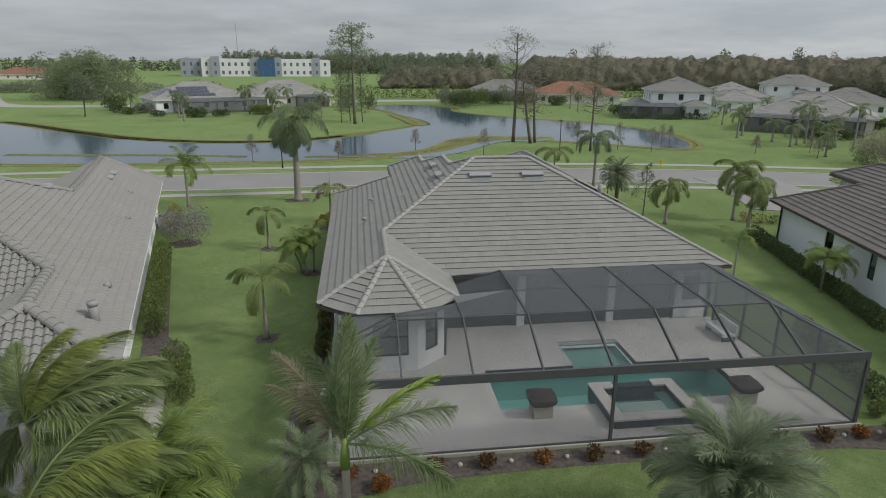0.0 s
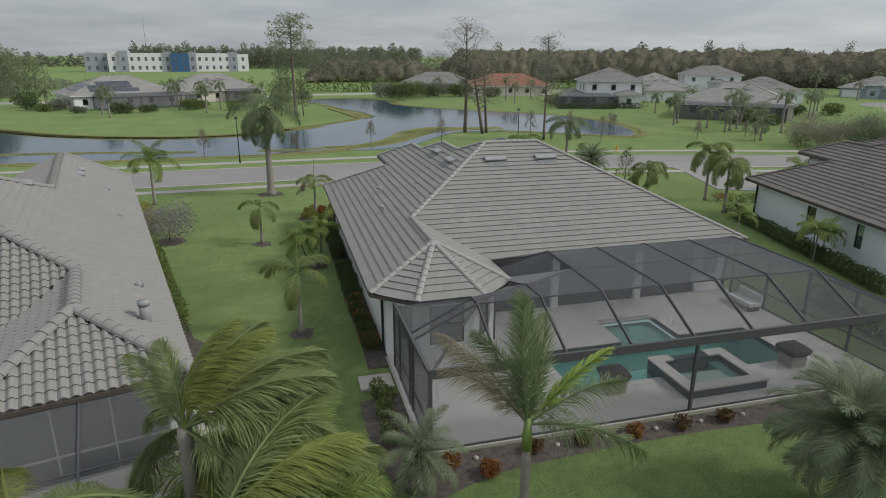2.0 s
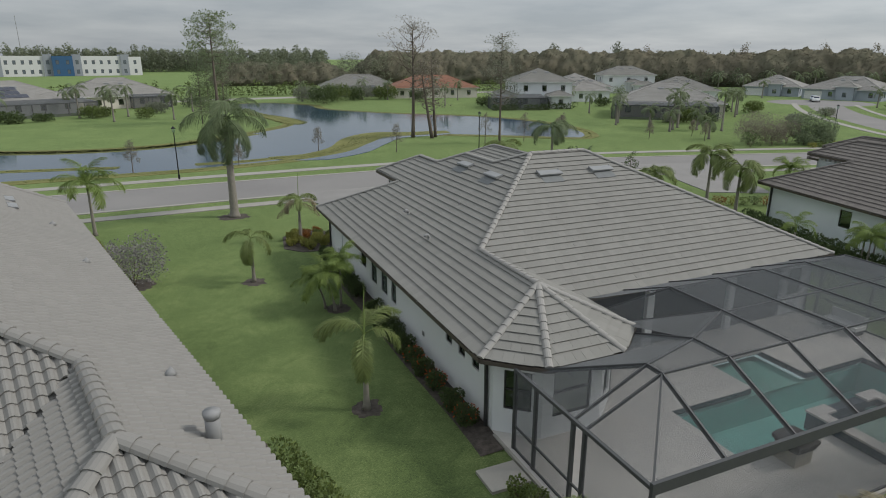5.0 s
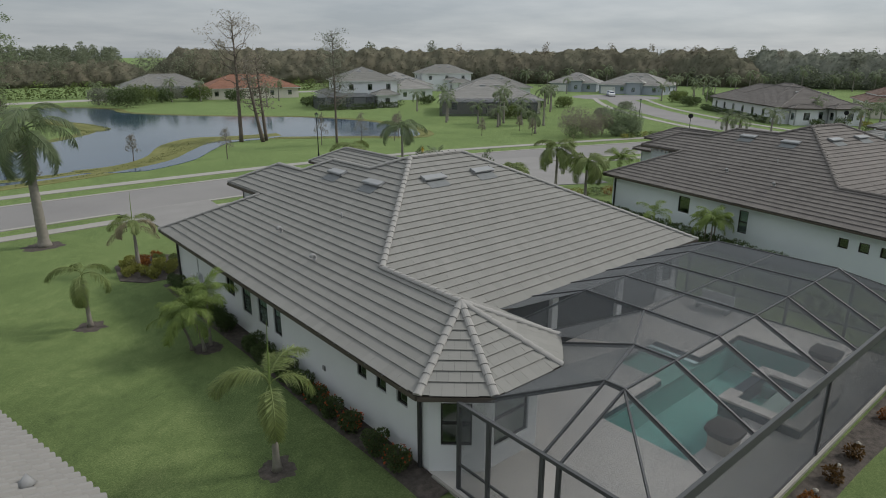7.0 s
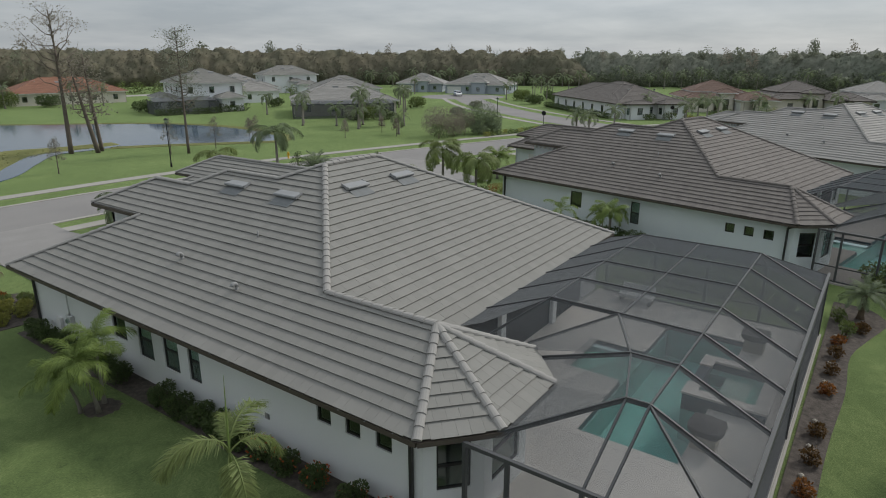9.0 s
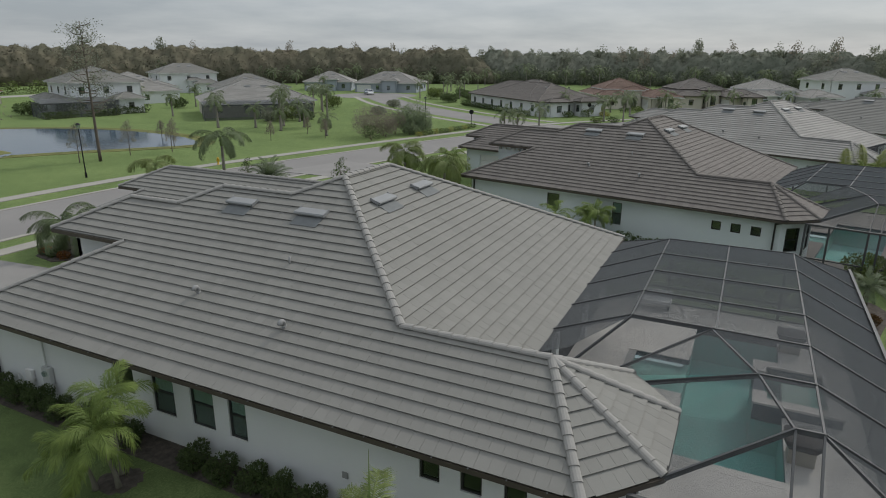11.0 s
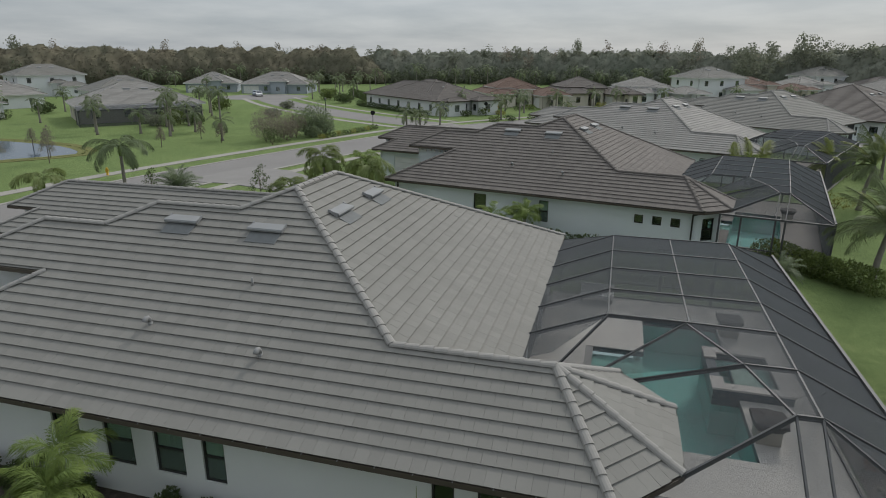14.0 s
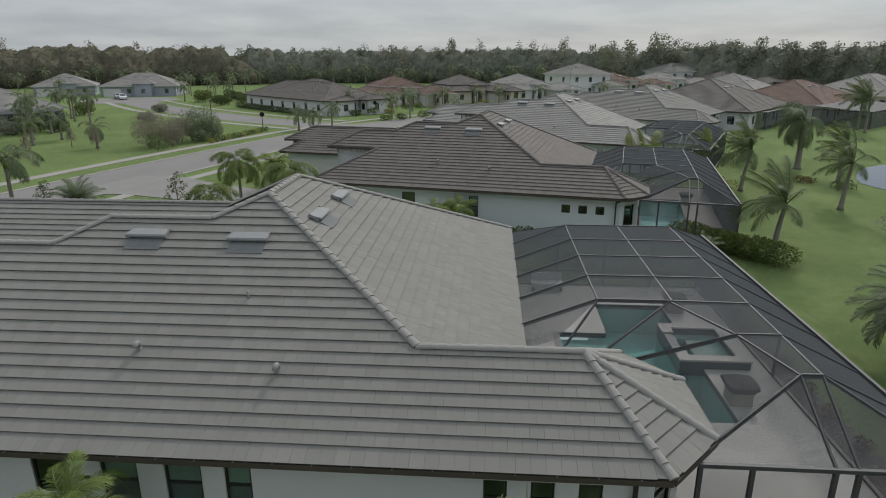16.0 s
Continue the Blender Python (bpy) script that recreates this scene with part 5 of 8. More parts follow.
def neighbour_west():
    """The house beyond the side lawn, with S-shaped barrel tiles, laid out along its east eave."""
    h = thing("house", "stucco house with pale grey barrel tile roof beside the lawn", "house", "houses of the street", Matrix.Translation((-6.75, 20.1, 0)) @ Matrix.Rotation(radians(13.6), 4, "Z"))
    p = 0.5
    Z = lambda b: EAVE + p * b
    # local x runs inwards as -b, local y along the eave
    pt = lambda a, b, z=None: (-b, a, Z(b) if z is None else z)
    tapw, J = pt(3.0, 2.95), pt(7.15, 2.95)
    apS, apN = pt(12.7, 8.5), pt(16.6, 8.5)
    r2, rt = pt(20.9, 4.2), pt(35.0, 4.2)
    se, ne = pt(0.0, 0.0), pt(35.4, 0.0)
    sw = pt(0.0, 5.9, EAVE)
    inn = pt(4.2, 5.9, EAVE)
    msw = pt(4.2, 17.0, EAVE)
    faces = [([se, ne, rt, r2, apN, apS, J, tapw], se, ne), ([se, tapw, sw], sw, se), ([sw, tapw, J, inn], inn, sw), ([inn, J, apS, msw], msw, inn), ([rt, r2, pt(20.9, 8.4, EAVE), pt(35.4, 8.4, EAVE)], pt(35.4, 8.4, EAVE), pt(20.9, 8.4, EAVE)),
             ([apN, r2, pt(20.9, 8.4, EAVE), pt(25.2, 17, EAVE)], pt(25.2, 17.0, EAVE), pt(20.9, 8.4, EAVE))]
    roof, deck = Shape(), Shape()
    cuts = [[[se, pt(7.15, 0, EAVE), J, tapw], [pt(7.15, 0, EAVE), pt(12.7, 0, EAVE), apS, J], [pt(12.7, 0, EAVE), pt(16.6, 0, EAVE), apN, apS], [pt(16.6, 0, EAVE), pt(20.9, 0, EAVE), r2, apN], [pt(20.9, 0, EAVE), ne, rt, r2]]]
    near, poses = (lambda q: q.y < 5.4), []
    for q in cuts[0]:
        poses += barrel_facet(roof, q, se, ne, keep=near)
    for q, a, b in faces[1:]:
        poses += barrel_facet(roof, q, a, b, keep=near if len(poses) < 240 else None)
    for q, a, b in faces:
        deck.add([(x, y, z - 0.02) for x, y, z in q], [tuple(range(len(q)))])
    deck.add([pt(12.7, 8.5), pt(16.6, 8.5), pt(25.2, 17.0, EAVE), pt(4.2, 17.0, EAVE)], [(0, 1, 2, 3)])
    part("roof", roof, M["tile_barrel"], h, "pale grey barrel tile roof", kind="stuff")
    part("roof_deck", deck, M["tile_barrel"], h)
    one = Shape().add(*barrel_tile()).mesh("roof_tile", M["tile_barrel"])
    for q in poses[:300]:
        part("roof_tile", one, None, h).matrix_local = q
    rest = Shape()
    for q in poses[300:]:
        rest.add([tuple(q @ p_) for p_ in barrel_tile()[0]], barrel_tile()[1])
    if rest.v:
        part("roof", rest, M["tile_barrel"], h, "pale grey barrel tile roof", kind="stuff")
    caps = Shape()
    for a, b in ((se, tapw), (sw, tapw), (tapw, J), (J, apS), (apS, apN), (r2, apN), (r2, rt), (ne, rt)):
        ridge_caps(caps, a, b, r=0.22, step=0.38, lift=0.10)
    part("ridge_cap", caps, M["tile_barrel"], h, "round ridge cap tiles", kind="stuff")
    for a_, b_ in (((-0.6, 0.6), (-0.6, 35.0)), ((-5.3, 3.6), (-0.8, 3.6)), ((-5.3, 7.5), (-5.3, 3.4)), ((-17, 7.5), (-5.5, 7.5)), ((-0.8, 35.0), (-8.0, 35.0)), ((-8.0, 34.8), (-8.0, 21.0))):
        w = Shape()
        wall_run(w, a_, b_, 0, 2.86)
        part("wall", w.weld(), M["stucco"], h)
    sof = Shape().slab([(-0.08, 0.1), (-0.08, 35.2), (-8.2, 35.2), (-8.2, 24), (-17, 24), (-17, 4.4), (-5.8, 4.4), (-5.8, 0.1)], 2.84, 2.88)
    # soffit in the same grey, its shade part of the colour
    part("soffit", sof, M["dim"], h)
    gut = Shape()
    for a, b in ((se, ne), (se, sw), (sw, inn), (inn, msw)):
        gut.beam((a[0], a[1], EAVE - 0.06), (b[0], b[1], EAVE - 0.06), 0.12, 0.12)
    part("fascia", gut, M["trim"], h, "white painted fascia")
    part("rear_gutter", Shape().beam((0.06, -0.09, EAVE - 0.05), (-5.96, -0.09, EAVE - 0.05), 0.10, 0.13), M["gutter"], h, "dark bronze gutter")
    pv = part("vent_pipe", Shape().tube([(0, 0, -0.2), (0, 0, 0.75)], 0.17, 14).tube([(0, 0, 0.62), (0, 0, 0.72), (0, 0, 0.80)], [0.17, 0.20, 0.20], 14), M["pvc"], h, "tall grey metal flue pipe", smooth=True)
    pv.matrix_local = Matrix.Translation(pt(3.3, 0.98))
    for a, b in ((7.0, 1.0), (19.0, 1.2), (26.0, 1.6)):
        pv = part("roof_vent", Shape().tube([(0, 0, -0.1), (0, 0, 0.12), (0.14, 0, 0.2)], [0.13, 0.14, 0.15], 10), M["pvc"], h, "small grey hooded roof vent", smooth=True)
        pv.matrix_local = Matrix.Translation(pt(a, b))
    for a, b in ((28.5, 3.0), (30.5, 3.0), (20.0, 5.2)):
        off_ridge_vent(h, *pt(a, b), 90, p)
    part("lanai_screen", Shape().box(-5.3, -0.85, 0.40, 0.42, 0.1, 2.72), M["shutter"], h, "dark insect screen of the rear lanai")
    for z_ in (0.12, 1.0, 2.72):
        part("screen_rail", Shape().beam((-5.3, 0.38, z_), (-0.8, 0.38, z_), 0.05, 0.06), M["pvc"], h)
    for x_ in (-5.3, -3.8, -2.3, -0.82):
        part("screen_post", Shape().box(x_ - 0.025, x_ + 0.025, 0.355, 0.398, 0.1, 2.75), M["pvc"], h)
    # its own screened lanai
    cg = thing("screen_enclosure", "bronze screen enclosure behind the barrel tile house", "screen enclosure", "pool yards", h.matrix_basis.copy())
    for a, b in (((-0.3, 0.05, 2.75), (-0.3, -7, 2.6)), ((-3.0, 0.05, 2.8), (-3.0, -7, 2.6)), ((-5.8, 0.05, 2.8), (-5.8, -7, 2.6)), ((-0.3, -3.4, 2.68), (-5.8, -3.4, 2.68)), ((-0.3, -0.05, 2.8), (-5.8, -0.05, 2.8)), ((-0.3, -7, 2.6), (-5.8, -7, 2.6))):
        part("rafter", Shape().beam(a, b, 0.06, 0.12), M["bronze_grey"], cg)
    for x, y in ((-0.3, -3.4), (-0.3, -7), (-5.8, -7), (-3.0, -7)):
        part("post", Shape().box(x - 0.05, x + 0.05, y - 0.05, y + 0.05, 0.02, 2.6), M["bronze_grey"], cg)
    for q, mt, dp in (([(-0.3, 0.0, 2.80), (-5.8, 0.0, 2.80), (-5.8, -7, 2.63), (-0.3, -7, 2.63)], "thread", 0.0020), ([(-0.3, 0.0, 0.1), (-0.3, -7, 0.1), (-0.3, -7, 2.6), (-0.3, 0, 2.7)], "thread_wall", 0.0022)):
        sp_ = part("screen_panel", Shape().add(q, [(0, 1, 2, 3)]), M["screen_thin"], cg)
        th = Shape()
        screen_threads(th, q, deep=dp)
        part("threads", th, M[mt], sp_, kind="stuff")
    part("slab", Shape().box(-5.8, 0.9, -7.1, 0.55, -0.1, 0.09), M["deck"], cg, "pale concrete patio slab")
    pump = thing("pool_pump", "white pool filter tank with pipes on a pad", "pool pump", "", h.matrix_basis @ Matrix.Translation((0.0, 2.4, 0.09)))
    part("pad", Shape().box(-0.45, 0.95, -1.4, 1.2, -0.14, 0.0), M["concrete"], pump, "pale concrete equipment pad")
    part("tank", Shape().tube([(0, 0, 0), (0, 0, 0.1), (0, 0, 0.75), (0, 0, 0.9), (0, 0, 0.97)], [0.22, 0.24, 0.24, 0.16, 0.05], 14), M["trim"], pump, "white filter tank", smooth=True)
    part("band", Shape().tube([(0, 0, 0.42), (0, 0, 0.5)], 0.255, 14), M["rubber"], pump)
    part("pipe", Shape().tube([(0.2, 0, 0.2), (0.5, 0.1, 0.2), (0.5, 0.6, 0.2), (0.5, 0.6, 0.7)], 0.04, 8).tube([(0.1, 0.2, 0.5), (0.42, 0.35, 0.5), (0.42, 0.9, 0.5)], 0.04, 8), M["trim"], pump, "white plastic pipes")
    ac = thing("air_conditioner", "pale metal air conditioner beside the wall", "air conditioner", "", h.matrix_basis @ Matrix.Translation((0.0, 31.0, 0)))
    part("case", Shape().box(-0.4, 0.5, -0.45, 0.45, 0, 0.95), M["pvc"], ac)
    part("grille", Shape().tube([(0.05, 0, 0.955), (0.05, 0, 0.985)], 0.36, 16), M["rubber"], ac)


neighbour_west()


def far_house(x, y, yaw, w, d, storeys, tile, stucco, label, wing=None, garage=True, lanai=False, solar=False, raised=None, street=False):
    """A hip-roofed house of one or two storeys; its front faces local -y."""
    h = thing("house", label, "house", "houses of the street", Matrix.Translation((x, y, 0)) @ Matrix.Rotation(radians(yaw), 4, "Z"))

    def block(x0, x1, y0, y1, z, main, foot=0.0, door=None, arch=None):
        o = 0.6
        a, b, c, e = (x0 - o, y0 - o, z), (x1 + o, y0 - o, z), (x1 + o, y1 + o, z), (x0 - o, y1 + o, z)
        half = min(x1 - x0, y1 - y0) / 2 + o
        zt = z + half * 0.41
        if x1 - x0 >= y1 - y0:
            r0, r1 = (x0 - o + half, (y0 + y1) / 2, zt), (x1 + o - half, (y0 + y1) / 2, zt)
            fs = [([a, b, r1, r0], a, b), ([b, c, r1], b, c), ([c, e, r0, r1], c, e), ([e, a, r0], e, a)]
            hips = [(a, r0), (b, r1), (c, r1), (e, r0), (r0, r1)]
        else:
            r0, r1 = ((x0 + x1) / 2, y0 - o + half, zt), ((x0 + x1) / 2, y1 + o - half, zt)
            fs = [([a, b, r0], a, b), ([b, c, r1, r0], b, c), ([c, e, r1], c, e), ([e, a, r0, r1], e, a)]
            hips = [(a, r0), (b, r0), (c, r1), (e, r1), (r0, r1)]
        rs, cp = Shape(), Shape()
        for q, p0, p1 in fs:
            tile_facet(rs, q, p0, p1, None, 1.6)
            rs.add([(u, v, t - 0.01) for u, v, t in q], [tuple(range(len(q)))])
        part("roof", rs, tile, h, "hipped tile roof", kind="stuff")
        for p0, p1 in hips:
            ridge_caps(cp, p0, p1, 0.14, 0.7)
        part("ridge_cap", cp, tile, h, kind="stuff")
        part("eave", Shape().slab([a[:2], b[:2], c[:2], e[:2]], z - 0.18, z - 0.02), M["trim"] if tile != M["tile_dark"] else M["gutter"], h, "eave board and soffit")
        rows = [(0.9, 2.2)] + ([(3.9, 5.3)] if z > 4 else [])
        for side, (p0, p1) in enumerate((((x0, y1), (x0, y0)), ((x0, y0), (x1, y0)), ((x1, y0), (x1, y1)), ((x1, y1), (x0, y1)))):
            L = math.dist(p0, p1)
            front = main and p0 == (x0, y0)
            n = max(1, int(L / 4.6))
            holes = []
            if side == door:
                holes.append((L / 2 - 2.45, L / 2 + 2.45, 0.0, 2.3))
            if side == arch:
                holes.append((L / 2 - 0.6, L / 2 + 0.6, 0.1, 2.9))
            for lo, hi in rows if not foot and side not in (door, arch) else ():
                for i in range(n):
                    s = (i + 0.5) * L / n
                    if front and garage and lo < 1 and s < 6.4:
                        continue
                    holes.append((s - 0.55, s + 0.55, lo, hi))
            if front and garage:
                holes.append((0.7, 5.6, 0.0, 2.3))
            wl = Shape()
            mm = wall_run(wl, p0, p1, foot, z - 0.19, [q for q in holes if q[3] < z - 0.3])
            part("wall", wl.weld(), stucco, h)
            for q in holes:
                if q[2] == 0.0:
                    gd = Shape()
                    for k in range(4):
                        gd.box(q[0] + 0.02, q[1] - 0.02, 0.08, 0.13, k * 0.575 + 0.01, k * 0.575 + 0.565, mm)
                    part("garage_door", gd, M["trim"], h, "pale panelled garage door")
                elif q[3] < z - 0.3:
                    window(h, mm, *q, sash=True)

    z = 3.0 if storeys == 1 else 6.1
    block(-w / 2, w / 2, -d / 2, d / 2, z, True)
    if garage:
        block(-w * 0.04, w * 0.20, -d / 2 - 1.6, -d / 2 + 3.0, 3.9, False)
    for sx in (-1.6, 1.6):
        off_ridge_vent(h, sx, -d * 0.16, z + (d * 0.34 + 0.6) * 0.41, 0, 0.41)
        off_ridge_vent(h, -w * 0.5 + 0.6 + 0.36 * d, sx, z + (0.36 * d + 1.2 - 0.6) * 0.41 + 0.02, -90, 0.41)
    for q in wing if isinstance(wing, list) else [wing] if wing else []:
        block(*q, 3.0, False)
    if street:
        # a bedroom wing, an entry tower and a side-entry garage with a small arched lodge
        block(-w / 2, -w / 2 + 5.5, -d / 2 - 4.2, -d / 2 - 0.7, 3.1, False)
        block(-1.6, 1.8, -d / 2 - 3.6, -d / 2 - 0.7, 4.3, False, arch=1)
        block(w / 2 - 6.0, w / 2 + 0.6, -d / 2 - 10.0, -d / 2 - 0.7, 3.0, False, door=0)
        block(w / 2 - 4.4, w / 2 - 1.2, -d / 2 - 13.0, -d / 2 - 10.7, 3.3, False, arch=1)
    if storeys == 1 and raised is not False:
        # the roof steps up over the main rooms
        block(*(raised or (-w * 0.26, w * 0.14, -d * 0.30, d * 0.34)), 4.3, False, 2.9)
    if lanai:
        lx0, lx1, ly0, ly1 = lanai
        for px in (lx0, (lx0 + lx1) / 2, lx1):
            for py in (ly0, ly1):
                part("lanai_post", Shape().box(px - 0.06, px + 0.06, py - 0.06, py + 0.06, 0, 2.7), M["bronze_grey"], h)
        part("lanai_rail", Shape().beam((lx0, ly0, 2.7), (lx1, ly0, 2.7), 0.1, 0.2).beam((lx0, ly0, 2.7), (lx0, ly1, 2.7), 0.1, 0.2).beam((lx1, ly0, 2.7), (lx1, ly1, 2.7), 0.1, 0.2), M["bronze_grey"], h)
        zz = [(lx0, ly0, 2.7), (lx1, ly0, 2.7), (lx1, ly1, 3.3), (lx0, ly1, 3.3)]
        part("lanai_screen", Shape().add(zz, [(0, 1, 2, 3)]), M["screen"], h)
        part("lanai_screen", Shape().add([(lx0, ly0, 0), (lx1, ly0, 0), (lx1, ly0, 2.7), (lx0, ly0, 2.7)], [(0, 1, 2, 3)]), M["screen"], h)
        for xx in (lx0, lx1):
            part("lanai_screen", Shape().add([(xx, ly0, 0), (xx, ly1, 0), (xx, ly1, 2.7), (xx, ly0, 2.7)], [(0, 1, 2, 3)]), M["screen"], h)
    if solar:
        sy = -d / 2 - 0.6
        for i in range(10):
            for k in range(3):
                px, u = -w / 2 + 4.6 + i * 1.08, 1.6 + k * 1.75
                if u > 3.0 and i > 8 or abs(px) > w / 2 - 0.8 - u:
                    continue
                pn = part("solar_panel", Shape().box(-0.5, 0.5, 0, 1.65, 0.08, 0.12), M["solar"], h, "dark blue solar panel")
                pn.matrix_local = Matrix.Translation((px, sy + u, 3.0 + u * 0.41)) @ Matrix.Rotation(math.atan(0.41), 4, "X")
        for i in range(8):
            for k in range(2):
                py, u = -4.3 + i * 1.08, 2.2 + k * 1.75
                pn = part("solar_panel", Shape().box(0, 1.65, -0.5, 0.5, 0.08, 0.12), M["solar"], h, "dark blue solar panel")
                pn.matrix_local = Matrix.Translation((-w / 2 - 0.6 + u, py, 3.0 + u * 0.41)) @ Matrix.Rotation(-math.atan(0.41), 4, "Y")
    return h


TL, TG, TD, TR, TB = M["tile_light"], M["tile"], M["tile_dark"], M["tile_red"], M["tile_rust"]
WH, CR, GR = M["stucco"], M["stucco_cream"], M["stucco_grey"]
far_house(-40.6, 176, 27, 24, 18, 1, TL, WH, "white house with grey tile roof and solar panels across the lake", garage=False, lanai=(-8, 13, -16.5, -9.2), solar=True, raised=False)
far_house(-20, 192, 14, 24, 18, 1, TL, CR, "cream house with beige tile roof across the lake", garage=False, lanai=(2, 10.5, -13, -9.2), raised=False)
far_house(52, 218, -8, 24, 16, 1, TG, CR, "low house with grey tile roof beyond the lake", garage=False, lanai=(-10, 4, -13, -8.2))
far_house(70, 198, -12, 26, 16, 1, TR, CR, "cream house with terracotta tile roof beyond the lake", garage=False)
far_house(80.0, 151, -18, 14, 14, 2, TG, WH, "two-storey white house with grey tile roof", wing=[(0.5, 5.5, -11.5, -7.2), (-10.5, -7.2, -6, 5)], garage=False, lanai=(-14, -1, -14, -7.2))
far_house(104, 165, -18, 11, 16, 1, TL, WH, "one-storey white wing house with pale tile roof", garage=False)
far_house(116, 186, -18, 18, 18, 1, TL, WH, "white house with pale tile roof", garage=False)
far_house(142, 193, -26, 18, 13, 2, TG, WH, "two-storey pale house with grey tile roof near the woods", wing=[(-15, -9.2, -8, 3), (1, 8, -11, -6.7)])
far_house(91.5, 117, -40, 21, 17, 1, TL, CR, "large one-storey house with beige tile roof and screened lanai", garage=False, lanai=(-11, 9, -14, -9.2), raised=False)
far_house(130, 154, -30, 18, 16, 1, TG, WH, "white house with grey tile roof behind the lanai house", garage=False)
far_house(178, 160, -62, 16, 15, 1, TL, GR, "blue-grey garage house with grey tile roof on the court")
far_house(180, 136, -75, 21, 16, 1, TL, GR, "blue-grey house with pale garage door on the court")
far_house(128.6, 69.4, 47.7, 33, 14, 1, TD, WH, "long white house with brown-grey tile roof at the corner", garage=False, wing=[(-19.4, -17.1, -6.4, -1.2), (-18.8, -17.1, 1.4, 5.6)], raised=(-8, 6, -6.2, 3.8))
far_house(152, 53.3, -63, 16, 15, 1, TB, CR, "cream house with rust brown tile roof", garage=False, street=True, raised=(-5.5, 4.5, -5, 5.5))
far_house(161, 36.8, -63, 16, 15, 1, TD, CR, "cream house with dark tile roof and tower entry", garage=False, street=True, raised=(-5.5, 4.5, -5, 5.5))
far_house(169.5, 20.9, -64, 16, 15, 1, TL, WH, "white house with pale tile roof farther along the street", garage=False, street=True, raised=(-5.5, 4.5, -5, 5.5))
far_house(189, 2.5, -60, 15, 13, 2, TG, WH, "two-storey white house far along the street", garage=False, wing=(1, 7.5, -12.5, -7.2))
far_house(197, -9.5, -62, 16, 14, 1, TB, CR, "house with rust tile roof far along the street", garage=False, street=True)
far_house(206, -26, -62, 16, 14, 1, TL, WH, "white house with pale roof far along the street", garage=False, street=True)
far_house(224, -36, -62, 15, 12, 2, TG, WH, "two-storey pale house at the end of the street")
far_house(214, -50, -64, 17, 14, 1, TD, CR, "dark-roofed house at the end of the street", garage=False, street=True)
far_house(106, -10, -38, 22, 21, 1, TD, WH, "house with dark grey tile roof in the row", garage=False, lanai=(-7, 5, -12, -7.7))
far_house(134, -24, -40, 22, 22, 1, TL, WH, "house with light grey tile roof in the row", garage=False, lanai=(-10, 8, -16, -11.2))
far_house(119, -31, -45, 22, 18, 1, TB, CR, "house with rust brown barrel tile roof in the row", garage=False, lanai=(-16, 6, -18, -9.2))
far_house(146, -60, -50, 24, 20, 1, TL, CR, "pale-roofed house at the end of the row", garage=False)


def school():
    h = thing("school_building", "two-storey white, grey and blue school far beyond the lake", "school", "", Matrix.Translation((-74, 512, 0)) @ Matrix.Rotation(radians(7), 4, "Z"))
    blocks = [(-55, -40, 0, 30, 13.0, "schoolgrey"), (-40, -33, -4, 26, 13.5, "schoolwhite"), (-33, -27, -6, 26, 14.5, "schoolgrey"), (-27, -4, -4, 24, 13.0, "schoolwhite"), (-4, 1, -5, 24, 14.0, "schoolgrey"), (1, 13, -7, 24, 13.0, "schoolblue"),
              (13, 18, -5, 24, 14.0, "schoolgrey"), (18, 42, -3, 22, 13.0, "schoolwhite"), (42, 47, -4, 22, 14.0, "schoolgrey"), (47, 55, -3, 22, 12.5, "schoolwhite")]
    for x0, x1, y0, y1, z, mt in blocks:
        s = Shape()
        holes = []
        n = max(1, int((x1 - x0) / 4.5))
        for i in range(n):
            c = (i + 0.5) * (x1 - x0) / n
            holes += [(c - 0.9, c + 0.9, lo, lo + 2.6) for lo in (1.6, 7.6)]
        mm = wall_run(s, (x0, y0), (x1, y0), 0, z, holes, 0.4)
        s.box(x0, x0 + 0.4, y0 + 0.4, y1, 0, z).box(x1 - 0.4, x1, y0 + 0.4, y1, 0, z).box(x0 + 0.4, x1 - 0.4, y1 - 0.4, y1, 0, z)
        s.box(x0 + 0.4, x1 - 0.4, y0 + 0.4, y1 - 0.4, z - 0.8, z - 0.5)
        part("block", s.weld(), M[mt], h)
        for a, b, lo, hi in holes:
            wn_ = part("window", Shape().box(a, b, 0.14, 0.2, lo, lo + 0.12, mm).box(a, b, 0.14, 0.2, hi - 0.12, hi, mm).box(a, a + 0.12, 0.14, 0.2, lo + 0.12, hi - 0.12, mm).box(b - 0.12, b, 0.14, 0.2, lo + 0.12, hi - 0.12, mm), M["bronze"], h)
            part("pane", Shape().box(a + 0.12, b - 0.12, 0.16, 0.17, lo + 0.12, hi - 0.12, mm), M["schoolpane"], wn_)
    mast = solid("radio_mast", Shape().tube([(0, 0, 0), (0, 0, 45)], [0.35, 0.15], 6), M["pvc"], "thin grey radio mast far away", "mast", m=Matrix.Translation((-110, 640, 0)))
    far_house(-190, 430, 10, 50, 18, 1, TR, CR, "long far house with terracotta roof", garage=False)


school()


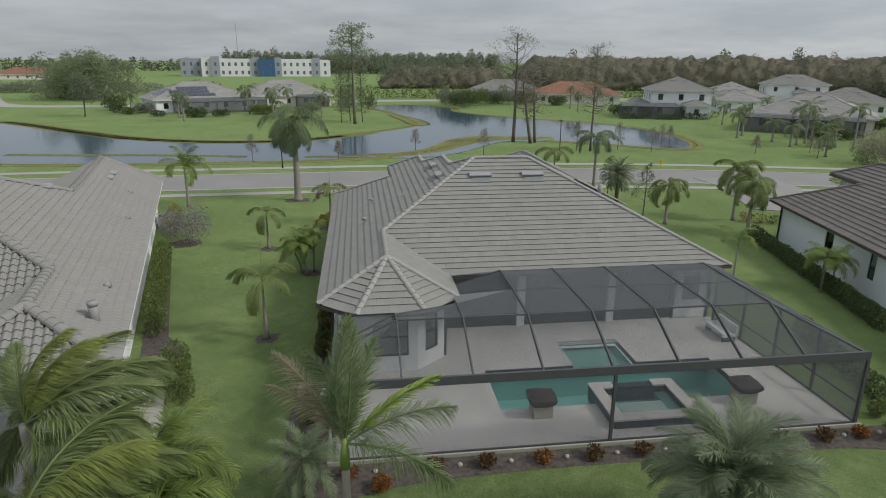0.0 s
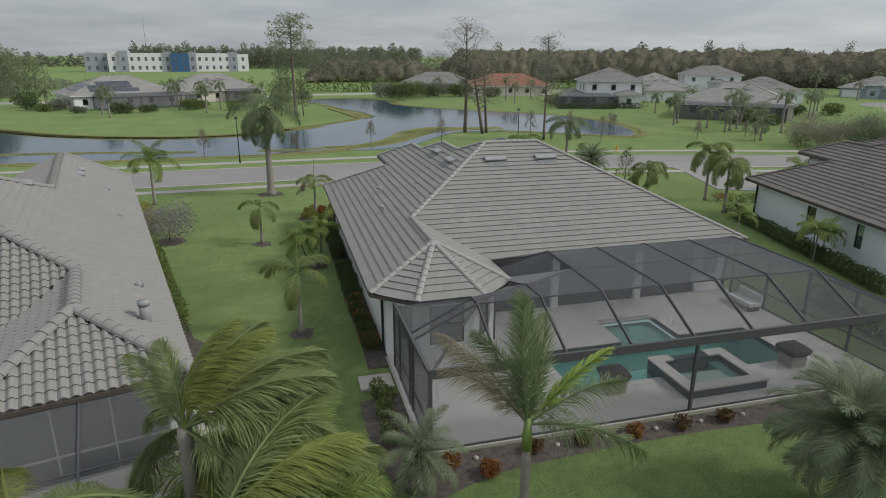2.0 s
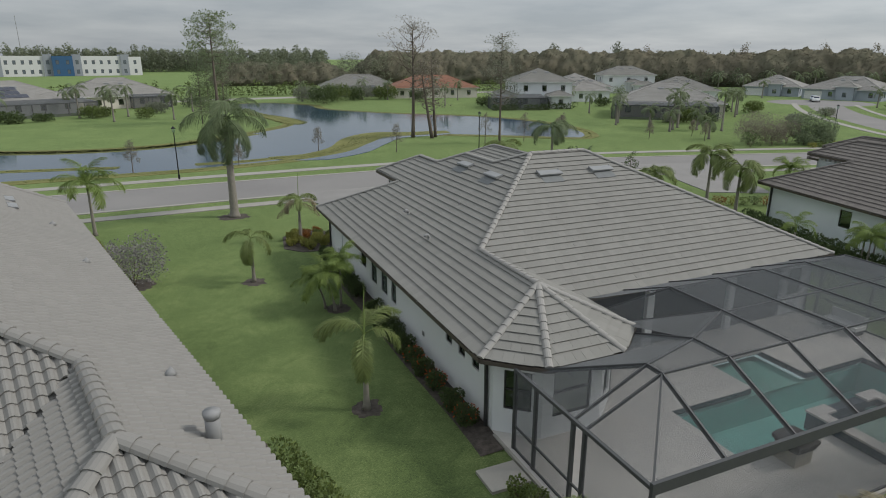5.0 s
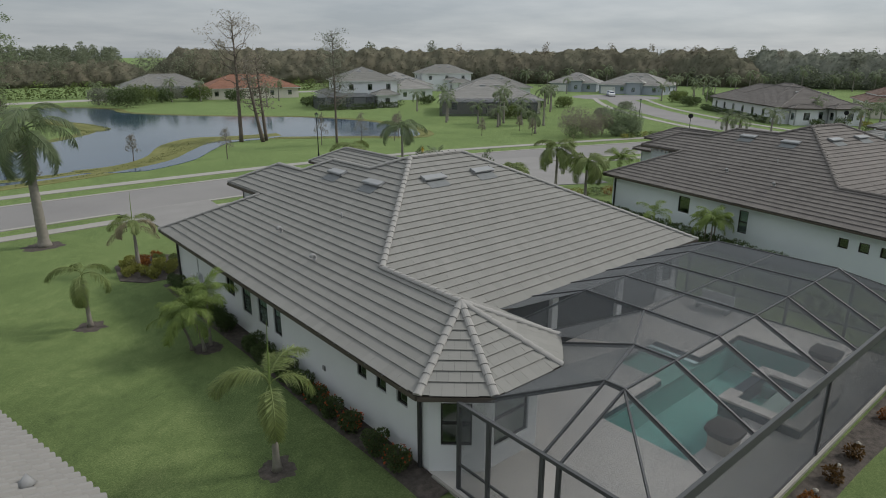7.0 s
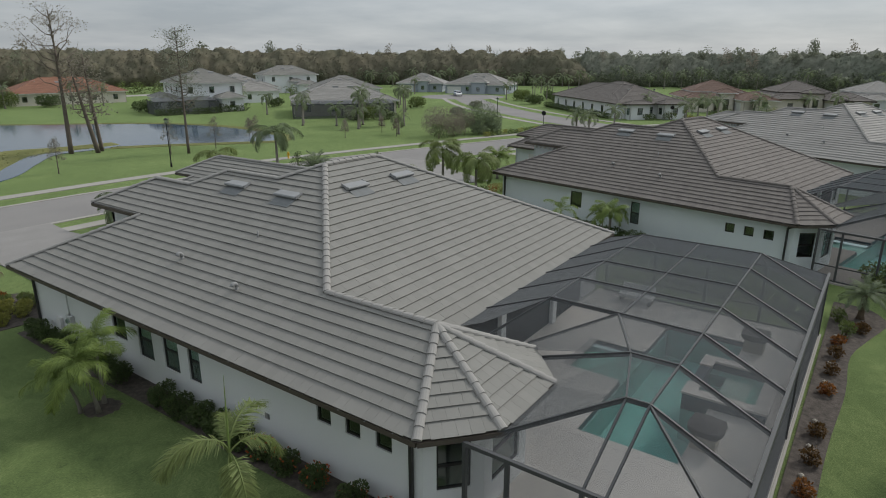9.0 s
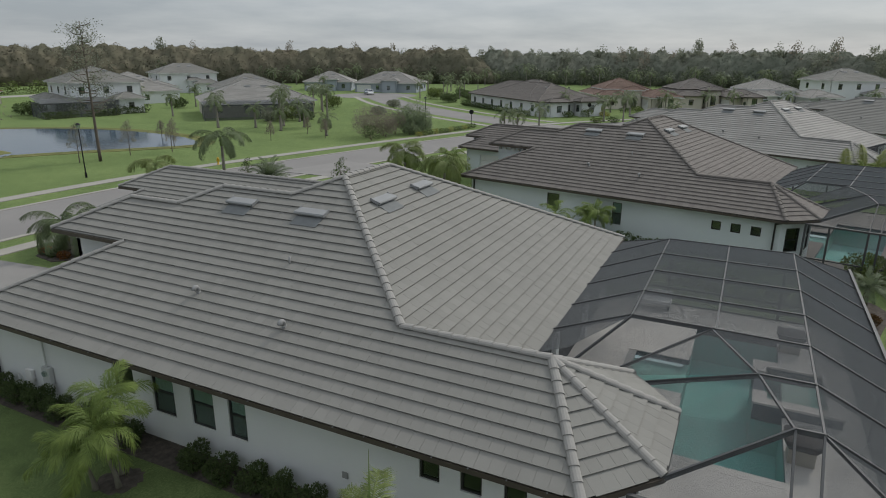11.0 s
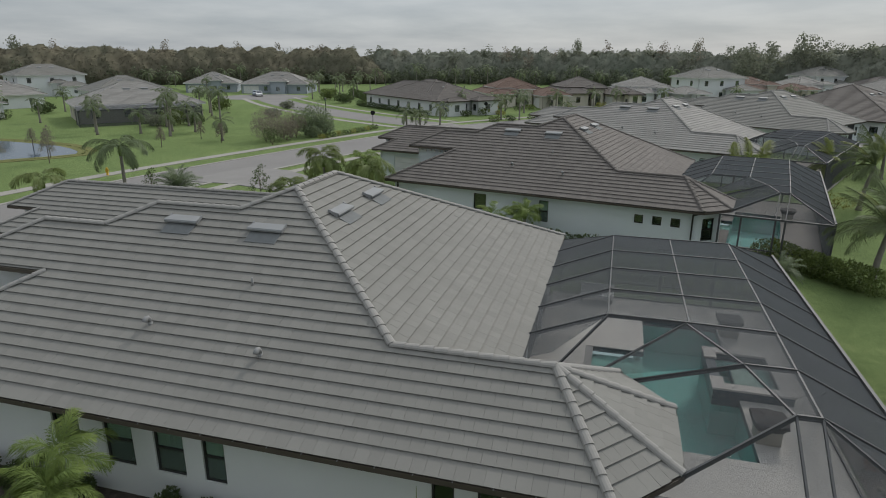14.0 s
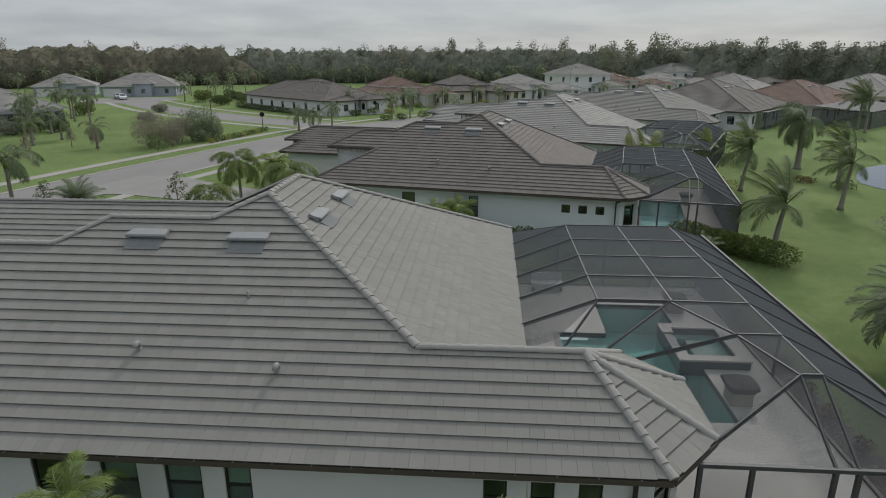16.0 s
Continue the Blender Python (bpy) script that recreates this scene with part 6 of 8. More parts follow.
# ---- palms and trees ----
def frond_mesh(name, material, length, arch, leaves, leaflet, width, droop, spread=55, plume=0.0, lift=0.25, seed=0, bare=0.16, side=0.0, rag=9, bend=1.3):
    """A feather leaf growing along +x and arching down; leaflets on both sides hang by droop. side sweeps the leaflets to one side, as wind does."""
    rnd = random.Random(seed)
    s = Shape()
    pts, n = [], 14
    x = z = 0.0
    ang = lift
    for i in range(n + 1):
        pts.append(Vector((x, side * 0.25 * length * (i / n) ** 2, z)))
        ang_i = ang - arch * (i / n) ** bend
        x += math.cos(ang_i) * length / n
        z += math.sin(ang_i) * length / n
    s.tube(pts, [0.030 * length / 2.5 * (1 - 0.85 * i / n) + 0.003 for i in range(n + 1)], 4, cap=False)
    for k in range(leaves):
        f = bare + (1 - bare) * (k + 0.5) / leaves
        i = min(int(f * n), n - 1)
        p = pts[i].lerp(pts[i + 1], f * n - i)
        d = (pts[i + 1] - pts[i]).normalized()
        across = Vector((0, 1, 0))
        up = d.cross(across).normalized() * -1
        if up.z < 0:
            up = -up
        size = leaflet * (0.55 + 0.9 * math.sin(math.pi * min(1, f * 0.93 + 0.07)) ** 0.8) * (1 if f < 0.85 else 1 - (f - 0.85) * 3.0) * rnd.uniform(0.85, 1.1)
        for sgn in (-1, 1):
            sp = radians(spread + rnd.uniform(-rag, rag)) * (1 - 0.45 * f)
            w = d * math.cos(sp) + across * sgn * math.sin(sp) + up * rnd.uniform(-plume, plume + 0.05)
            w = (w + across * side * 0.8).normalized()
            hang = Vector((0, 0, -droop * rnd.uniform(0.7, 1.3)))
            a = p
            b = p + w * size * 0.5 + hang * size * 0.18
            c = p + w * size * 0.92 + hang * size * 0.62
            wd = d.cross(w).normalized().cross(w).normalized() * width
            wd = wd if wd.length > 0 else d * width
            s.add([tuple(a - wd * 0.3), tuple(a + wd * 0.3), tuple(b + wd * 0.5), tuple(b - wd * 0.5), tuple(c)], [(0, 1, 2, 3), (3, 2, 4)])
    return s.mesh(name, material)


FR = {}
FR["royal"] = [frond_mesh("frond", M["royal"], 3.9, 1.7 + 0.4 * i, 110, 0.66, 0.034, 1.3, 62, 0.30, 0.6, i) for i in range(3)]
FR["foxtail"] = [frond_mesh("frond", M["foxtail"], 1.9, 2.5 + 0.35 * i, 120, 0.34, 0.022, 0.9, 66, 0.5, 1.05, 10 + i, bare=0.2, bend=0.85) for i in range(3)]
FR["coconut"] = [frond_mesh("frond", M["coconut"], 3.9, 1.25 + 0.3 * i, 230, 0.86, 0.024, 0.85, 56, 0.12, 0.45, 20 + i, side=0.5, rag=22) for i in range(3)]
FR["coconut_yellow"] = [frond_mesh("frond", M["coconut_yellow"], 3.6, 1.1, 230, 0.80, 0.024, 0.8, 52, 0.10, 0.40, 24, side=-0.45, rag=18)]
FR["date"] = [frond_mesh("frond", M["date"], 1.9, 1.0 + 0.25 * i, 96, 0.34, 0.014, 0.15, 52, 0.35, 0.4, 30 + i, rag=14) for i in range(3)]
FR["fore"] = [frond_mesh("frond", M["ragged"], 2.7, 1.0 + 0.35 * i, 210, 0.48, 0.015, 0.75, 52, 0.7, 0.5, 40 + i, side=0.35, bare=0.08, rag=26) for i in range(3)]
FR["fore_lime"] = [frond_mesh("frond", M["lime"], 2.5, 0.6, 130, 0.34, 0.026, 0.4, 30, 0.3, 0.4, 46, side=0.1)]
FR["fore_dry"] = [frond_mesh("frond", M["dry"], 2.5, 0.9, 120, 0.36, 0.014, 0.8, 50, 0.9, 0.4, 44, side=-0.2)]
FR["foxtail_dry"] = [frond_mesh("frond", M["dry"], 1.7, 2.8, 90, 0.30, 0.034, 0.7, 60, 0.4, 0.9, 49, bare=0.2)]
FR["windy"] = [frond_mesh("frond", M["windy"], 3.4, 0.65 + 0.35 * i, 120, 0.60, 0.018, 0.8, 44, 0.25, 0.5, 70 + i, side=0.45 * (i - 1), rag=26) for i in range(3)]
FR["windy_yellow"] = [frond_mesh("frond", M["coconut_yellow"], 3.0, 1.0, 100, 0.55, 0.036, 0.5, 46, 0.15, 0.4, 75, side=0.2)]
FR["areca"] = [frond_mesh("frond", M["areca"], 1.7, 1.6 + 0.35 * i, 58, 0.40, 0.022, 0.8, 52, 0.25, 0.85, 50 + i, rag=14) for i in range(3)]
FR["simple"] = [frond_mesh("frond", M["lawnpalm"], 2.7, 1.45 + 0.4 * i, 40, 0.52, 0.045, 0.8, 58, 0.25, 0.7, 60 + i) for i in range(3)]


def palm(kind, x, y, h, fronds, label, scale=1.0, seed=0, lean=(0, 0), shaft=0.0, r0=0.12, r1=0.08, wind=None, group="palms", high=62, low=-28, extra=(), trunk="trunk", name="palm_tree", spear=False):
    """A palm: ringed trunk, crownshaft and single fronds as parts. wind (azimuth, amount) draws the fronds to one side."""
    rnd = random.Random(seed * 7 + 3)
    t = thing(name, label, "palm tree", group, Matrix.Translation((x, y, 0)))
    path, rad, n = [], [], max(6, int(h * 4))
    for i in range(n + 1):
        f = i / n
        path.append((lean[0] * f ** 1.6, lean[1] * f ** 1.6, h * f))
        rad.append((r1 + (r0 - r1) * (1 - f) ** 1.3) * (1.05 if i % 2 else 0.97) * (1 + 0.45 * max(0, 0.06 - f) / 0.06))
    part("trunk", Shape().tube(path, rad, 10), M[trunk], t, smooth=True)
    top = Vector(path[-1])
    if shaft:
        part("crownshaft", Shape().tube([tuple(top - Vector((0, 0, 0.05))), tuple(top + Vector((0, 0, shaft * 0.5))), tuple(top + Vector((0, 0, shaft)))], [r1 * 1.25, r1 * 1.15, r1 * 0.5], 10), M["shaft"], t, "smooth green crownshaft", smooth=True)
        top = top + Vector((0, 0, shaft * 0.9))
    for i in range(fronds):
        f = (i + 0.5) / fronds
        az_ = i * 137.5 + rnd.uniform(-14, 14)
        elev = high - (high - low) * f ** 0.8 + rnd.uniform(-7, 7)
        if wind:
            dlt = (wind[0] - az_ + 180) % 360 - 180
            az_ += dlt * wind[1] * rnd.uniform(0.7, 1.1)
        kinds = FR[kind]
        me = kinds[rnd.randrange(len(kinds))]
        if i < len(extra) and extra[i]:
            me = FR[extra[i]][0]
        ob = new("frond", me)
        ob.parent = t
        k = scale * rnd.uniform(0.88, 1.1)
        ob.matrix_local = Matrix.Translation(top) @ Matrix.Rotation(radians(az_), 4, "Z") @ Matrix.Rotation(radians(-elev + 25), 4, "Y") @ Matrix.Rotation(radians(rnd.uniform(-25, 25)), 4, "X") @ Matrix.Scale(k, 4)
    if spear:
        part("spear_leaf", Shape().tube([tuple(top), tuple(top + Vector((0.03, 0, 0.9 * scale))), tuple(top + Vector((0.08, 0.02, 1.7 * scale)))], [0.03, 0.02, 0.004], 6), M["shaft"], t, "unopened spear leaf")
    return t


def set_fronds(t, top, rows):
    """Places single fronds by hand: kind, azimuth, elevation, twist, scale."""
    for kind, az_, elev, twist, k in rows:
        ob = new("frond", FR[kind][0])
        ob.parent = t
        ob.matrix_local = Matrix.Translation(top) @ Matrix.Rotation(radians(az_), 4, "Z") @ Matrix.Rotation(radians(-elev), 4, "Y") @ Matrix.Rotation(radians(twist), 4, "X") @ Matrix.Scale(k, 4)


def mulch_ring(x, y, r, seed=0):
    rnd = random.Random(seed)
    n = 40
    pts = []
    for i in range(n):
        a = 2 * math.pi * i / n
        q = 0.78 * r * (1 + 0.35 * noise.noise(Vector((math.cos(a) * 1.6 + x, math.sin(a) * 1.6 + y, seed)))) * rnd.uniform(0.86, 1.12)
        pts.append((x + q * math.cos(a), y + q * math.sin(a)))
    s = Shape()
    s.v = [(x, y, 0.05)] + [(px, py, 0.004) for px, py in pts]
    s.f = [(0, 1 + i, 1 + (i + 1) % n) for i in range(n)]
    return solid("mulch_bed", s, M["mulch"], "ring of dark mulch round a palm trunk", "mulch", "mulch rings", kind="structure")


def leaf_cloud(shape, centre, size, count, leaf, rnd, shell=0.55, squash=None):
    """Scatters small bent leaves through an ellipsoid."""
    cx, cy, cz = centre
    for _ in range(count):
        v = Vector((rnd.gauss(0, 1), rnd.gauss(0, 1), rnd.gauss(0, 1))).normalized()
        r = (shell + (1 - shell) * rnd.random()) ** 0.7
        p = Vector((cx + v.x * r * size[0], cy + v.y * r * size[1], cz + v.z * r * size[2]))
        d = (v + Vector((rnd.uniform(-1, 1), rnd.uniform(-1, 1), rnd.uniform(-0.6, 0.9)))).normalized()
        e = d.cross(Vector((rnd.uniform(-1, 1), rnd.uniform(-1, 1), rnd.uniform(-1, 1)))).normalized()
        l = leaf * rnd.uniform(0.6, 1.3)
        shape.add([tuple(p - e * l * 0.28), tuple(p + d * l * 0.5 - e * l * 0.30), tuple(p + d * l), tuple(p + d * l * 0.5 + e * l * 0.30)], [(0, 1, 2, 3)])


def bush(x, y, rx, ry, h, material, label, category="shrub", group="", leaf=0.10, count=420, seed=0, name="shrub", z=0.0, m=None):
    rnd = random.Random(seed + 91)
    t = thing(name, label, category, group, (m or Matrix()) @ Matrix.Translation((x, y, z)))
    c = Shape()
    lumps = max(3, int(rx * ry * 5))
    per = max(40, count // (lumps + 1))
    leaf_cloud(c, (0, 0, h * 0.5), (rx * 0.85, ry * 0.85, h * 0.48), per * 2, leaf, rnd, 0.4)
    for i in range(lumps):
        a = 2 * math.pi * i / lumps + rnd.uniform(-0.4, 0.4)
        leaf_cloud(c, (math.cos(a) * rx * 0.55, math.sin(a) * ry * 0.55, h * rnd.uniform(0.35, 0.72)), (rx * 0.45, ry * 0.45, h * 0.32), per, leaf, rnd, 0.5)
    part("foliage", c, material, t)
    st = Shape()
    for i in range(4):
        a = i * 1.7
        st.tube([(0, 0, 0), (math.cos(a) * rx * 0.3, math.sin(a) * ry * 0.3, h * 0.55)], [0.025, 0.01], 5)
    part("stem", st, M["trunk_dark"], t, kind="stuff")
    return t


def hedge(name, pts, width, h, material, label, leaf=0.12, density=760, seed=0, m=None):
    rnd = random.Random(seed)
    t = thing(name, label, "hedge", "hedges", m)
    c, k = Shape(), Shape()
    for a, b in zip(pts, pts[1:]):
        L = math.dist(a, b)
        n = max(1, int(L / 0.6))
        for i in range(n):
            f = (i + 0.5) / n
            x, y = a[0] + (b[0] - a[0]) * f, a[1] + (b[1] - a[1]) * f
            hh = h * rnd.uniform(0.9, 1.1)
            leaf_cloud(c, (x, y, hh * 0.52), (width * 0.55 + 0.05, 0.45 if abs(b[1] - a[1]) > abs(b[0] - a[0]) else width * 0.5, hh * 0.5), int(density * 0.6), leaf, rnd, 0.6)
            k.tube([(x, y, 0), (x + rnd.uniform(-0.1, 0.1), y, hh * 0.5)], [0.03, 0.012], 5)
    part("foliage", c, material, t)
    part("stem", k, M["trunk_dark"], t, kind="stuff")
    return t


def pine_tree(x, y, h, seed, label, crown_from=0.55, spread=3.2, material="pine", leaves=900, lean=0.0, r=0.28, clumps=26, leaf=0.32, bare=0):
    rnd = random.Random(seed)
    t = thing("tall_tree", label, "tree", "tall trees", Matrix.Translation((x, y, 0)))
    trunk = Shape()
    bend = rnd.uniform(-0.4, 0.4)
    at = lambda f: Vector((lean * f * h + bend * math.sin(f * 3) * 0.6, bend * 0.5 * math.sin(f * 4), h * f))
    trunk.tube([tuple(at(i / 12)) for i in range(13)], [r * (1 - 0.82 * i / 12) for i in range(13)], 8)
    part("trunk", trunk, M["bark"], t, smooth=True)
    crown = Shape()
    for i in range(clumps):
        f = crown_from + (1 - crown_from) * (i + 0.5) / clumps
        p = at(f * 0.98)
        a = i * 2.4 + rnd.uniform(-0.5, 0.5)
        reach = spread * (1.0 - 0.62 * ((f - crown_from) / (1 - crown_from)) ** 1.5) * rnd.uniform(0.55, 1.15)
        q = p + Vector((math.cos(a) * reach, math.sin(a) * reach, reach * (rnd.uniform(0.25, 1.1) if bare else rnd.uniform(0.1, 0.5))))
        mid = p.lerp(q, 0.55) + Vector((0, 0, -0.12 * reach))
        kink = p.lerp(mid, 0.5) + Vector((rnd.uniform(-0.16, 0.16), rnd.uniform(-0.16, 0.16), rnd.uniform(-0.14, 0.10))) * reach * 0.6
        bow = mid.lerp(q, 0.55) + Vector((rnd.uniform(-0.12, 0.12), rnd.uniform(-0.12, 0.12), rnd.uniform(-0.12, 0.12))) * reach * 0.6
        part("limb", Shape().tube([tuple(p), tuple(kink), tuple(mid), tuple(bow), tuple(q)], [0.07 * r / 0.28, 0.055, 0.045, 0.028, 0.012], 5), M["bark"], t)
        if i >= bare:
            leaf_cloud(crown, tuple(q), (0.9 + 0.16 * spread, 0.9 + 0.16 * spread, 0.55), leaves // clumps, leaf, rnd, 0.2)
            leaf_cloud(crown, tuple(mid), (0.6, 0.6, 0.35), leaves // clumps // 3, leaf, rnd, 0.2)
    if crown.v:
        part("crown", crown, M[material], t)
    return t


def young_tree(x, y, h, seed, label="thin young cypress with sparse brown foliage", material="forest_brown"):
    rnd = random.Random(seed)
    t = thing("young_tree", label, "tree", "young trees", Matrix.Translation((x, y, 0)))
    part("trunk", Shape().tube([(0, 0, 0), (0.05, 0, h * 0.5), (0, 0.03, h)], [0.06, 0.04, 0.012], 6), M["bark"], t)
    c = Shape()
    for i in range(14):
        f = 0.3 + 0.7 * i / 14
        a = i * 2.4
        reach = h * 0.24 * (1.15 - f)
        q = (math.cos(a) * reach, math.sin(a) * reach, h * f + reach * 0.6)
        part("limb", Shape().tube([(0, 0, h * f), q], [0.02, 0.006], 4), M["bark"], t)
        leaf_cloud(c, q, (0.30, 0.30, 0.28), 60, 0.12, rnd, 0.1)
    part("crown", c, M[material], t)
    return t


def tree_template(rnd, h, w, count, leaf):
    """One far tree at the origin: leaf clumps lying over overlapping lumps of crown."""
    quads = []
    lumps = 18
    for k in range(lumps):
        f = (k + rnd.uniform(0.2, 0.8)) / lumps
        a, z = k * 2.4 + rnd.uniform(-0.5, 0.5), 0.07 + 0.79 * f
        off = w * (0.60 * math.sin(math.pi * min(1.0, 0.30 + f * 0.66)) + 0.04) * rnd.uniform(0.75, 1.15)
        r = w * rnd.uniform(0.30, 0.50)
        c, size = Vector((math.cos(a) * off, math.sin(a) * off, z * h)), Vector((r, r, min(r * 0.95, h * 0.15)))
        for _ in range(count // lumps):
            v = Vector((rnd.gauss(0, 1), rnd.gauss(0, 1), rnd.gauss(0.2, 1))).normalized()
            p = c + Vector((v.x * size.x, v.y * size.y, v.z * size.z)) * rnd.uniform(0.50, 1.02)
            n = (v + Vector((rnd.uniform(-1, 1), rnd.uniform(-1, 1), rnd.uniform(-0.6, 1.2))) * 0.85).normalized()
            e = n.cross(Vector((rnd.uniform(-1, 1), rnd.uniform(-1, 1), rnd.uniform(-1, 1)))).normalized()
            g_, l = n.cross(e), leaf * rnd.uniform(0.5, 1.25)
            quads += [p - e * l * 0.5, p + g_ * l * 0.40, p + e * l * 0.5, p - g_ * l * 0.40]
    return np.array([tuple(q) for q in quads]), [(4 * i, 4 * i + 1, 4 * i + 2, 4 * i + 3) for i in range(len(quads) // 4)]


def woods(name, spots, material, label, seed, leaf=0.66, count=1260, hmin=11.5, hmax=16.5, wide=6.6, tall=0.10):
    """Far woodland: the crowns and trunks of many trees in one mesh."""
    rnd = random.Random(seed)
    kinds = [tree_template(rnd, 1.0 * hmax, wide, count, leaf) for _ in range(7)]
    verts, faces, trunks = [], [], Shape()
    total = 0
    for x, y in spots:
        h = rnd.uniform(hmin, hmax) * (1.2 if rnd.random() < tall else 1.0)
        (t, f), a, w = kinds[rnd.randrange(7)], rnd.uniform(0, 6.28), rnd.uniform(0.75, 1.25)
        c, s_ = math.cos(a) * w, math.sin(a) * w
        verts.append(np.stack((t[:, 0] * c - t[:, 1] * s_ + x, t[:, 0] * s_ + t[:, 1] * c + y, t[:, 2] * h / hmax), 1))
        faces += [tuple(i + total for i in q) for q in f]
        total += len(t)
        trunks.tube([(x, y, 0), (x + rnd.uniform(-0.5, 0.5), y, h * 0.75)], [0.11, 0.05], 4, cap=False)
    faces += [tuple(i + total for i in q) for q in trunks.f]
    me = bpy.data.meshes.new(name)
    me.from_pydata(np.concatenate(verts).tolist() + trunks.v, [], faces)
    me.materials.append(M[material])
    return tagged(new(name, me), label, "woodland", kind="stuff")


def canopy(a0, a1, r0, h, material, label, seed, c=(20, 60), tufts=26000, leaf=0.8):
    """A closed edge of woodland: one lumpy face of crowns from the ground up and over the top, ruffled with leaf clumps."""
    rnd = random.Random(seed)
    n = int(radians(a1 - a0) * r0 / 0.9)
    prof = [(0.0, 0.0), (-0.6, 0.8), (-0.9, 1.8), (-0.8, 2.8), (-0.2, 3.8), (0.3, 4.8), (1.0, 5.7), (1.7, 6.6), (2.5, 7.4), (3.4, 8.2), (4.4, 8.9), (5.6, 9.6), (7.0, 10.2), (8.4, 10.7), (10, 11.1), (11.6, 11.4), (13.2, 11.6), (15, 11.6), (17, 11.2), (20, 10)]
    m, v = len(prof), []
    for i in range(n + 1):
        b = radians(a0 + (a1 - a0) * i / n)
        u = Vector((math.sin(b), math.cos(b), 0))
        tall = h / 11.6 * (1.0 + 0.13 * noise.noise((i * 0.035, seed, 0)) + 0.10 * noise.noise((i * 0.11, seed, 5))) * min(1.0, (i + 0.2) / 16, (n - i + 0.2) / 16) ** 0.5
        for j, (d, z) in enumerate(prof):
            p = Vector((c[0], c[1], z * tall)) + u * (r0 + d + 5.0 * noise.noise((i * 0.02, seed, 9)))
            out = (Vector((0, 0, 1)) * min(1.0, z / 10) - u * max(0.0, 1.1 - z / 10)).normalized()
            k = min(1.0, z / 2.5)
            q = p * 0.21
            big = 1.0 - min(1.0, noise.voronoi((q.x, q.y, q.z * 0.8))[0][0]) ** 1.5
            q = p * 0.55
            small = 1.0 - min(1.0, noise.voronoi((q.x, q.y, q.z))[0][0]) ** 1.5
            p += out * k * (3.6 * big + 1.4 * small + 0.5 * noise.noise(p * 0.9) - 2.4)
            v.append(p)
    f = [(i * m + j, (i + 1) * m + j, (i + 1) * m + j + 1, i * m + j + 1) for i in range(n) for j in range(m - 1)]
    quads = []
    for _ in range(tufts):
        i, j = rnd.randrange(n), rnd.randrange(1, m - 2)
        p, e0, e1 = v[i * m + j], v[(i + 1) * m + j], v[i * m + j + 1]
        g = (e0 - p).cross(e1 - p).normalized()
        o = p + (e0 - p) * rnd.random() + (e1 - p) * rnd.random() + g * rnd.uniform(-0.1, 0.25)
        g = (g + Vector((rnd.uniform(-1, 1), rnd.uniform(-1, 1), rnd.uniform(-0.3, 1))) * 0.30).normalized()
        e = g.cross(Vector((rnd.uniform(-1, 1), rnd.uniform(-1, 1), rnd.uniform(-1, 1)))).normalized()
        s_, l = g.cross(e), leaf * rnd.uniform(0.45, 1.2)
        quads += [o - e * l * 0.5, o + s_ * l * 0.35, o + e * l * 0.5, o - s_ * l * 0.35]
    f += [(len(v) + 4 * i, len(v) + 4 * i + 1, len(v) + 4 * i + 2, len(v) + 4 * i + 3) for i in range(tufts)]
    me = bpy.data.meshes.new("woodland")
    me.from_pydata([tuple(p) for p in v + quads], [], f)
    me.materials.append(M[material])
    me.polygons.foreach_set("use_smooth", [True] * len(me.polygons))
    return tagged(new("woodland", me), label, "woodland", kind="stuff")


# woodland rings
rnd = random.Random(5)
def arc_spots(c, r0, r1, a0, a1, step, jitter=3.0):
    out = []
    r = r0
    while r < r1:
        n = int(radians(abs(a1 - a0)) * r / step)
        for i in range(n):
            b = radians(a0 + (a1 - a0) * (i + rnd.random()) / n)
            out.append((c[0] + math.sin(b) * (r + rnd.uniform(-jitter, jitter)), c[1] + math.cos(b) * (r + rnd.uniform(-jitter, jitter))))
        r += 7.5
    return out


C0 = (20, 60)
canopy(12, 74, 242, 13.6, "canopy", "brown-tinged cypress woodland behind the houses", 11)
canopy(109, 141, 226, 12.6, "canopy_green", "tall grey-green woodland beyond the far end of the row", 14, tufts=14000)
canopy(70, 111, 250, 12.4, "canopy_green", "dense grey-green subtropical woodland behind the houses", 12)
canopy(-2, 13, 238, 8.6, "canopy", "low mixed woodland beyond the lake", 13, tufts=7000)
ring = arc_spots(C0, 256, 270, 18, 110, 7.0, 4.0)
brown = [p for p in ring if rnd.random() < (0.6 if math.degrees(math.atan2(p[0] - C0[0], p[1] - C0[1])) < 72 else 0.15)]
skip = set(brown)
woods("woodland", [p for p in ring if p not in skip], "forest", "tall grey-green pines standing over the woodland", 21, leaf=0.75, count=620, hmin=14.5, hmax=17.5, wide=4.6)
woods("woodland", brown, "forest_brown", "tall half-bare brownish trees standing over the woodland", 22, leaf=0.7, count=520, hmin=14.0, hmax=17.0, wide=4.4)
woods("woodland", arc_spots(C0, 230, 245, 108, 140, 5.0, 4.0), "forest", "tall green pines at the far end of the row", 24, leaf=0.8, count=760, hmin=14.5, hmax=18.5, wide=4.8)
woods("woodland", arc_spots(C0, 242, 262, -2, 20, 8.0), "pine", "dark green pine and palm woodland beyond the lake", 23, leaf=0.55, count=600, hmin=11, hmax=16)
woods("woodland", arc_spots(C0, 560, 600, -14, 12, 7.0), "pine", "pine wood behind the school", 14, leaf=1.5, count=300, hmin=17, hmax=22, wide=6)
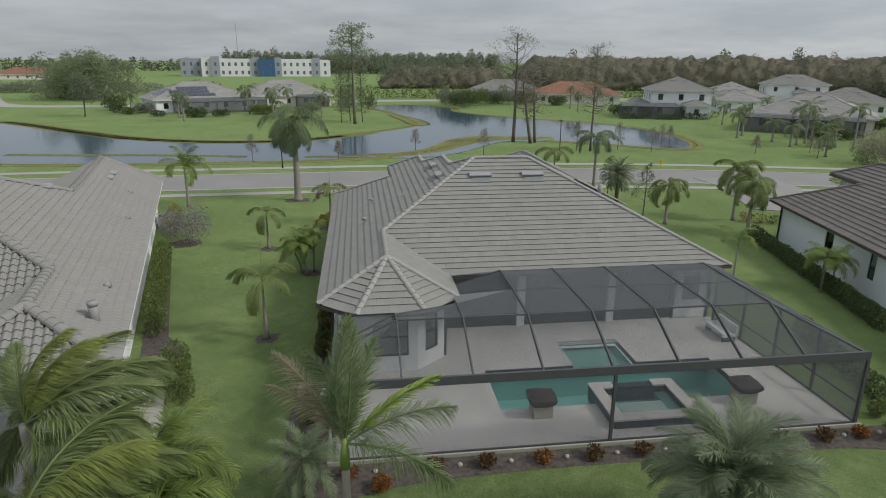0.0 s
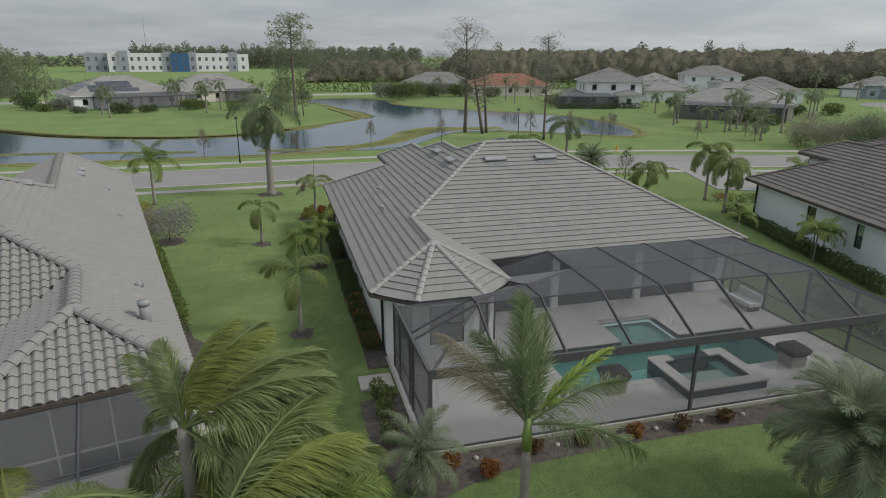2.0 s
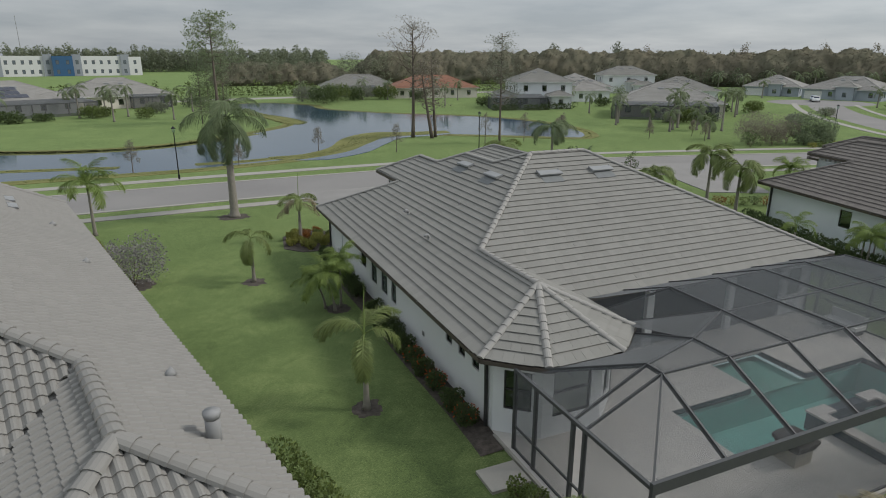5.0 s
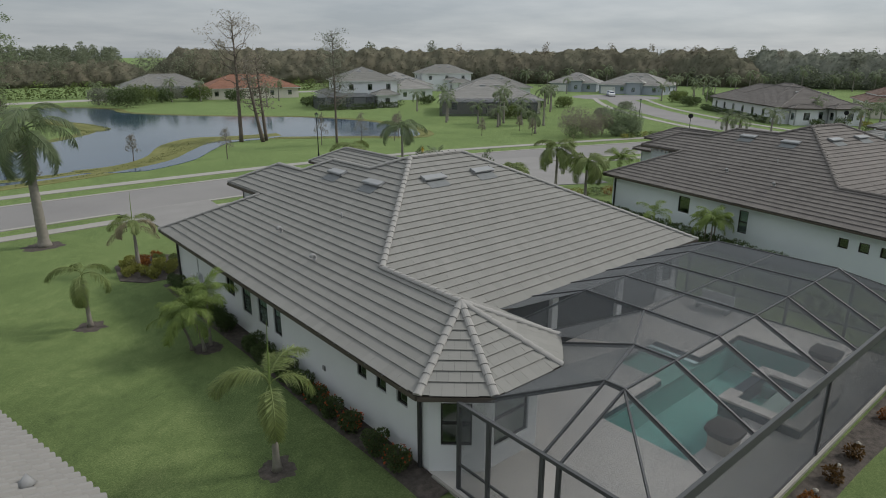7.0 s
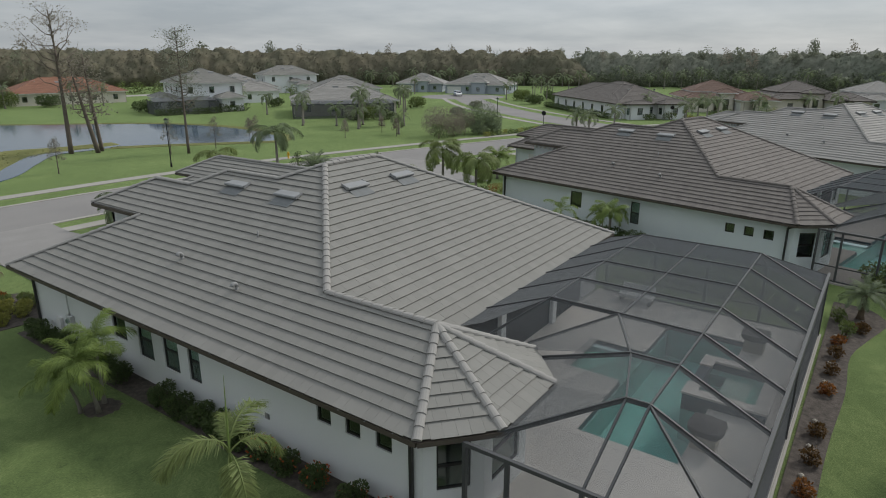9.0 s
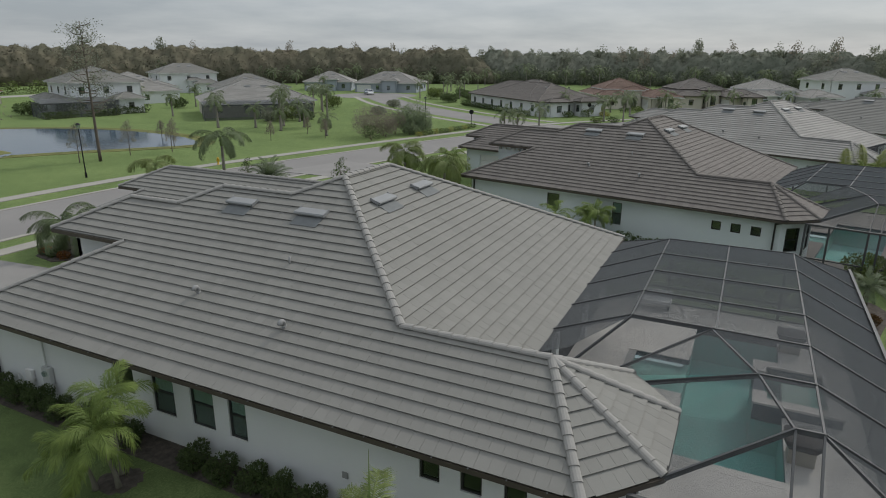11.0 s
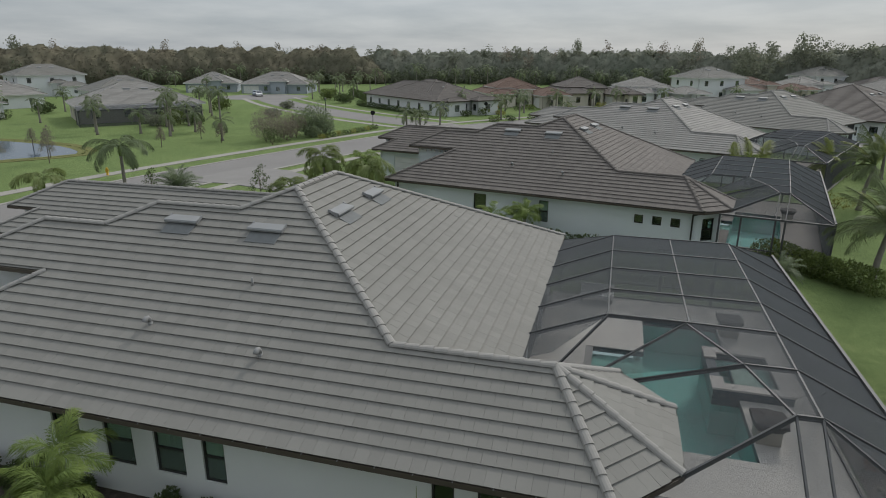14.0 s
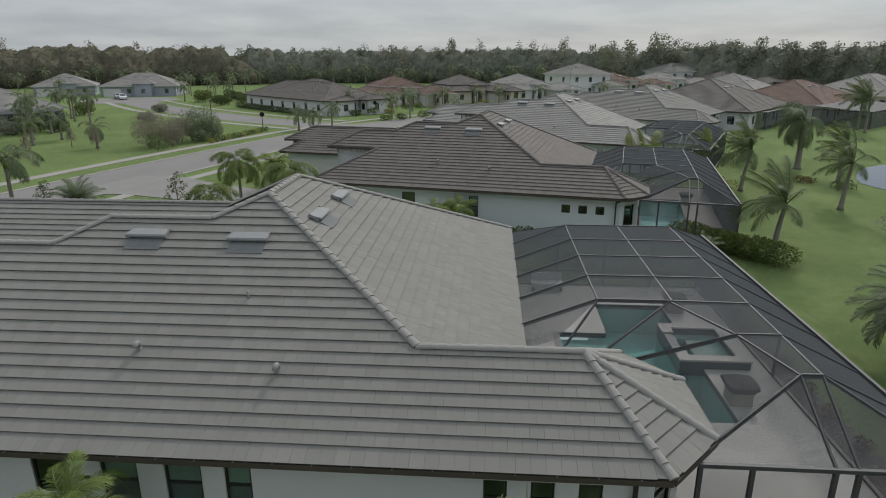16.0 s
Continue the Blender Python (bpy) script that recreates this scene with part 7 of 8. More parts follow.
woods("woodland", arc_spots(C0, 700, 715, -45, -8, 9.0), "forest", "low far line of trees on the horizon", 15, leaf=2.4, count=120, hmin=9, hmax=15, wide=6)
woods("woodland", [(rnd.uniform(-97, -75), rnd.uniform(212, 238)) for _ in range(34)], "grove", "thick clump of tall broadleaf trees across the lake", 16, leaf=0.5, count=1300, hmin=9.5, hmax=16.5)
woods("woodland", [(rnd.uniform(-175, -52), rnd.uniform(256, 285)) for _ in range(60)], "forest", "low scrub behind the clump across the lake", 17, count=260, hmin=2.5, hmax=5)
woods("understorey", arc_spots(C0, 240, 250, 40, 140, 3.8), "understorey", "dark palms and shrubs at the edge of the woods", 18, leaf=0.7, count=180, hmin=5, hmax=9, wide=3.2)
woods("understorey", [(x, 222 + 0.02 * x + rnd.uniform(-2, 2)) for x in range(-40, 120, 3)], "hedge", "dense green hedge trees along the far street", 19, leaf=0.6, count=160, hmin=3, hmax=5.5, wide=2.4)

# reeds round the lake
def reeds(name, line, width, per, seed, label, h=0.12):
    rnd_ = random.Random(seed)
    s = Shape()
    for (ax, ay), (bx, by) in zip(line, line[1:] + line[:1]):
        L = math.dist((ax, ay), (bx, by))
        for _ in range(int(L * per)):
            f, o = rnd_.random(), rnd_.uniform(-width, width * 0.6) * (0.6 + 0.6 * noise.noise(Vector((ax * 0.06, ay * 0.06, 1))))
            nx, ny = -(by - ay) / max(L, 1e-6), (bx - ax) / max(L, 1e-6)
            x, y = ax + (bx - ax) * f + nx * o, ay + (by - ay) * f + ny * o
            hh, wd, a = h * rnd_.uniform(0.5, 1.2), rnd_.uniform(0.04, 0.12), rnd_.uniform(0, 3.14)
            dx, dy = math.cos(a) * wd, math.sin(a) * wd
            lx, ly = rnd_.uniform(-0.25, 0.25), rnd_.uniform(-0.25, 0.25)
            s.add([(x - dx, y - dy, 0.0), (x + dx, y + dy, 0.0), (x + dx * 0.5 + lx, y + dy * 0.5 + ly, hh), (x - dx * 0.7 + lx, y - dy * 0.7 + ly, hh * 0.9)], [(0, 1, 2, 3)])
    return solid(name, s, M["reed"], label, "reeds", kind="stuff")


reeds("reeds", LAKE, 1.0, 20.0, 3, "olive and tan marsh reeds along the lake edge", h=0.10)
isle = smooth_line([(8.5, 152), (10.5, 141), (12.5, 128), (15.5, 130), (14.5, 141), (10.5, 153)], 2.0)
solid("reed_isle", Shape().slab(isle, -0.2, 0.058), M["marsh"], "olive marsh grass point reaching into the lake", "marsh", kind="structure")
reeds("reeds", isle, 1.0, 20.0, 4, "olive reed spit reaching into the lake")
for i, q in enumerate(STRIPS):
    reeds("reeds", q + q[::-1][1:-1], 0.8, 18.0, 6 + i, "olive reed bed along the near shore")
shore = smooth_line([(-70, 140), (-47, 119), (-34, 108.5), (-20, 103.4), (-8, 105), (4, 115.5)], 2.0)
solid("far_marsh", ribbon(shore, -1.6, 1.4, 0, 0.05), M["marsh"], "tan marsh grass along the far shore", "marsh", kind="structure")
reeds("reeds", shore + shore[::-1][1:-1], 1.8, 20.0, 8, "tan reed bed along the far shore", h=0.10)

# palms round the house
palm("royal", -4.55, 59.2, 6.6, 16, "tall royal palm with grey trunk beside the street", 0.98, 1, shaft=1.0, r0=0.34, r1=0.22, high=78, low=-50)
mulch_ring(-4.55, 59.2, 1.5, 1)
slender = palm("foxtail", -3.36, 28.45, 2.35, 0, "slender foxtail palm with few drooping fronds on the lawn", 1.15, 2, shaft=0.55, r0=0.13, r1=0.05, spear=True)
set_fronds(slender, (0, 0, 2.85), [("foxtail", 168, 18, 0, 1.1), ("foxtail", 150, 4, 25, 1.0), ("foxtail", 22, 26, 0, 1.08), ("foxtail", 345, -12, 0, 0.9), ("foxtail", 250, -38, 0, 1.08), ("foxtail", 240, -50, 15, 0.9), ("foxtail", 60, 34, 0, 0.8)])
mulch_ring(-3.36, 28.45, 0.72, 2)
young = palm("foxtail", -5.2, 43.4, 2.1, 0, "young foxtail palm on the lawn", 1.0, 3, shaft=0.45, r0=0.12, r1=0.05)
set_fronds(young, (0, 0, 2.5), [("foxtail", 160, 8, 0, 0.95), ("foxtail", 95, 10, 0, 0.8), ("foxtail", 25, 0, 0, 0.9), ("foxtail", 330, -28, 0, 0.9), ("foxtail", 250, -45, 0, 1.0), ("foxtail", 235, -50, 0, 0.95)])
mulch_ring(-5.2, 43.4, 0.8, 3)
for i, (x, y, h) in enumerate(((-2.15, 37.6, 1.7), (-1.75, 38.0, 2.0), (-2.5, 38.1, 1.2))):
    palm("areca", x, y, h, 13, "clustered palm trunk with arching green fronds in the side bed", 0.85, 20 + i, shaft=0.3, r0=0.07, r1=0.045, lean=((-0.35, 0.1, -0.3)[i], (0, 0.15, -0.2)[i]), high=70, low=-5, group="palm cluster in the side bed")
mulch_ring(-1.9, 37.9, 0.8, 4)
corner = palm("foxtail", -1.2, 50.5, 2.2, 0, "palm with yellowing skirt of fronds in the corner flower bed", 1.2, 5, shaft=0.5, r0=0.15, r1=0.07, spear=True)
set_fronds(corner, (0, 0, 2.65), [("foxtail", 30, 10, 0, 1.0), ("foxtail", 110, 15, 0, 0.9), ("foxtail", 195, 12, 0, 0.95), ("foxtail", 260, 5, 0, 0.95), ("fore_dry", 165, -38, 0, 0.75), ("fore_dry", 10, -40, 0, 0.72), ("foxtail_dry", 330, -12, 0, 1.0), ("foxtail_dry", 215, -14, 0, 1.0)])
palm("areca", -14.0, 57.5, 3.2, 12, "yellow-green palm behind the barrel tile house", 1.5, 6, shaft=0.5, r0=0.14, r1=0.07, high=75, low=-20)
palm("royal", 24.3, 59.3, 5.0, 10, "royal palm before the street", 0.72, 7, shaft=0.7, r0=0.17, r1=0.10, high=52, low=-12)
bent = palm("foxtail", 21.5, 63.5, 3.0, 0, "dark palm with drooping fronds before the street", 1.0, 8, shaft=0.5, r0=0.16, r1=0.08)
set_fronds(bent, (0, 0, 3.45), [("foxtail", 170, 10, 0, 1.4), ("foxtail", 10, 12, 0, 1.4), ("foxtail", 80, 5, 0, 1.2), ("foxtail", 260, 0, 0, 1.3), ("foxtail", 310, -10, 0, 1.2), ("foxtail", 215, -8, 0, 1.2)])
palm("date", 25.2, 55.6, 2.6, 60, "dark bushy date palm in the front garden", 0.95, 9, r0=0.18, r1=0.16, high=95, low=-40, trunk="trunk_dark")
palm("foxtail", 25.8, 47.0, 2.6, 10, "arching foxtail palm in the front garden", 1.25, 10, shaft=0.5, r0=0.14, r1=0.07, high=66, low=-26)
palm("foxtail", 32.1, 47.6, 3.5, 11, "green palm with arching fronds beside the neighbouring house", 1.4, 11, shaft=0.6, r0=0.15, r1=0.09, high=72, low=-20)
palm("foxtail", 30.7, 43.4, 3.2, 11, "dark palm with drooping fronds beside the neighbouring house", 1.4, 12, shaft=0.6, r0=0.15, r1=0.09, high=65, low=-26)
palm("areca", 42.9, 48.6, 1.7, 16, "bushy green palm beside the neighbouring drive", 1.15, 13, shaft=0.4, r0=0.12, r1=0.08, high=75, low=-10)
palm("areca", 22.7, 32.4, 2.6, 6, "small yellow-green palm on the lawn between the houses", 0.8, 14, shaft=0.3, r0=0.08, r1=0.05, high=75, low=5)
for i, (x, y) in enumerate(((27.8, 31.7), (28.2, 31.3), (27.4, 31.1))):
    palm("areca", x, y, 1.3 + 0.2 * i, 11, "clustered green palm by the neighbouring wall", 0.85, 30 + i, shaft=0.3, r0=0.06, r1=0.04, high=70, low=0)
palm("royal", 11.6, 60.2, 1.6, 10, "palm with heavy trunk in the drive bed", 0.7, 15, shaft=0.3, r0=0.2, r1=0.14, low=-30)
palm("royal", 11.2, 58.8, 1.4, 9, "palm with heavy trunk in the drive bed", 0.65, 16, shaft=0.3, r0=0.2, r1=0.14, low=-30)
solid("planting_bed", Shape().slab([(9.6, 58.6), (10.6, 57.7), (13.4, 57.6), (14.4, 59.4), (13.6, 61.4), (11.6, 61.9), (9.9, 60.6)], 0, 0.03), M["mulch"], "mulch bed beside the drive", "planting bed", kind="structure")
# lawn and lakeside palms
for i, (x, y, h) in enumerate(((69.7, 105.8, 5.2), (67.0, 103, 4.2), (78, 126, 3.6), (71, 93, 6.0), (74, 95, 6.4), (76.8, 87.8, 6.6), (68.5, 91, 3.0), (89.7, 153, 4.0), (66.5, 80.6, 2.6), (70.0, 97.6, 3.0), (74.5, 91, 2.8),
                               (-38.4, 149, 5.0), (-27.6, 170, 4.6), (-20, 163, 5.4), (-15.5, 158, 6.0), (-2.5, 166, 5.0), (27.4, 190, 5), (45, 190, 5.5), (52, 188, 5.0), (60, 172, 6.0), (86, 145, 4.0), (58, 160, 5.0), (98, 141, 4),
                               (79, 100, 4.2), (81.5, 97.5, 3.6), (83, 118, 3.6), (93, 112, 4.2), (100, 106, 5.0), (105, 110, 4.6), (110, 116, 4.4), (118, 122, 4), (160, 150, 5), (186, 128, 5), (190, 118, 5.5), (195, 110, 5), (118, 58, 4.0), (109, 48, 3.4), (125, 46, 3.6), (133, 40, 4),
                               (143, 27, 4), (88, 60, 2.6), (86, 57, 2.6), (152, 110, 4), (-52, 160, 4.5), (70, 178, 5), (104, 176, 5))):
    palm("simple", x, y, h * 0.86, 11, "royal palm on the lakeside lawn", 0.84, 100 + i, shaft=0.7, r0=0.2, r1=0.12, low=-45, group="lakeside palms")
for i, (x, y, h) in enumerate(((119.6, 61.0, 3.6), (96.0, 56.5, 2.6), (131.5, 54.5, 2.4), (130.0, 51.0, 2.6), (109.5, 44.5, 4.2), (146, 32.4, 3.0), (154, 16, 3.0), (118, 36.4, 2.2), (138, 41, 1.6), (172, -3, 3.0), (182, -18, 3.0), (174.6, 118.9, 4.6), (181, 116.5, 4.4), (166, 108, 4.0), (170, 104, 5.0), (160, 101, 3.6), (184, 124, 4.8))):
    palm("simple", x, y, h, 11, "green palm in a front garden of the street", 0.9, 440 + i, shaft=0.5, r0=0.17, r1=0.1, low=-35, group="front garden palms")
# pale cabbage palms along the foot of the woods
rp_ = random.Random(31)
for i in range(26):
    b_, q_ = radians(52 + i * 2.1 + rp_.uniform(-0.8, 0.8)), rp_.uniform(226, 240)
    palm("simple", C0[0] + q_ * math.sin(b_), C0[1] + q_ * math.cos(b_), rp_.uniform(3.5, 7.5), 11, "cabbage palm at the foot of the woods", rp_.uniform(1.1, 1.5), 460 + i, r0=0.2, r1=0.16, low=-55, group="woodland palms")
# backyard palms bent by the wind
for i, (x, y, h, k) in enumerate(((25.6, 11.7, 3.0, "windy"), (44.3, 6.7, 3.6, "windy"), (37.5, 1.6, 3.6, "windy"), (48.9, -4.0, 3.4, "windy"), (60.0, 0.0, 2.4, "windy_yellow"), (94, -30, 5.0, "windy"), (89.7, -28.8, 5.0, "windy"), (54.0, 6.5, 2.4, "windy_yellow"))):
    palm(k, x, y, h, 19, "coconut palm swept by wind on the back lawn" if k == "windy" else "yellowing coconut palm on the back lawn", (0.95, 0.98, 0.85, 0.85, 0.8, 1.1, 1.1, 0.85)[i], 200 + i, lean=((0.2, -0.4), (0.2, -0.6), (0.2, -0.4), (0.2, -0.4), (0.2, 0), (0, 0), (0, 0), (0, 0))[i], r0=0.2, r1=0.12, wind=(80, 0.5), group="backyard palms", high=92, low=-14, extra=(None, None, None, "windy_yellow"))
palm("royal", 56.3, -3.6, 4.3, 17, "royal palm swept by wind on the back lawn", 0.95, 220, shaft=0.8, r0=0.34, r1=0.22, wind=(75, 0.45), group="backyard palms", high=80, low=-35)
# foreground palms
coco = palm("coconut", -5.95, 13.28, 5.2, 6, "large coconut palm with wind-swept fronds", 0.66, 301, r0=0.2, r1=0.14, wind=(20, 0.35), group="near palms", high=35, low=-40)
set_fronds(coco, (0, 0, 5.2), [("coconut_yellow", 8, 52, 10, 0.72), ("coconut_yellow", 25, 64, -10, 0.66), ("coconut", 124, 40, 0, 0.52), ("coconut", 100, 60, 0, 0.48), ("coconut", 4, 22, 10, 0.80), ("coconut", 20, 14, 0, 0.80), ("coconut", -14, 18, 15, 0.80), ("coconut", 42, 30, 0, 0.74), ("coconut", -30, 6, 0, 0.80), ("coconut", 60, 8, -20, 0.74)])
coco_2 = palm("coconut", -5.3, 11.3, 4.3, 12, "large coconut palm with wind-swept fronds beside another", 0.75, 302, r0=0.2, r1=0.14, wind=(20, 0.4), group="near palms", high=30, low=-40, extra=(None, "coconut_yellow"))
set_fronds(coco_2, (0, 0, 4.3), [("coconut_yellow", 15, 30, 0, 0.80), ("coconut", 30, 36, 0, 0.80), ("coconut", 48, 30, 0, 0.80), ("coconut", 5, 18, 0, 0.82)])
palm("coconut", -8.6, 12.2, 4.6, 16, "large coconut palm with wind-swept fronds behind the others", 0.78, 309, r0=0.2, r1=0.14, wind=(30, 0.35), group="near palms", high=25, low=-50, extra=(None, "coconut_yellow"))
palm("areca", -4.0, 14.9, 2.6, 26, "bushy yellow-green palm under the coconut palms", 1.2, 303, shaft=0.3, r0=0.09, r1=0.06, group="near palms", high=70, low=-45)
palm("areca", -3.6, 13.3, 2.6, 24, "bushy yellow-green palm under the coconut palms", 1.2, 310, shaft=0.3, r0=0.09, r1=0.06, group="near palms", high=70, low=-45)
palm("areca", -5.8, 15.4, 2.2, 22, "bushy yellow-green palm under the coconut palms", 1.2, 304, shaft=0.3, r0=0.09, r1=0.06, group="near palms", high=70, low=-45)
slim = palm("fore", 0.75, 12.4, 4.2, 0, "slim palm with ragged wind-blown fronds, some dried", 1.0, 305, shaft=0.7, r0=0.16, r1=0.09, group="near palms")
set_fronds(slim, (0, 0, 4.75), [("fore", 74, 60, 20, 1.05), ("fore", 58, 68, -15, 1.0), ("fore", 48, 52, 20, 0.9), ("fore_lime", 12, 20, 0, 1.02), ("fore", 5, 4, 10, 0.98), ("fore", -30, -16, 0, 0.95), ("fore_dry", 142, 34, 0, 1.1), ("fore_dry", 130, 24, -20, 1.05), ("fore_dry", 155, 26, 15, 0.9), ("fore", 120, 40, 25, 0.85)])
palm("date", 10.5, 13.0, 2.5, 84, "dense blue-green date palm on the lawn", 1.2, 306, r0=0.24, r1=0.2, group="near palms", high=88, low=-30, trunk="trunk_dark")
palm("date", -0.6, 16.7, 1.45, 30, "small date palm in the planting bed", 0.78, 307, r0=0.14, r1=0.13, group="near palms", high=85, low=-35, trunk="trunk_dark")
palm("date", 22.3, 17.0, 1.2, 30, "pale spiky date palm in the planting bed", 0.6, 308, r0=0.14, r1=0.12, group="near palms", high=80, low=-10, trunk="trunk_dark")

# tall trees by the lake
pine_tree(0.6, 132.5, 19.3, 1, "tall slash pine with a rounded crown beside the lake", 0.56, 4.9, "grove", leaves=2600, r=0.36, clumps=30, leaf=0.34)
pine_tree(26.2, 100.5, 16.8, 2, "tall storm-stripped cypress with sparse top foliage", 0.45, 4.6, "forest_brown", 2200, r=0.30, clumps=24, leaf=0.17, bare=9)
pine_tree(28.6, 98.6, 11.5, 3, "leaning cypress with brown thin foliage", 0.35, 2.0, "forest_brown", 520, lean=-0.16, r=0.3, clumps=22, leaf=0.3)
pine_tree(29.6, 99.6, 12.0, 4, "leaning cypress with brown thin foliage beside another", 0.4, 2.0, "forest_brown", 420, lean=-0.05, r=0.26, clumps=20, leaf=0.3)
pine_tree(35.0, 88.9, 15.0, 5, "slender pine with thin foliage by the lamp post", 0.36, 2.5, "forest", 2600, r=0.19, clumps=40, leaf=0.17)
pine_tree(-59.7, 153, 9.0, 6, "round-crowned tree on the far bank", 0.35, 3.2, "pine", 1500, r=0.2, clumps=24, leaf=0.4)
for i, (x, y, h) in enumerate(((-2.2, 136, 11.5), (2.2, 136.5, 12.5), (-0.4, 139, 10.5))):
    pine_tree(x, y, h, 30 + i, "lower feathery tree round the tall pine", 0.14, 1.4, "grove", 1300, r=0.12, clumps=26, leaf=0.26)
for i, (x, y, h) in enumerate(((18.6, 86.8, 3.6), (9.4, 91.6, 3.0), (-12.4, 83.2, 3.4), (43.8, 87.5, 3.4), (39.6, 89.8, 4.0), (33.3, 90.1, 4.2), (46.7, 90.4, 3.6), (-1.5, 84, 2.4), (58, 84, 2.6), (64, 79, 2.6), (67, 84.5, 2.4), (53, 100, 2.4))):
    young_tree(x, y, h, 60 + i)
young_tree(24.6, 48.6, 4.6, 80, "narrow dark green conifer in the front garden", "shrub")
young_tree(25.2, 57.8, 3.8, 81, "narrow dark green conifer in the front garden", "shrub")

# hedges, beds and shrubs
bedw = smooth_line([(-1.0, 46.9), (-1.05, 41), (-0.95, 36), (-1.0, 31), (-0.9, 26.5), (-0.95, 24.4)], 1.0)
sb = Shape()
sb.v = [(x, y, 0.015) for x, y in bedw] + [(0.0, y, 0.05) for x, y in bedw]
nb_ = len(bedw)
sb.f = [(i, i + 1, nb_ + i + 1, nb_ + i) for i in range(nb_ - 1)]
solid("planting_bed", sb, M["mulch"], "dark mulch bed along the side wall", "planting bed", kind="structure")
sb2 = Shape()
line = smooth_line([(-1.6, 22.0), (-1.5, 18.5), (-0.6, 16.3), (2.0, 16.95), (6, 17.25), (10, 17.25), (14, 17.05), (17.5, 17.1), (20, 16.5), (22.5, 15.9), (24, 16.8)], 0.8)
sb2.v = [(x, y, 0.012) for x, y in line] + [(min(max(x, -0.14), 19.3) if y > 16.2 and x < 19.6 else x, max(18.17, y + 0.8) if x > -1.0 else y + 0.3, 0.05) for x, y in line]
n2 = len(line)
sb2.f = [(i, i + 1, n2 + i + 1, n2 + i) for i in range(n2 - 1)]
solid("planting_bed", sb2, M["mulch"], "dark mulch bed along the pool screen", "planting bed", kind="structure")
solid("planting_bed", Shape().slab([(-2.6, 49.0), (-2.2, 51.8), (-0.6, 53.2), (1.4, 52.0), (1.8, 48.5), (0.2, 47.6), (-1.6, 47.8)], 0, 0.03), M["mulch"], "mulch bed at the front corner", "planting bed", kind="structure")
for i, (x, y) in enumerate(((-0.62, 45.7), (-0.66, 44.6), (-0.62, 43.5), (-0.7, 42.4), (-0.64, 41.2), (-0.66, 40.1), (-0.66, 39.0), (-0.62, 36.3), (-0.66, 35.2), (-0.6, 34.1), (-0.66, 33.1), (-0.64, 32.1))):
    bush(x, y, 0.52, 0.5, 0.85, M["shrub"], "clipped round dark green shrub in the side bed", group="side bed shrubs", leaf=0.075, count=1700, seed=i)
for i, (x, y) in enumerate(((-0.62, 31.0), (-0.66, 29.9), (-0.6, 28.75), (-0.62, 27.3), (-0.6, 26.2))):
    b_ = bush(x, y, 0.46, 0.46, 0.75, M["shrub"], "green shrub tipped with red flowers in the side bed", group="side bed shrubs", leaf=0.075, count=1400, seed=20 + i)
    fl = Shape()
    leaf_cloud(fl, (0, 0, 0.46), (0.40, 0.40, 0.30), 25 if i % 2 else 60, 0.09, random.Random(i), 0.9)
    part("blossom", fl, M["ixora"], b_, "orange red flowers", kind="stuff")
for i, x in enumerate((0.6, 3.35, 5.05, 6.95, 8.7, 10.4, 13.6, 15.4, 17.1, 18.5)):
    bush(x, 17.62, 0.30, 0.28, 0.48, M["croton_dark"] if i % 3 else M["croton"], "small red and bronze croton in the pool bed", group="pool bed crotons", leaf=0.10, count=260, seed=40 + i)
    rk = Shape().tube([(0, 0, 0), (0, 0, 0.06), (0, 0, 0.10)], [0.08, 0.08, 0.03], 8)
    solid("bed_light", rk, M["stonebase"], "small pale landscape light in the mulch", "garden light", "bed lights", m=Matrix.Translation((x + 0.85, 17.75, 0.04)))
for i, (x, y, c) in enumerate(((1.6, 16.9, "croton"), (-1.0, 19.2, "hedge"), (-0.9, 20.8, "hedge"), (-0.92, 22.25, "hedge"), (-0.7, 21.6, "hedge"), (19.6, 17.4, "hedge"), (20.4, 16.9, "croton_dark"), (21.2, 17.8, "hedge"), (20.2, 18.8, "hedge"))):
    bush(x, y, 0.34, 0.34, 0.8 if c == "hedge" else 0.5, M[c], "clipped green shrub beside the screen" if c == "hedge" else "red croton in the pool bed", group="pool bed shrubs", leaf=0.09, count=460, seed=60 + i)
for i, (x, y) in enumerate(((10.3, 58.5), (10.2, 59.5), (10.5, 60.6), (12.6, 60.9), (12.9, 59.4))):
    bush(x, y, 0.36, 0.36, 0.5, M[("croton", "shrub", "ixora")[i % 3]], "low red and green shrub in the drive bed", group="drive bed shrubs", leaf=0.09, count=420, seed=260 + i)
for i in range(16):
    a, q = i * 2.39, 1.9 * math.sqrt((i + 0.5) / 16)
    k = ("yellowshrub", "croton", "yellowshrub", "hedge", "yellowshrub")[i % 5]
    bush(-0.5 + math.cos(a) * q, 50.2 + math.sin(a) * q, 0.38, 0.38, 0.55, M[k], "yellow and red foliage shrub in the corner bed", group="corner bed shrubs", leaf=0.09, count=620, seed=80 + i)
hedge("hedge", [(-8.55, 29.0), (-10.15, 35.5), (-11.6, 41.5)], 0.9, 1.6, M["hedge"], "tall clipped green hedge along the barrel tile house", seed=3)
hedge("hedge", [(-5.75, 22.6), (-6.85, 26.2)], 1.0, 1.15, M["hedge"], "leafy green hedge corner by the pump", seed=4)
hedge("hedge", [(-12.6, 47.5), (-14.2, 54)], 0.9, 1.2, M["yellowshrub"], "yellow-green hedge beside the barrel tile house", seed=5)
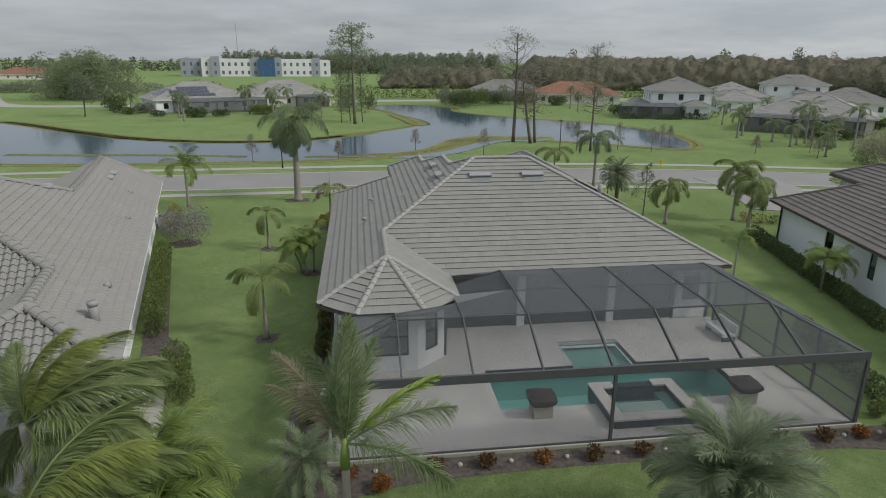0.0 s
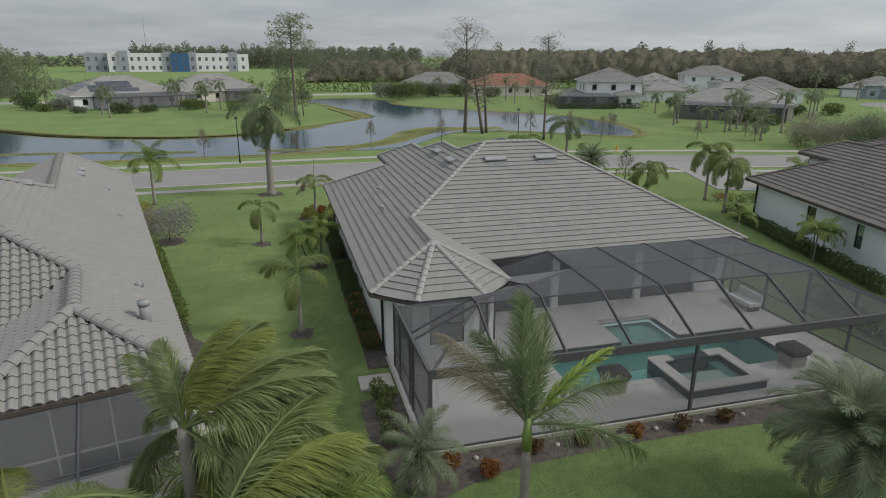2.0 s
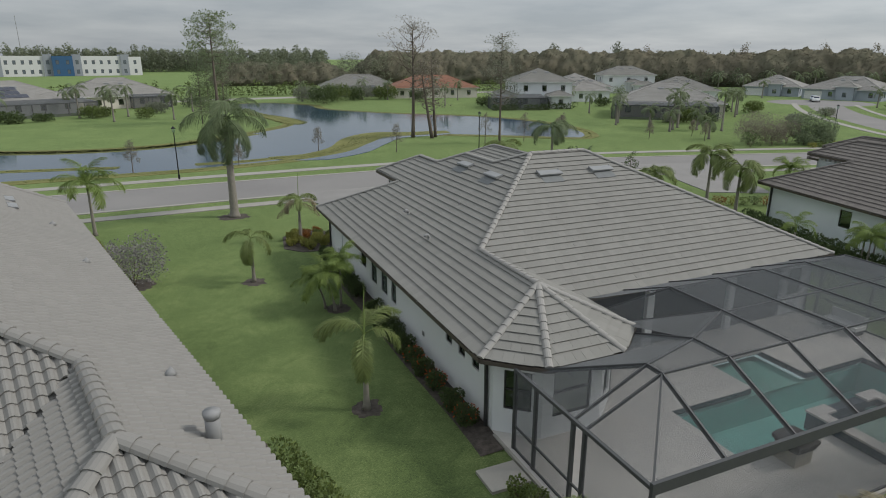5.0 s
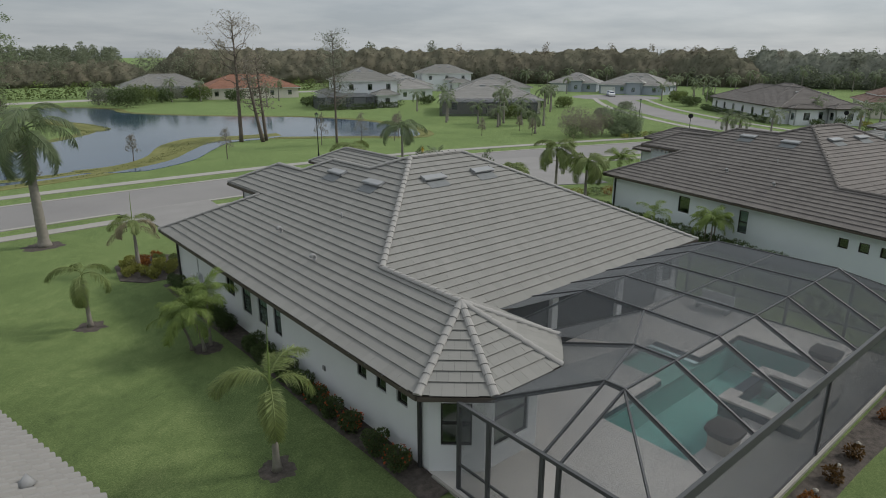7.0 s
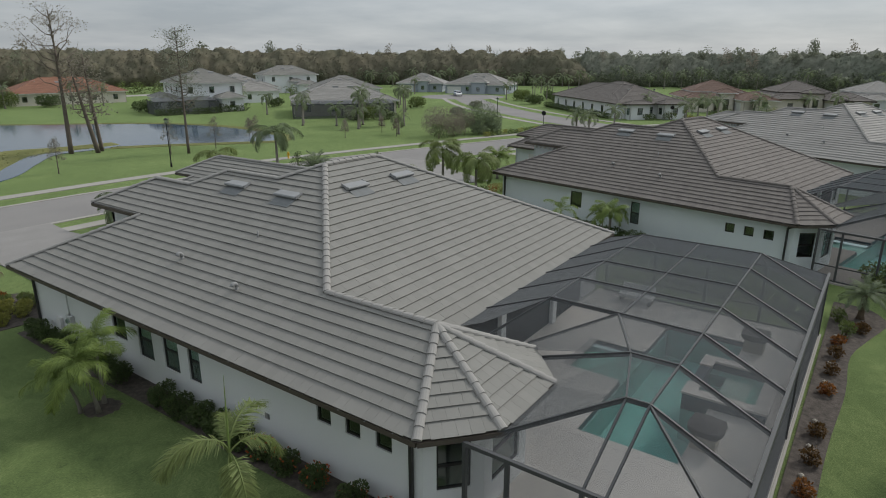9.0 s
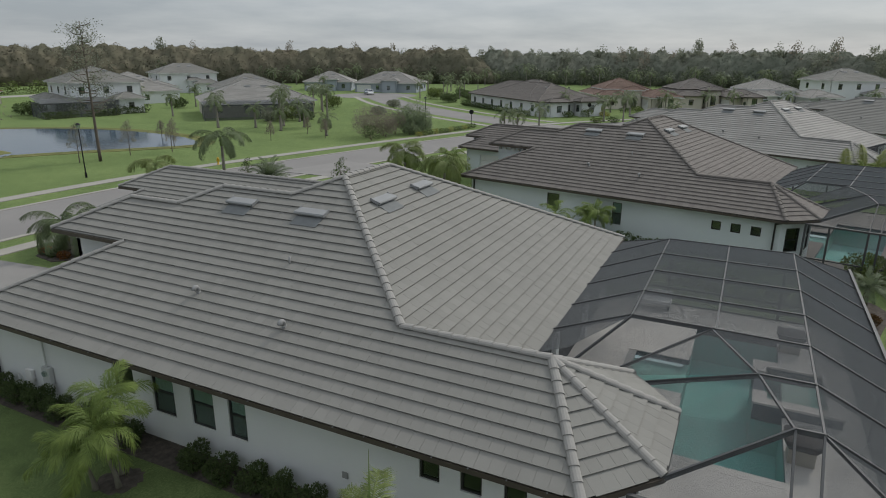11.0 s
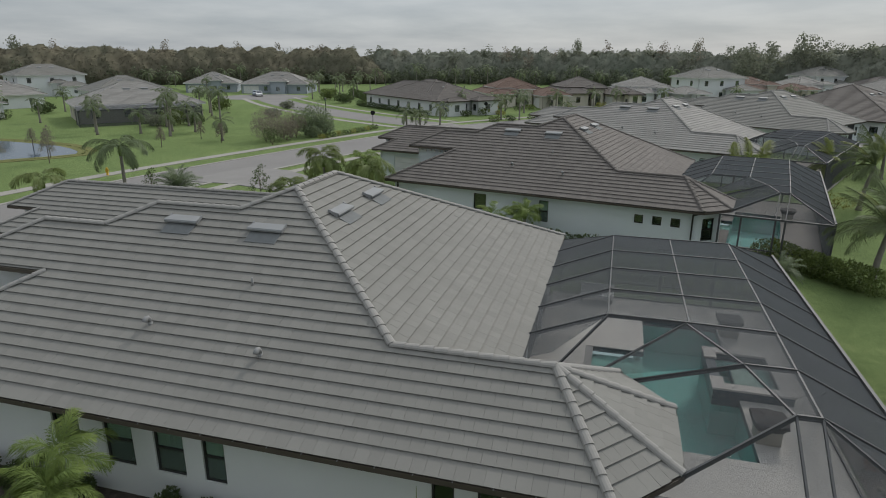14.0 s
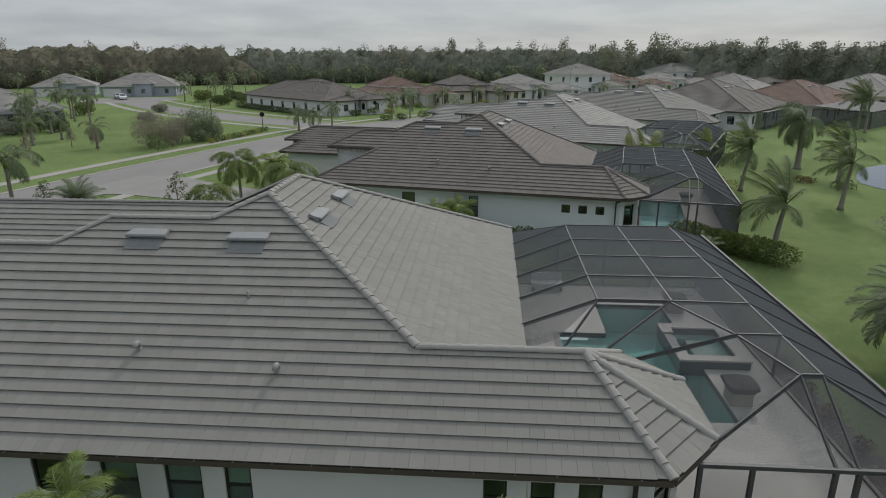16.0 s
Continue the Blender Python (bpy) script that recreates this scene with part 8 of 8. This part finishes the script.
hedge("hedge", [(30.4, 42.3), (28.9, 36.0), (27.7, 30.5), (26.5, 25.6)], 0.8, 1.0, M["shrub"], "dark clipped hedge along the neighbouring wall", seed=6)
hedge("hedge", [(21.0, 19.0), (21.6, 22.5), (22.3, 26)], 0.8, 0.9, M["shrub"], "low dark hedge outside the screen", seed=9)
hedge("hedge", [(23.2, 12.3), (24.6, 13.5), (26.4, 15.4), (28.5, 16.3)], 2.5, 1.25, M["hedge"], "thick dark hedge at the end of the neighbouring screen", leaf=0.15, density=1800, seed=10)
bush(-11.2, 45.4, 1.9, 1.9, 2.9, M["silver"], "large silvery grey flowering shrub on the lawn", leaf=0.13, count=3000, seed=5)
mulch_ring(-11.2, 45.4, 1.4, 9)
for i, (x, y, r_, h_) in enumerate(((66.6, 73.6, 1.7, 2.6), (68.6, 74.4, 1.9, 3.6), (70.6, 73.0, 1.8, 3.2), (69.2, 71.8, 1.5, 2.2), (72.2, 71.9, 1.4, 2.6))):
    bush(x, y, r_ * 1.3, r_ * 1.2, h_ * 1.35, M["forest_brown"], "half-bare brown shrub in the corner thicket", group="corner thicket", leaf=0.17, count=1900, seed=6 + i)
for i, (x, y, r_, h_) in enumerate(((74.2, 71.4, 1.6, 4.2), (75.8, 70.6, 1.8, 4.6), (77.4, 70.0, 1.5, 3.4), (76.0, 69.0, 1.3, 2.2), (73.4, 70.0, 1.2, 1.8))):
    bush(x, y, r_ * 1.3, r_ * 1.1, h_ * 1.1, M["date"], "grey-green spiky shrub in the corner thicket", group="corner thicket", leaf=0.22, count=1500, seed=16 + i)
bush(64.6, 71.4, 1.5, 1.5, 2.3, M["shrub"], "round dark shrub by the corner bed", leaf=0.16, count=900, seed=8)
for i in range(12):
    bush(72 + i * 1.35, 67.6 - i * 0.22, 0.7, 0.6, 0.8, M[("yellowshrub", "hedge", "shrub")[i % 3]], "low mixed shrub in the corner bed", group="corner shrubs", leaf=0.15, count=200, seed=120 + i)
for i, (x, y, rx, h) in enumerate(((66, 152, 3, 2.6), (71, 147, 2.6, 2.2), (78, 141, 2.6, 2.0), (93, 141, 2.2, 2.2), (52, 190, 4, 4), (46, 195, 4, 4), (60, 184, 3, 3), (82, 101, 2.4, 2.6), (79.5, 102.6, 2.0, 2.0), (84.6, 98.4, 1.8, 1.8), (90, 122, 2.5, 2), (97, 118, 2.5, 2.4), (104, 114, 2.5, 2.2), (112, 112, 2.5, 2.6), (-50, 162, 2.5, 2.5), (-35, 150, 2.5, 2.2),
                                   (-22, 156, 2.5, 2.5), (-10, 164, 2.5, 2.4), (-60, 172, 3, 3.5), (-20, 160, 2, 2), (100, 92, 2, 1.6), (140, 95, 3, 2.5), (150, 104, 3, 3), (120, 100, 2, 1.6), (30, 175, 4, 5), (36, 184, 4, 5), (28, 186, 4, 4.5), (42, 188, 3, 4))):
    bush(x, y, rx, rx * 0.8, h, M[("shrub", "hedge", "forest")[i % 3]], "dense green shrubs before a far house", group="far shrubs", leaf=0.38, count=420, seed=150 + i)
hedge("hedge", [(148.5, 92.5), (158.0, 97.5), (170.0, 106.0)], 2.0, 2.0, M["shrub"], "tall dark hedge beyond the side street", leaf=0.4, density=90, seed=15)
yard = Matrix.Translation((80.0, 151, 0)) @ Matrix.Rotation(radians(-18), 4, "Z")
for x0, x1, y0 in ((-14.2, -8.6, -15.4), (-6.6, -1.0, -15.4), (0.8, 5.6, -12.9), (7.9, 8.9, -6.0)):
    pa, pb = yard @ Vector((x0, y0, 0)), yard @ Vector((x1, y0 + 0.3, 0))
    hedge("hedge", [(pa.x, pa.y), (pb.x, pb.y)], 1.3, 1.3, M["shrub"], "dark clipped hedge before the two-storey house", leaf=0.3, density=120, seed=16)
hedge("hedge", [(111.2, 63.4), (122.5, 75.8), (134.0, 88.5)], 1.1, 1.1, M["shrub"], "dark clipped hedge along the long white house", leaf=0.26, density=130, seed=14)
for i, (x, y, rx, h) in enumerate(((113.5, 56.0, 1.3, 1.2), (116.5, 53.0, 1.4, 1.6), (119.5, 50.0, 1.1, 1.0), (132.5, 57.0, 1.6, 1.3), (131.0, 48.0, 1.5, 1.2), (133.0, 46.0, 1.6, 1.3), (137.5, 38.5, 1.5, 1.8), (112.0, 42.0, 1.3, 1.3), (107.5, 46.0, 1.2, 1.1), (105.0, 48.5, 1.2, 1.0), (144.5, 30.5, 1.4, 1.4), (147.0, 23.0, 1.4, 1.6), (152.5, 13.5, 1.4, 1.4))):
    bush(x, y, rx, rx, h, M[("shrub", "hedge", "yellowshrub", "shrub")[i % 4]], "rounded green shrub in a front garden of the street", group="front garden shrubs", leaf=0.22, count=420, seed=350 + i)
for i in range(10):
    bush(33 + i * 0.9, 47.0 - i * 0.4, 0.6, 0.6, 0.8, M[("croton", "yellowshrub", "hedge", "shrub")[i % 4]], "mixed bright shrub in the neighbouring front bed", group="front bed shrubs", leaf=0.12, count=220, seed=180 + i)
for i, (x, y, rx, h) in enumerate(((48.4, -0.7, 1.2, 0.7), (45.9, -3.0, 1.2, 0.7), (29.8, 2.0, 1.4, 1.6), (44.0, 8.5, 1.6, 1.3), (60, 3, 2, 1.2), (52, 12, 1.5, 1.0))):
    bush(x, y, rx, rx, h, M[("croton_dark", "shrub", "silver", "yellowshrub", "shrub", "hedge")[i]], "shrub in a round bed on the back lawn", group="back lawn shrubs", leaf=0.14, count=420, seed=210 + i)

mb_ = Shape().slab([(-7.3, 21.0), (-6.2, 21.2), (-6.9, 27.8), (-8.0, 29.2), (-11.3, 42.0), (-12.3, 41.8), (-10.6, 35.0), (-8.6, 27.0)], -0.02, 0.02)
solid("planting_bed", mb_, M["mulch"], "dark mulch strip between hedge and wall", "planting bed", kind="structure")
for i, (x, y, h) in enumerate(((-35.2, 140.5, 4.6), (-24.5, 158, 5.4), (-17.6, 147, 5.2), (-6.9, 147, 4.4), (-65.3, 184, 4.0))):
    palm("simple", x, y, h, 13, "palm beside the white house across the lake", 1.0, 400 + i, shaft=0.6, r0=0.2, r1=0.12, low=-50, group="lakeside palms")

# a reed spit with a narrow channel behind it
inner = smooth_line([(3.3, 86.7), (6.1, 85.6), (12.8, 89.7), (17.9, 96.6), (22.6, 102.4), (27.5, 102.9), (34, 103.5)], 1.0)
outer = smooth_line([(2.5, 89.0), (6.8, 89.6), (11.3, 94.0), (16.0, 103.5), (21.9, 109.0), (27.8, 107.5), (34.6, 106.8)], 1.0)
solid("channel_water", Shape().slab([(x, y) for x, y in inner] + [(x + 2.0 * min(1, i / 4, (len(inner) - 1 - i) / 4), y - 1.7 * min(1, i / 4, (len(inner) - 1 - i) / 4)) for i, (x, y) in enumerate(inner)][::-1], -0.2, 0.052), M["lake"], "narrow pale water channel behind the reeds", "water", kind="structure")
solid("reed_spit", Shape().slab(inner + outer[::-1], -0.2, 0.060), M["marsh"], "olive marsh grass spit at the lake edge", "marsh", kind="structure")
mid_ = [((a[0] + b[0]) / 2, (a[1] + b[1]) / 2) for a, b in zip(inner, outer)]
reeds("reeds", mid_ + mid_[::-1][1:-1], 2.2, 14.0, 12, "olive reeds on the marsh spit")
for i, (x, y, h) in enumerate(((49.4, 15.4, 2.0), (50.2, 14.2, 2.2), (51.0, 13.0, 1.9))):
    palm("areca", x, y, h, 12, "yellow-green palm between the screened pools", 0.9, 420 + i, shaft=0.3, r0=0.06, r1=0.04, high=75, low=0, group="palms between the pools", extra=("coconut_yellow",))

for i, (x, y, rx, h) in enumerate(((-56, 163, 2.2, 2.4), (-52, 158, 1.6, 1.8), (-44, 153, 1.8, 1.4), (-30, 152, 2.0, 1.5), (-12, 152, 2.0, 2.2), (-2, 178, 2.6, 3.0), (4, 172, 2.4, 3.4))):
    bush(x, y, rx, rx * 0.8, h, M[("shrub", "hedge", "understorey")[i % 3]], "green shrubs round the white house across the lake", group="far shrubs", leaf=0.34, count=520, seed=330 + i)


# ---- drives, street furniture, small things ----
solid("driveway", Shape().slab([(1.8, 48.0), (3.6, 47.5), (8.0, 47.6), (12.9, 47.2), (12.9, 55.0), (8.8, 57.4), (8.3, 62.4), (8.6, 65.8), (1.2, 65.8), (2.6, 60.0), (2.4, 54.0)], 0, 0.056), M["paver"], "grey paver driveway before the garage", "driveway", kind="structure")
drive = Shape().slab([(36.2, 51.2), (41.2, 48.6), (44.6, 55.4), (47.2, 59.4), (47.8, 64.4), (39.0, 66.6), (39.2, 61.0), (37.2, 54.6)], 0, 0.056)
solid("driveway", drive, M["paver"], "grey paver driveway of the neighbouring house", "driveway", kind="structure")
solid("ac_pad", Shape().box(-1.45, -0.18, 22.7, 23.75, 0, 0.10), M["concrete"], "white concrete pad by the screen door", "concrete pad", kind="structure")


def street_lamp(x, y, label="black street lamp post with a lantern head"):
    t = thing("street_lamp", label, "street lamp", "street lamps", Matrix.Translation((x, y, 0)))
    part("pole", Shape().tube([(0, 0, 0), (0, 0, 0.5), (0, 0, 0.55), (0, 0, 4.7)], [0.11, 0.1, 0.06, 0.05], 10), M["poleblack"], t)
    part("lantern", Shape().tube([(0, 0, 4.7), (0, 0, 4.75), (0, 0, 5.1)], [0.06, 0.14, 0.2], 6), M["glass"], t, "clear lantern glass")
    part("cap", Shape().tube([(0, 0, 5.1), (0, 0, 5.15), (0, 0, 5.32)], [0.25, 0.24, 0.04], 6), M["poleblack"], t)
    return t


street_lamp(27.8, 81.2)
street_lamp(81.0, 71.2)
street_lamp(-8.0, 77.6)
street_lamp(128, 60)


def road_sign(x, y, h, shape_name, material, label):
    t = thing("road_sign", label, "road sign", "road signs", Matrix.Translation((x, y, 0)) @ Matrix.Rotation(radians(-60), 4, "Z"))
    part("pole", Shape().tube([(0, 0, 0), (0, 0, h)], 0.05, 8), M["poleblack"], t)
    s = Shape()
    n = {"octagon": 8, "diamond": 4}[shape_name]
    pts = [(0.40 * math.cos(2 * math.pi * (i + (0.5 if n == 8 else 0)) / n), 0.40 * math.sin(2 * math.pi * (i + (0.5 if n == 8 else 0)) / n)) for i in range(n)]
    s.v = [(p, -0.06, h - 0.35 + q) for p, q in pts] + [(p, -0.085, h - 0.35 + q) for p, q in pts]
    s.f = [tuple(range(n))[::-1], tuple(range(n, 2 * n))] + [(i, (i + 1) % n, n + (i + 1) % n, n + i) for i in range(n)]
    part("plate", s, M[material], t)
    return t


road_sign(87.0, 65.6, 3.0, "octagon", "poleblack", "black-backed stop sign on a post at the corner")
road_sign(116, 52.5, 2.8, "octagon", "poleblack", "black-backed sign on a post across the street")
road_sign(112, 49.0, 2.6, "diamond", "yellowpaint", "yellow diamond warning sign on a post")

hyd = thing("fire_hydrant", "yellow fire hydrant on the grass verge", "fire hydrant", "", Matrix.Translation((39.4, 75.4, 0)))
part("barrel", Shape().tube([(0, 0, 0), (0, 0, 0.06), (0, 0, 0.08), (0, 0, 0.6), (0, 0, 0.64), (0, 0, 0.78), (0, 0, 0.84)], [0.17, 0.17, 0.11, 0.11, 0.14, 0.1, 0.03], 12), M["yellowpaint"], hyd, smooth=True)
for a in (0, 90, 180):
    part("outlet", Shape().tube([(0, 0, 0.5), (0.2 * math.cos(radians(a)), 0.2 * math.sin(radians(a)), 0.5)], [0.055, 0.06], 8), M["yellowpaint"], hyd)


def parked_car(x, y, yaw, material, label):
    t = thing("parked_car", label, "car", "parked cars", Matrix.Translation((x, y, 0)) @ Matrix.Rotation(radians(yaw), 4, "Z"))
    s = Shape()
    prof = [(-2.25, 0.35), (-2.3, 0.8), (-1.9, 1.0), (-1.5, 1.05), (-0.9, 1.5), (0.9, 1.55), (1.9, 1.45), (2.25, 1.0), (2.3, 0.4)]
    n = len(prof)
    s.v = [(px, -0.9 if z < 1.1 else -0.72, z) for px, z in prof] + [(px, 0.9 if z < 1.1 else 0.72, z) for px, z in prof]
    s.f = [tuple(range(n)), tuple(range(2 * n - 1, n - 1, -1))] + [((i + 1) % n, i, n + i, n + (i + 1) % n) for i in range(n)]
    part("body", s, material, t)
    for sy in (-0.78, 0.78):
        part("side_window", Shape().box(-0.9, 1.7, sy - 0.06, sy + 0.06, 1.1, 1.42), M["glass"], t)
    part("windscreen", Shape().beam((-1.46, 0, 1.08), (-0.94, 0, 1.49), 1.4, 0.03, (0, 0, 1)), M["solar"], t)
    for wx in (-1.45, 1.45):
        for wy in (-0.82, 0.82):
            w = part("wheel", Shape().tube([(wx, wy - 0.1, 0.34), (wx, wy + 0.1, 0.34)], 0.34, 16), M["rubber"], t)
            part("rim", Shape().tube([(wx, wy - 0.11, 0.34), (wx, wy + 0.11, 0.34)], 0.2, 12), M["pvc"], w)
    return t


parked_car(158.5, 131.0, 35, M["carwhite"], "white car parked before the court house")
parked_car(161.5, 134.0, 35, M["stucco_grey"], "grey car parked before the court house")

# electric service on the side wall
em = thing("electric_meter", "grey electric meter box and conduit on the white wall", "electric meter", "", Matrix.Translation((-0.02, 43.6, 0)))
part("box", Shape().box(-0.16, -0.002, -0.2, 0.2, 0.75, 1.35), M["servicebox"], em)
part("dial", Shape().tube([(-0.16, 0, 1.15), (-0.24, 0, 1.15)], 0.1, 12), M["glass"], em)
part("conduit", Shape().tube([(-0.08, 0, 1.35), (-0.08, 0, 2.8)], 0.03, 8).tube([(-0.08, 0.25, 0.05), (-0.08, 0.25, 1.2), (-0.08, 0.0, 1.2)], 0.025, 8), M["servicebox"], em)
wb = thing("utility_box", "white utility box and coiled hose on the wall", "utility box", "", Matrix.Translation((-0.02, 44.7, 0)))
part("box", Shape().box(-0.12, -0.002, -0.18, 0.18, 0.55, 1.0), M["trim"], wb)
part("hose", Shape().tube([(-0.09 - 0.01 * (i % 2), 0.55 + 0.16 * math.cos(i * 0.5), 0.6 + 0.16 * math.sin(i * 0.5)) for i in range(40)], 0.014, 5), M["trim"], wb)
solid("wall_vent", Shape().box(-0.03, -0.002, -0.09, 0.09, 0.95, 1.13).box(-0.05, -0.031, -0.07, 0.07, 0.97, 1.11), M["pvc"], "small square vent on the white side wall", "wall vent", m=Matrix.Translation((-0.01, 31.4, 0)))
# outdoor sofa in the lanai
sofa = thing("outdoor_bench", "pale outdoor bench at the edge of the lanai", "bench", "", Matrix.Translation((18.2, 26.1, 0.08)) @ Matrix.Rotation(radians(-90), 4, "Z"))
part("seat", Shape().box(-0.8, 0.8, -0.35, 0.35, 0.25, 0.42), M["trim"], sofa)
for sx in (-0.7, 0.7):
    part("leg", Shape().box(sx - 0.05, sx + 0.05, -0.3, 0.3, 0, 0.249), M["bronze"], sofa)
part("back", Shape().box(-0.8, 0.8, 0.28, 0.36, 0.421, 0.8), M["trim"], sofa)
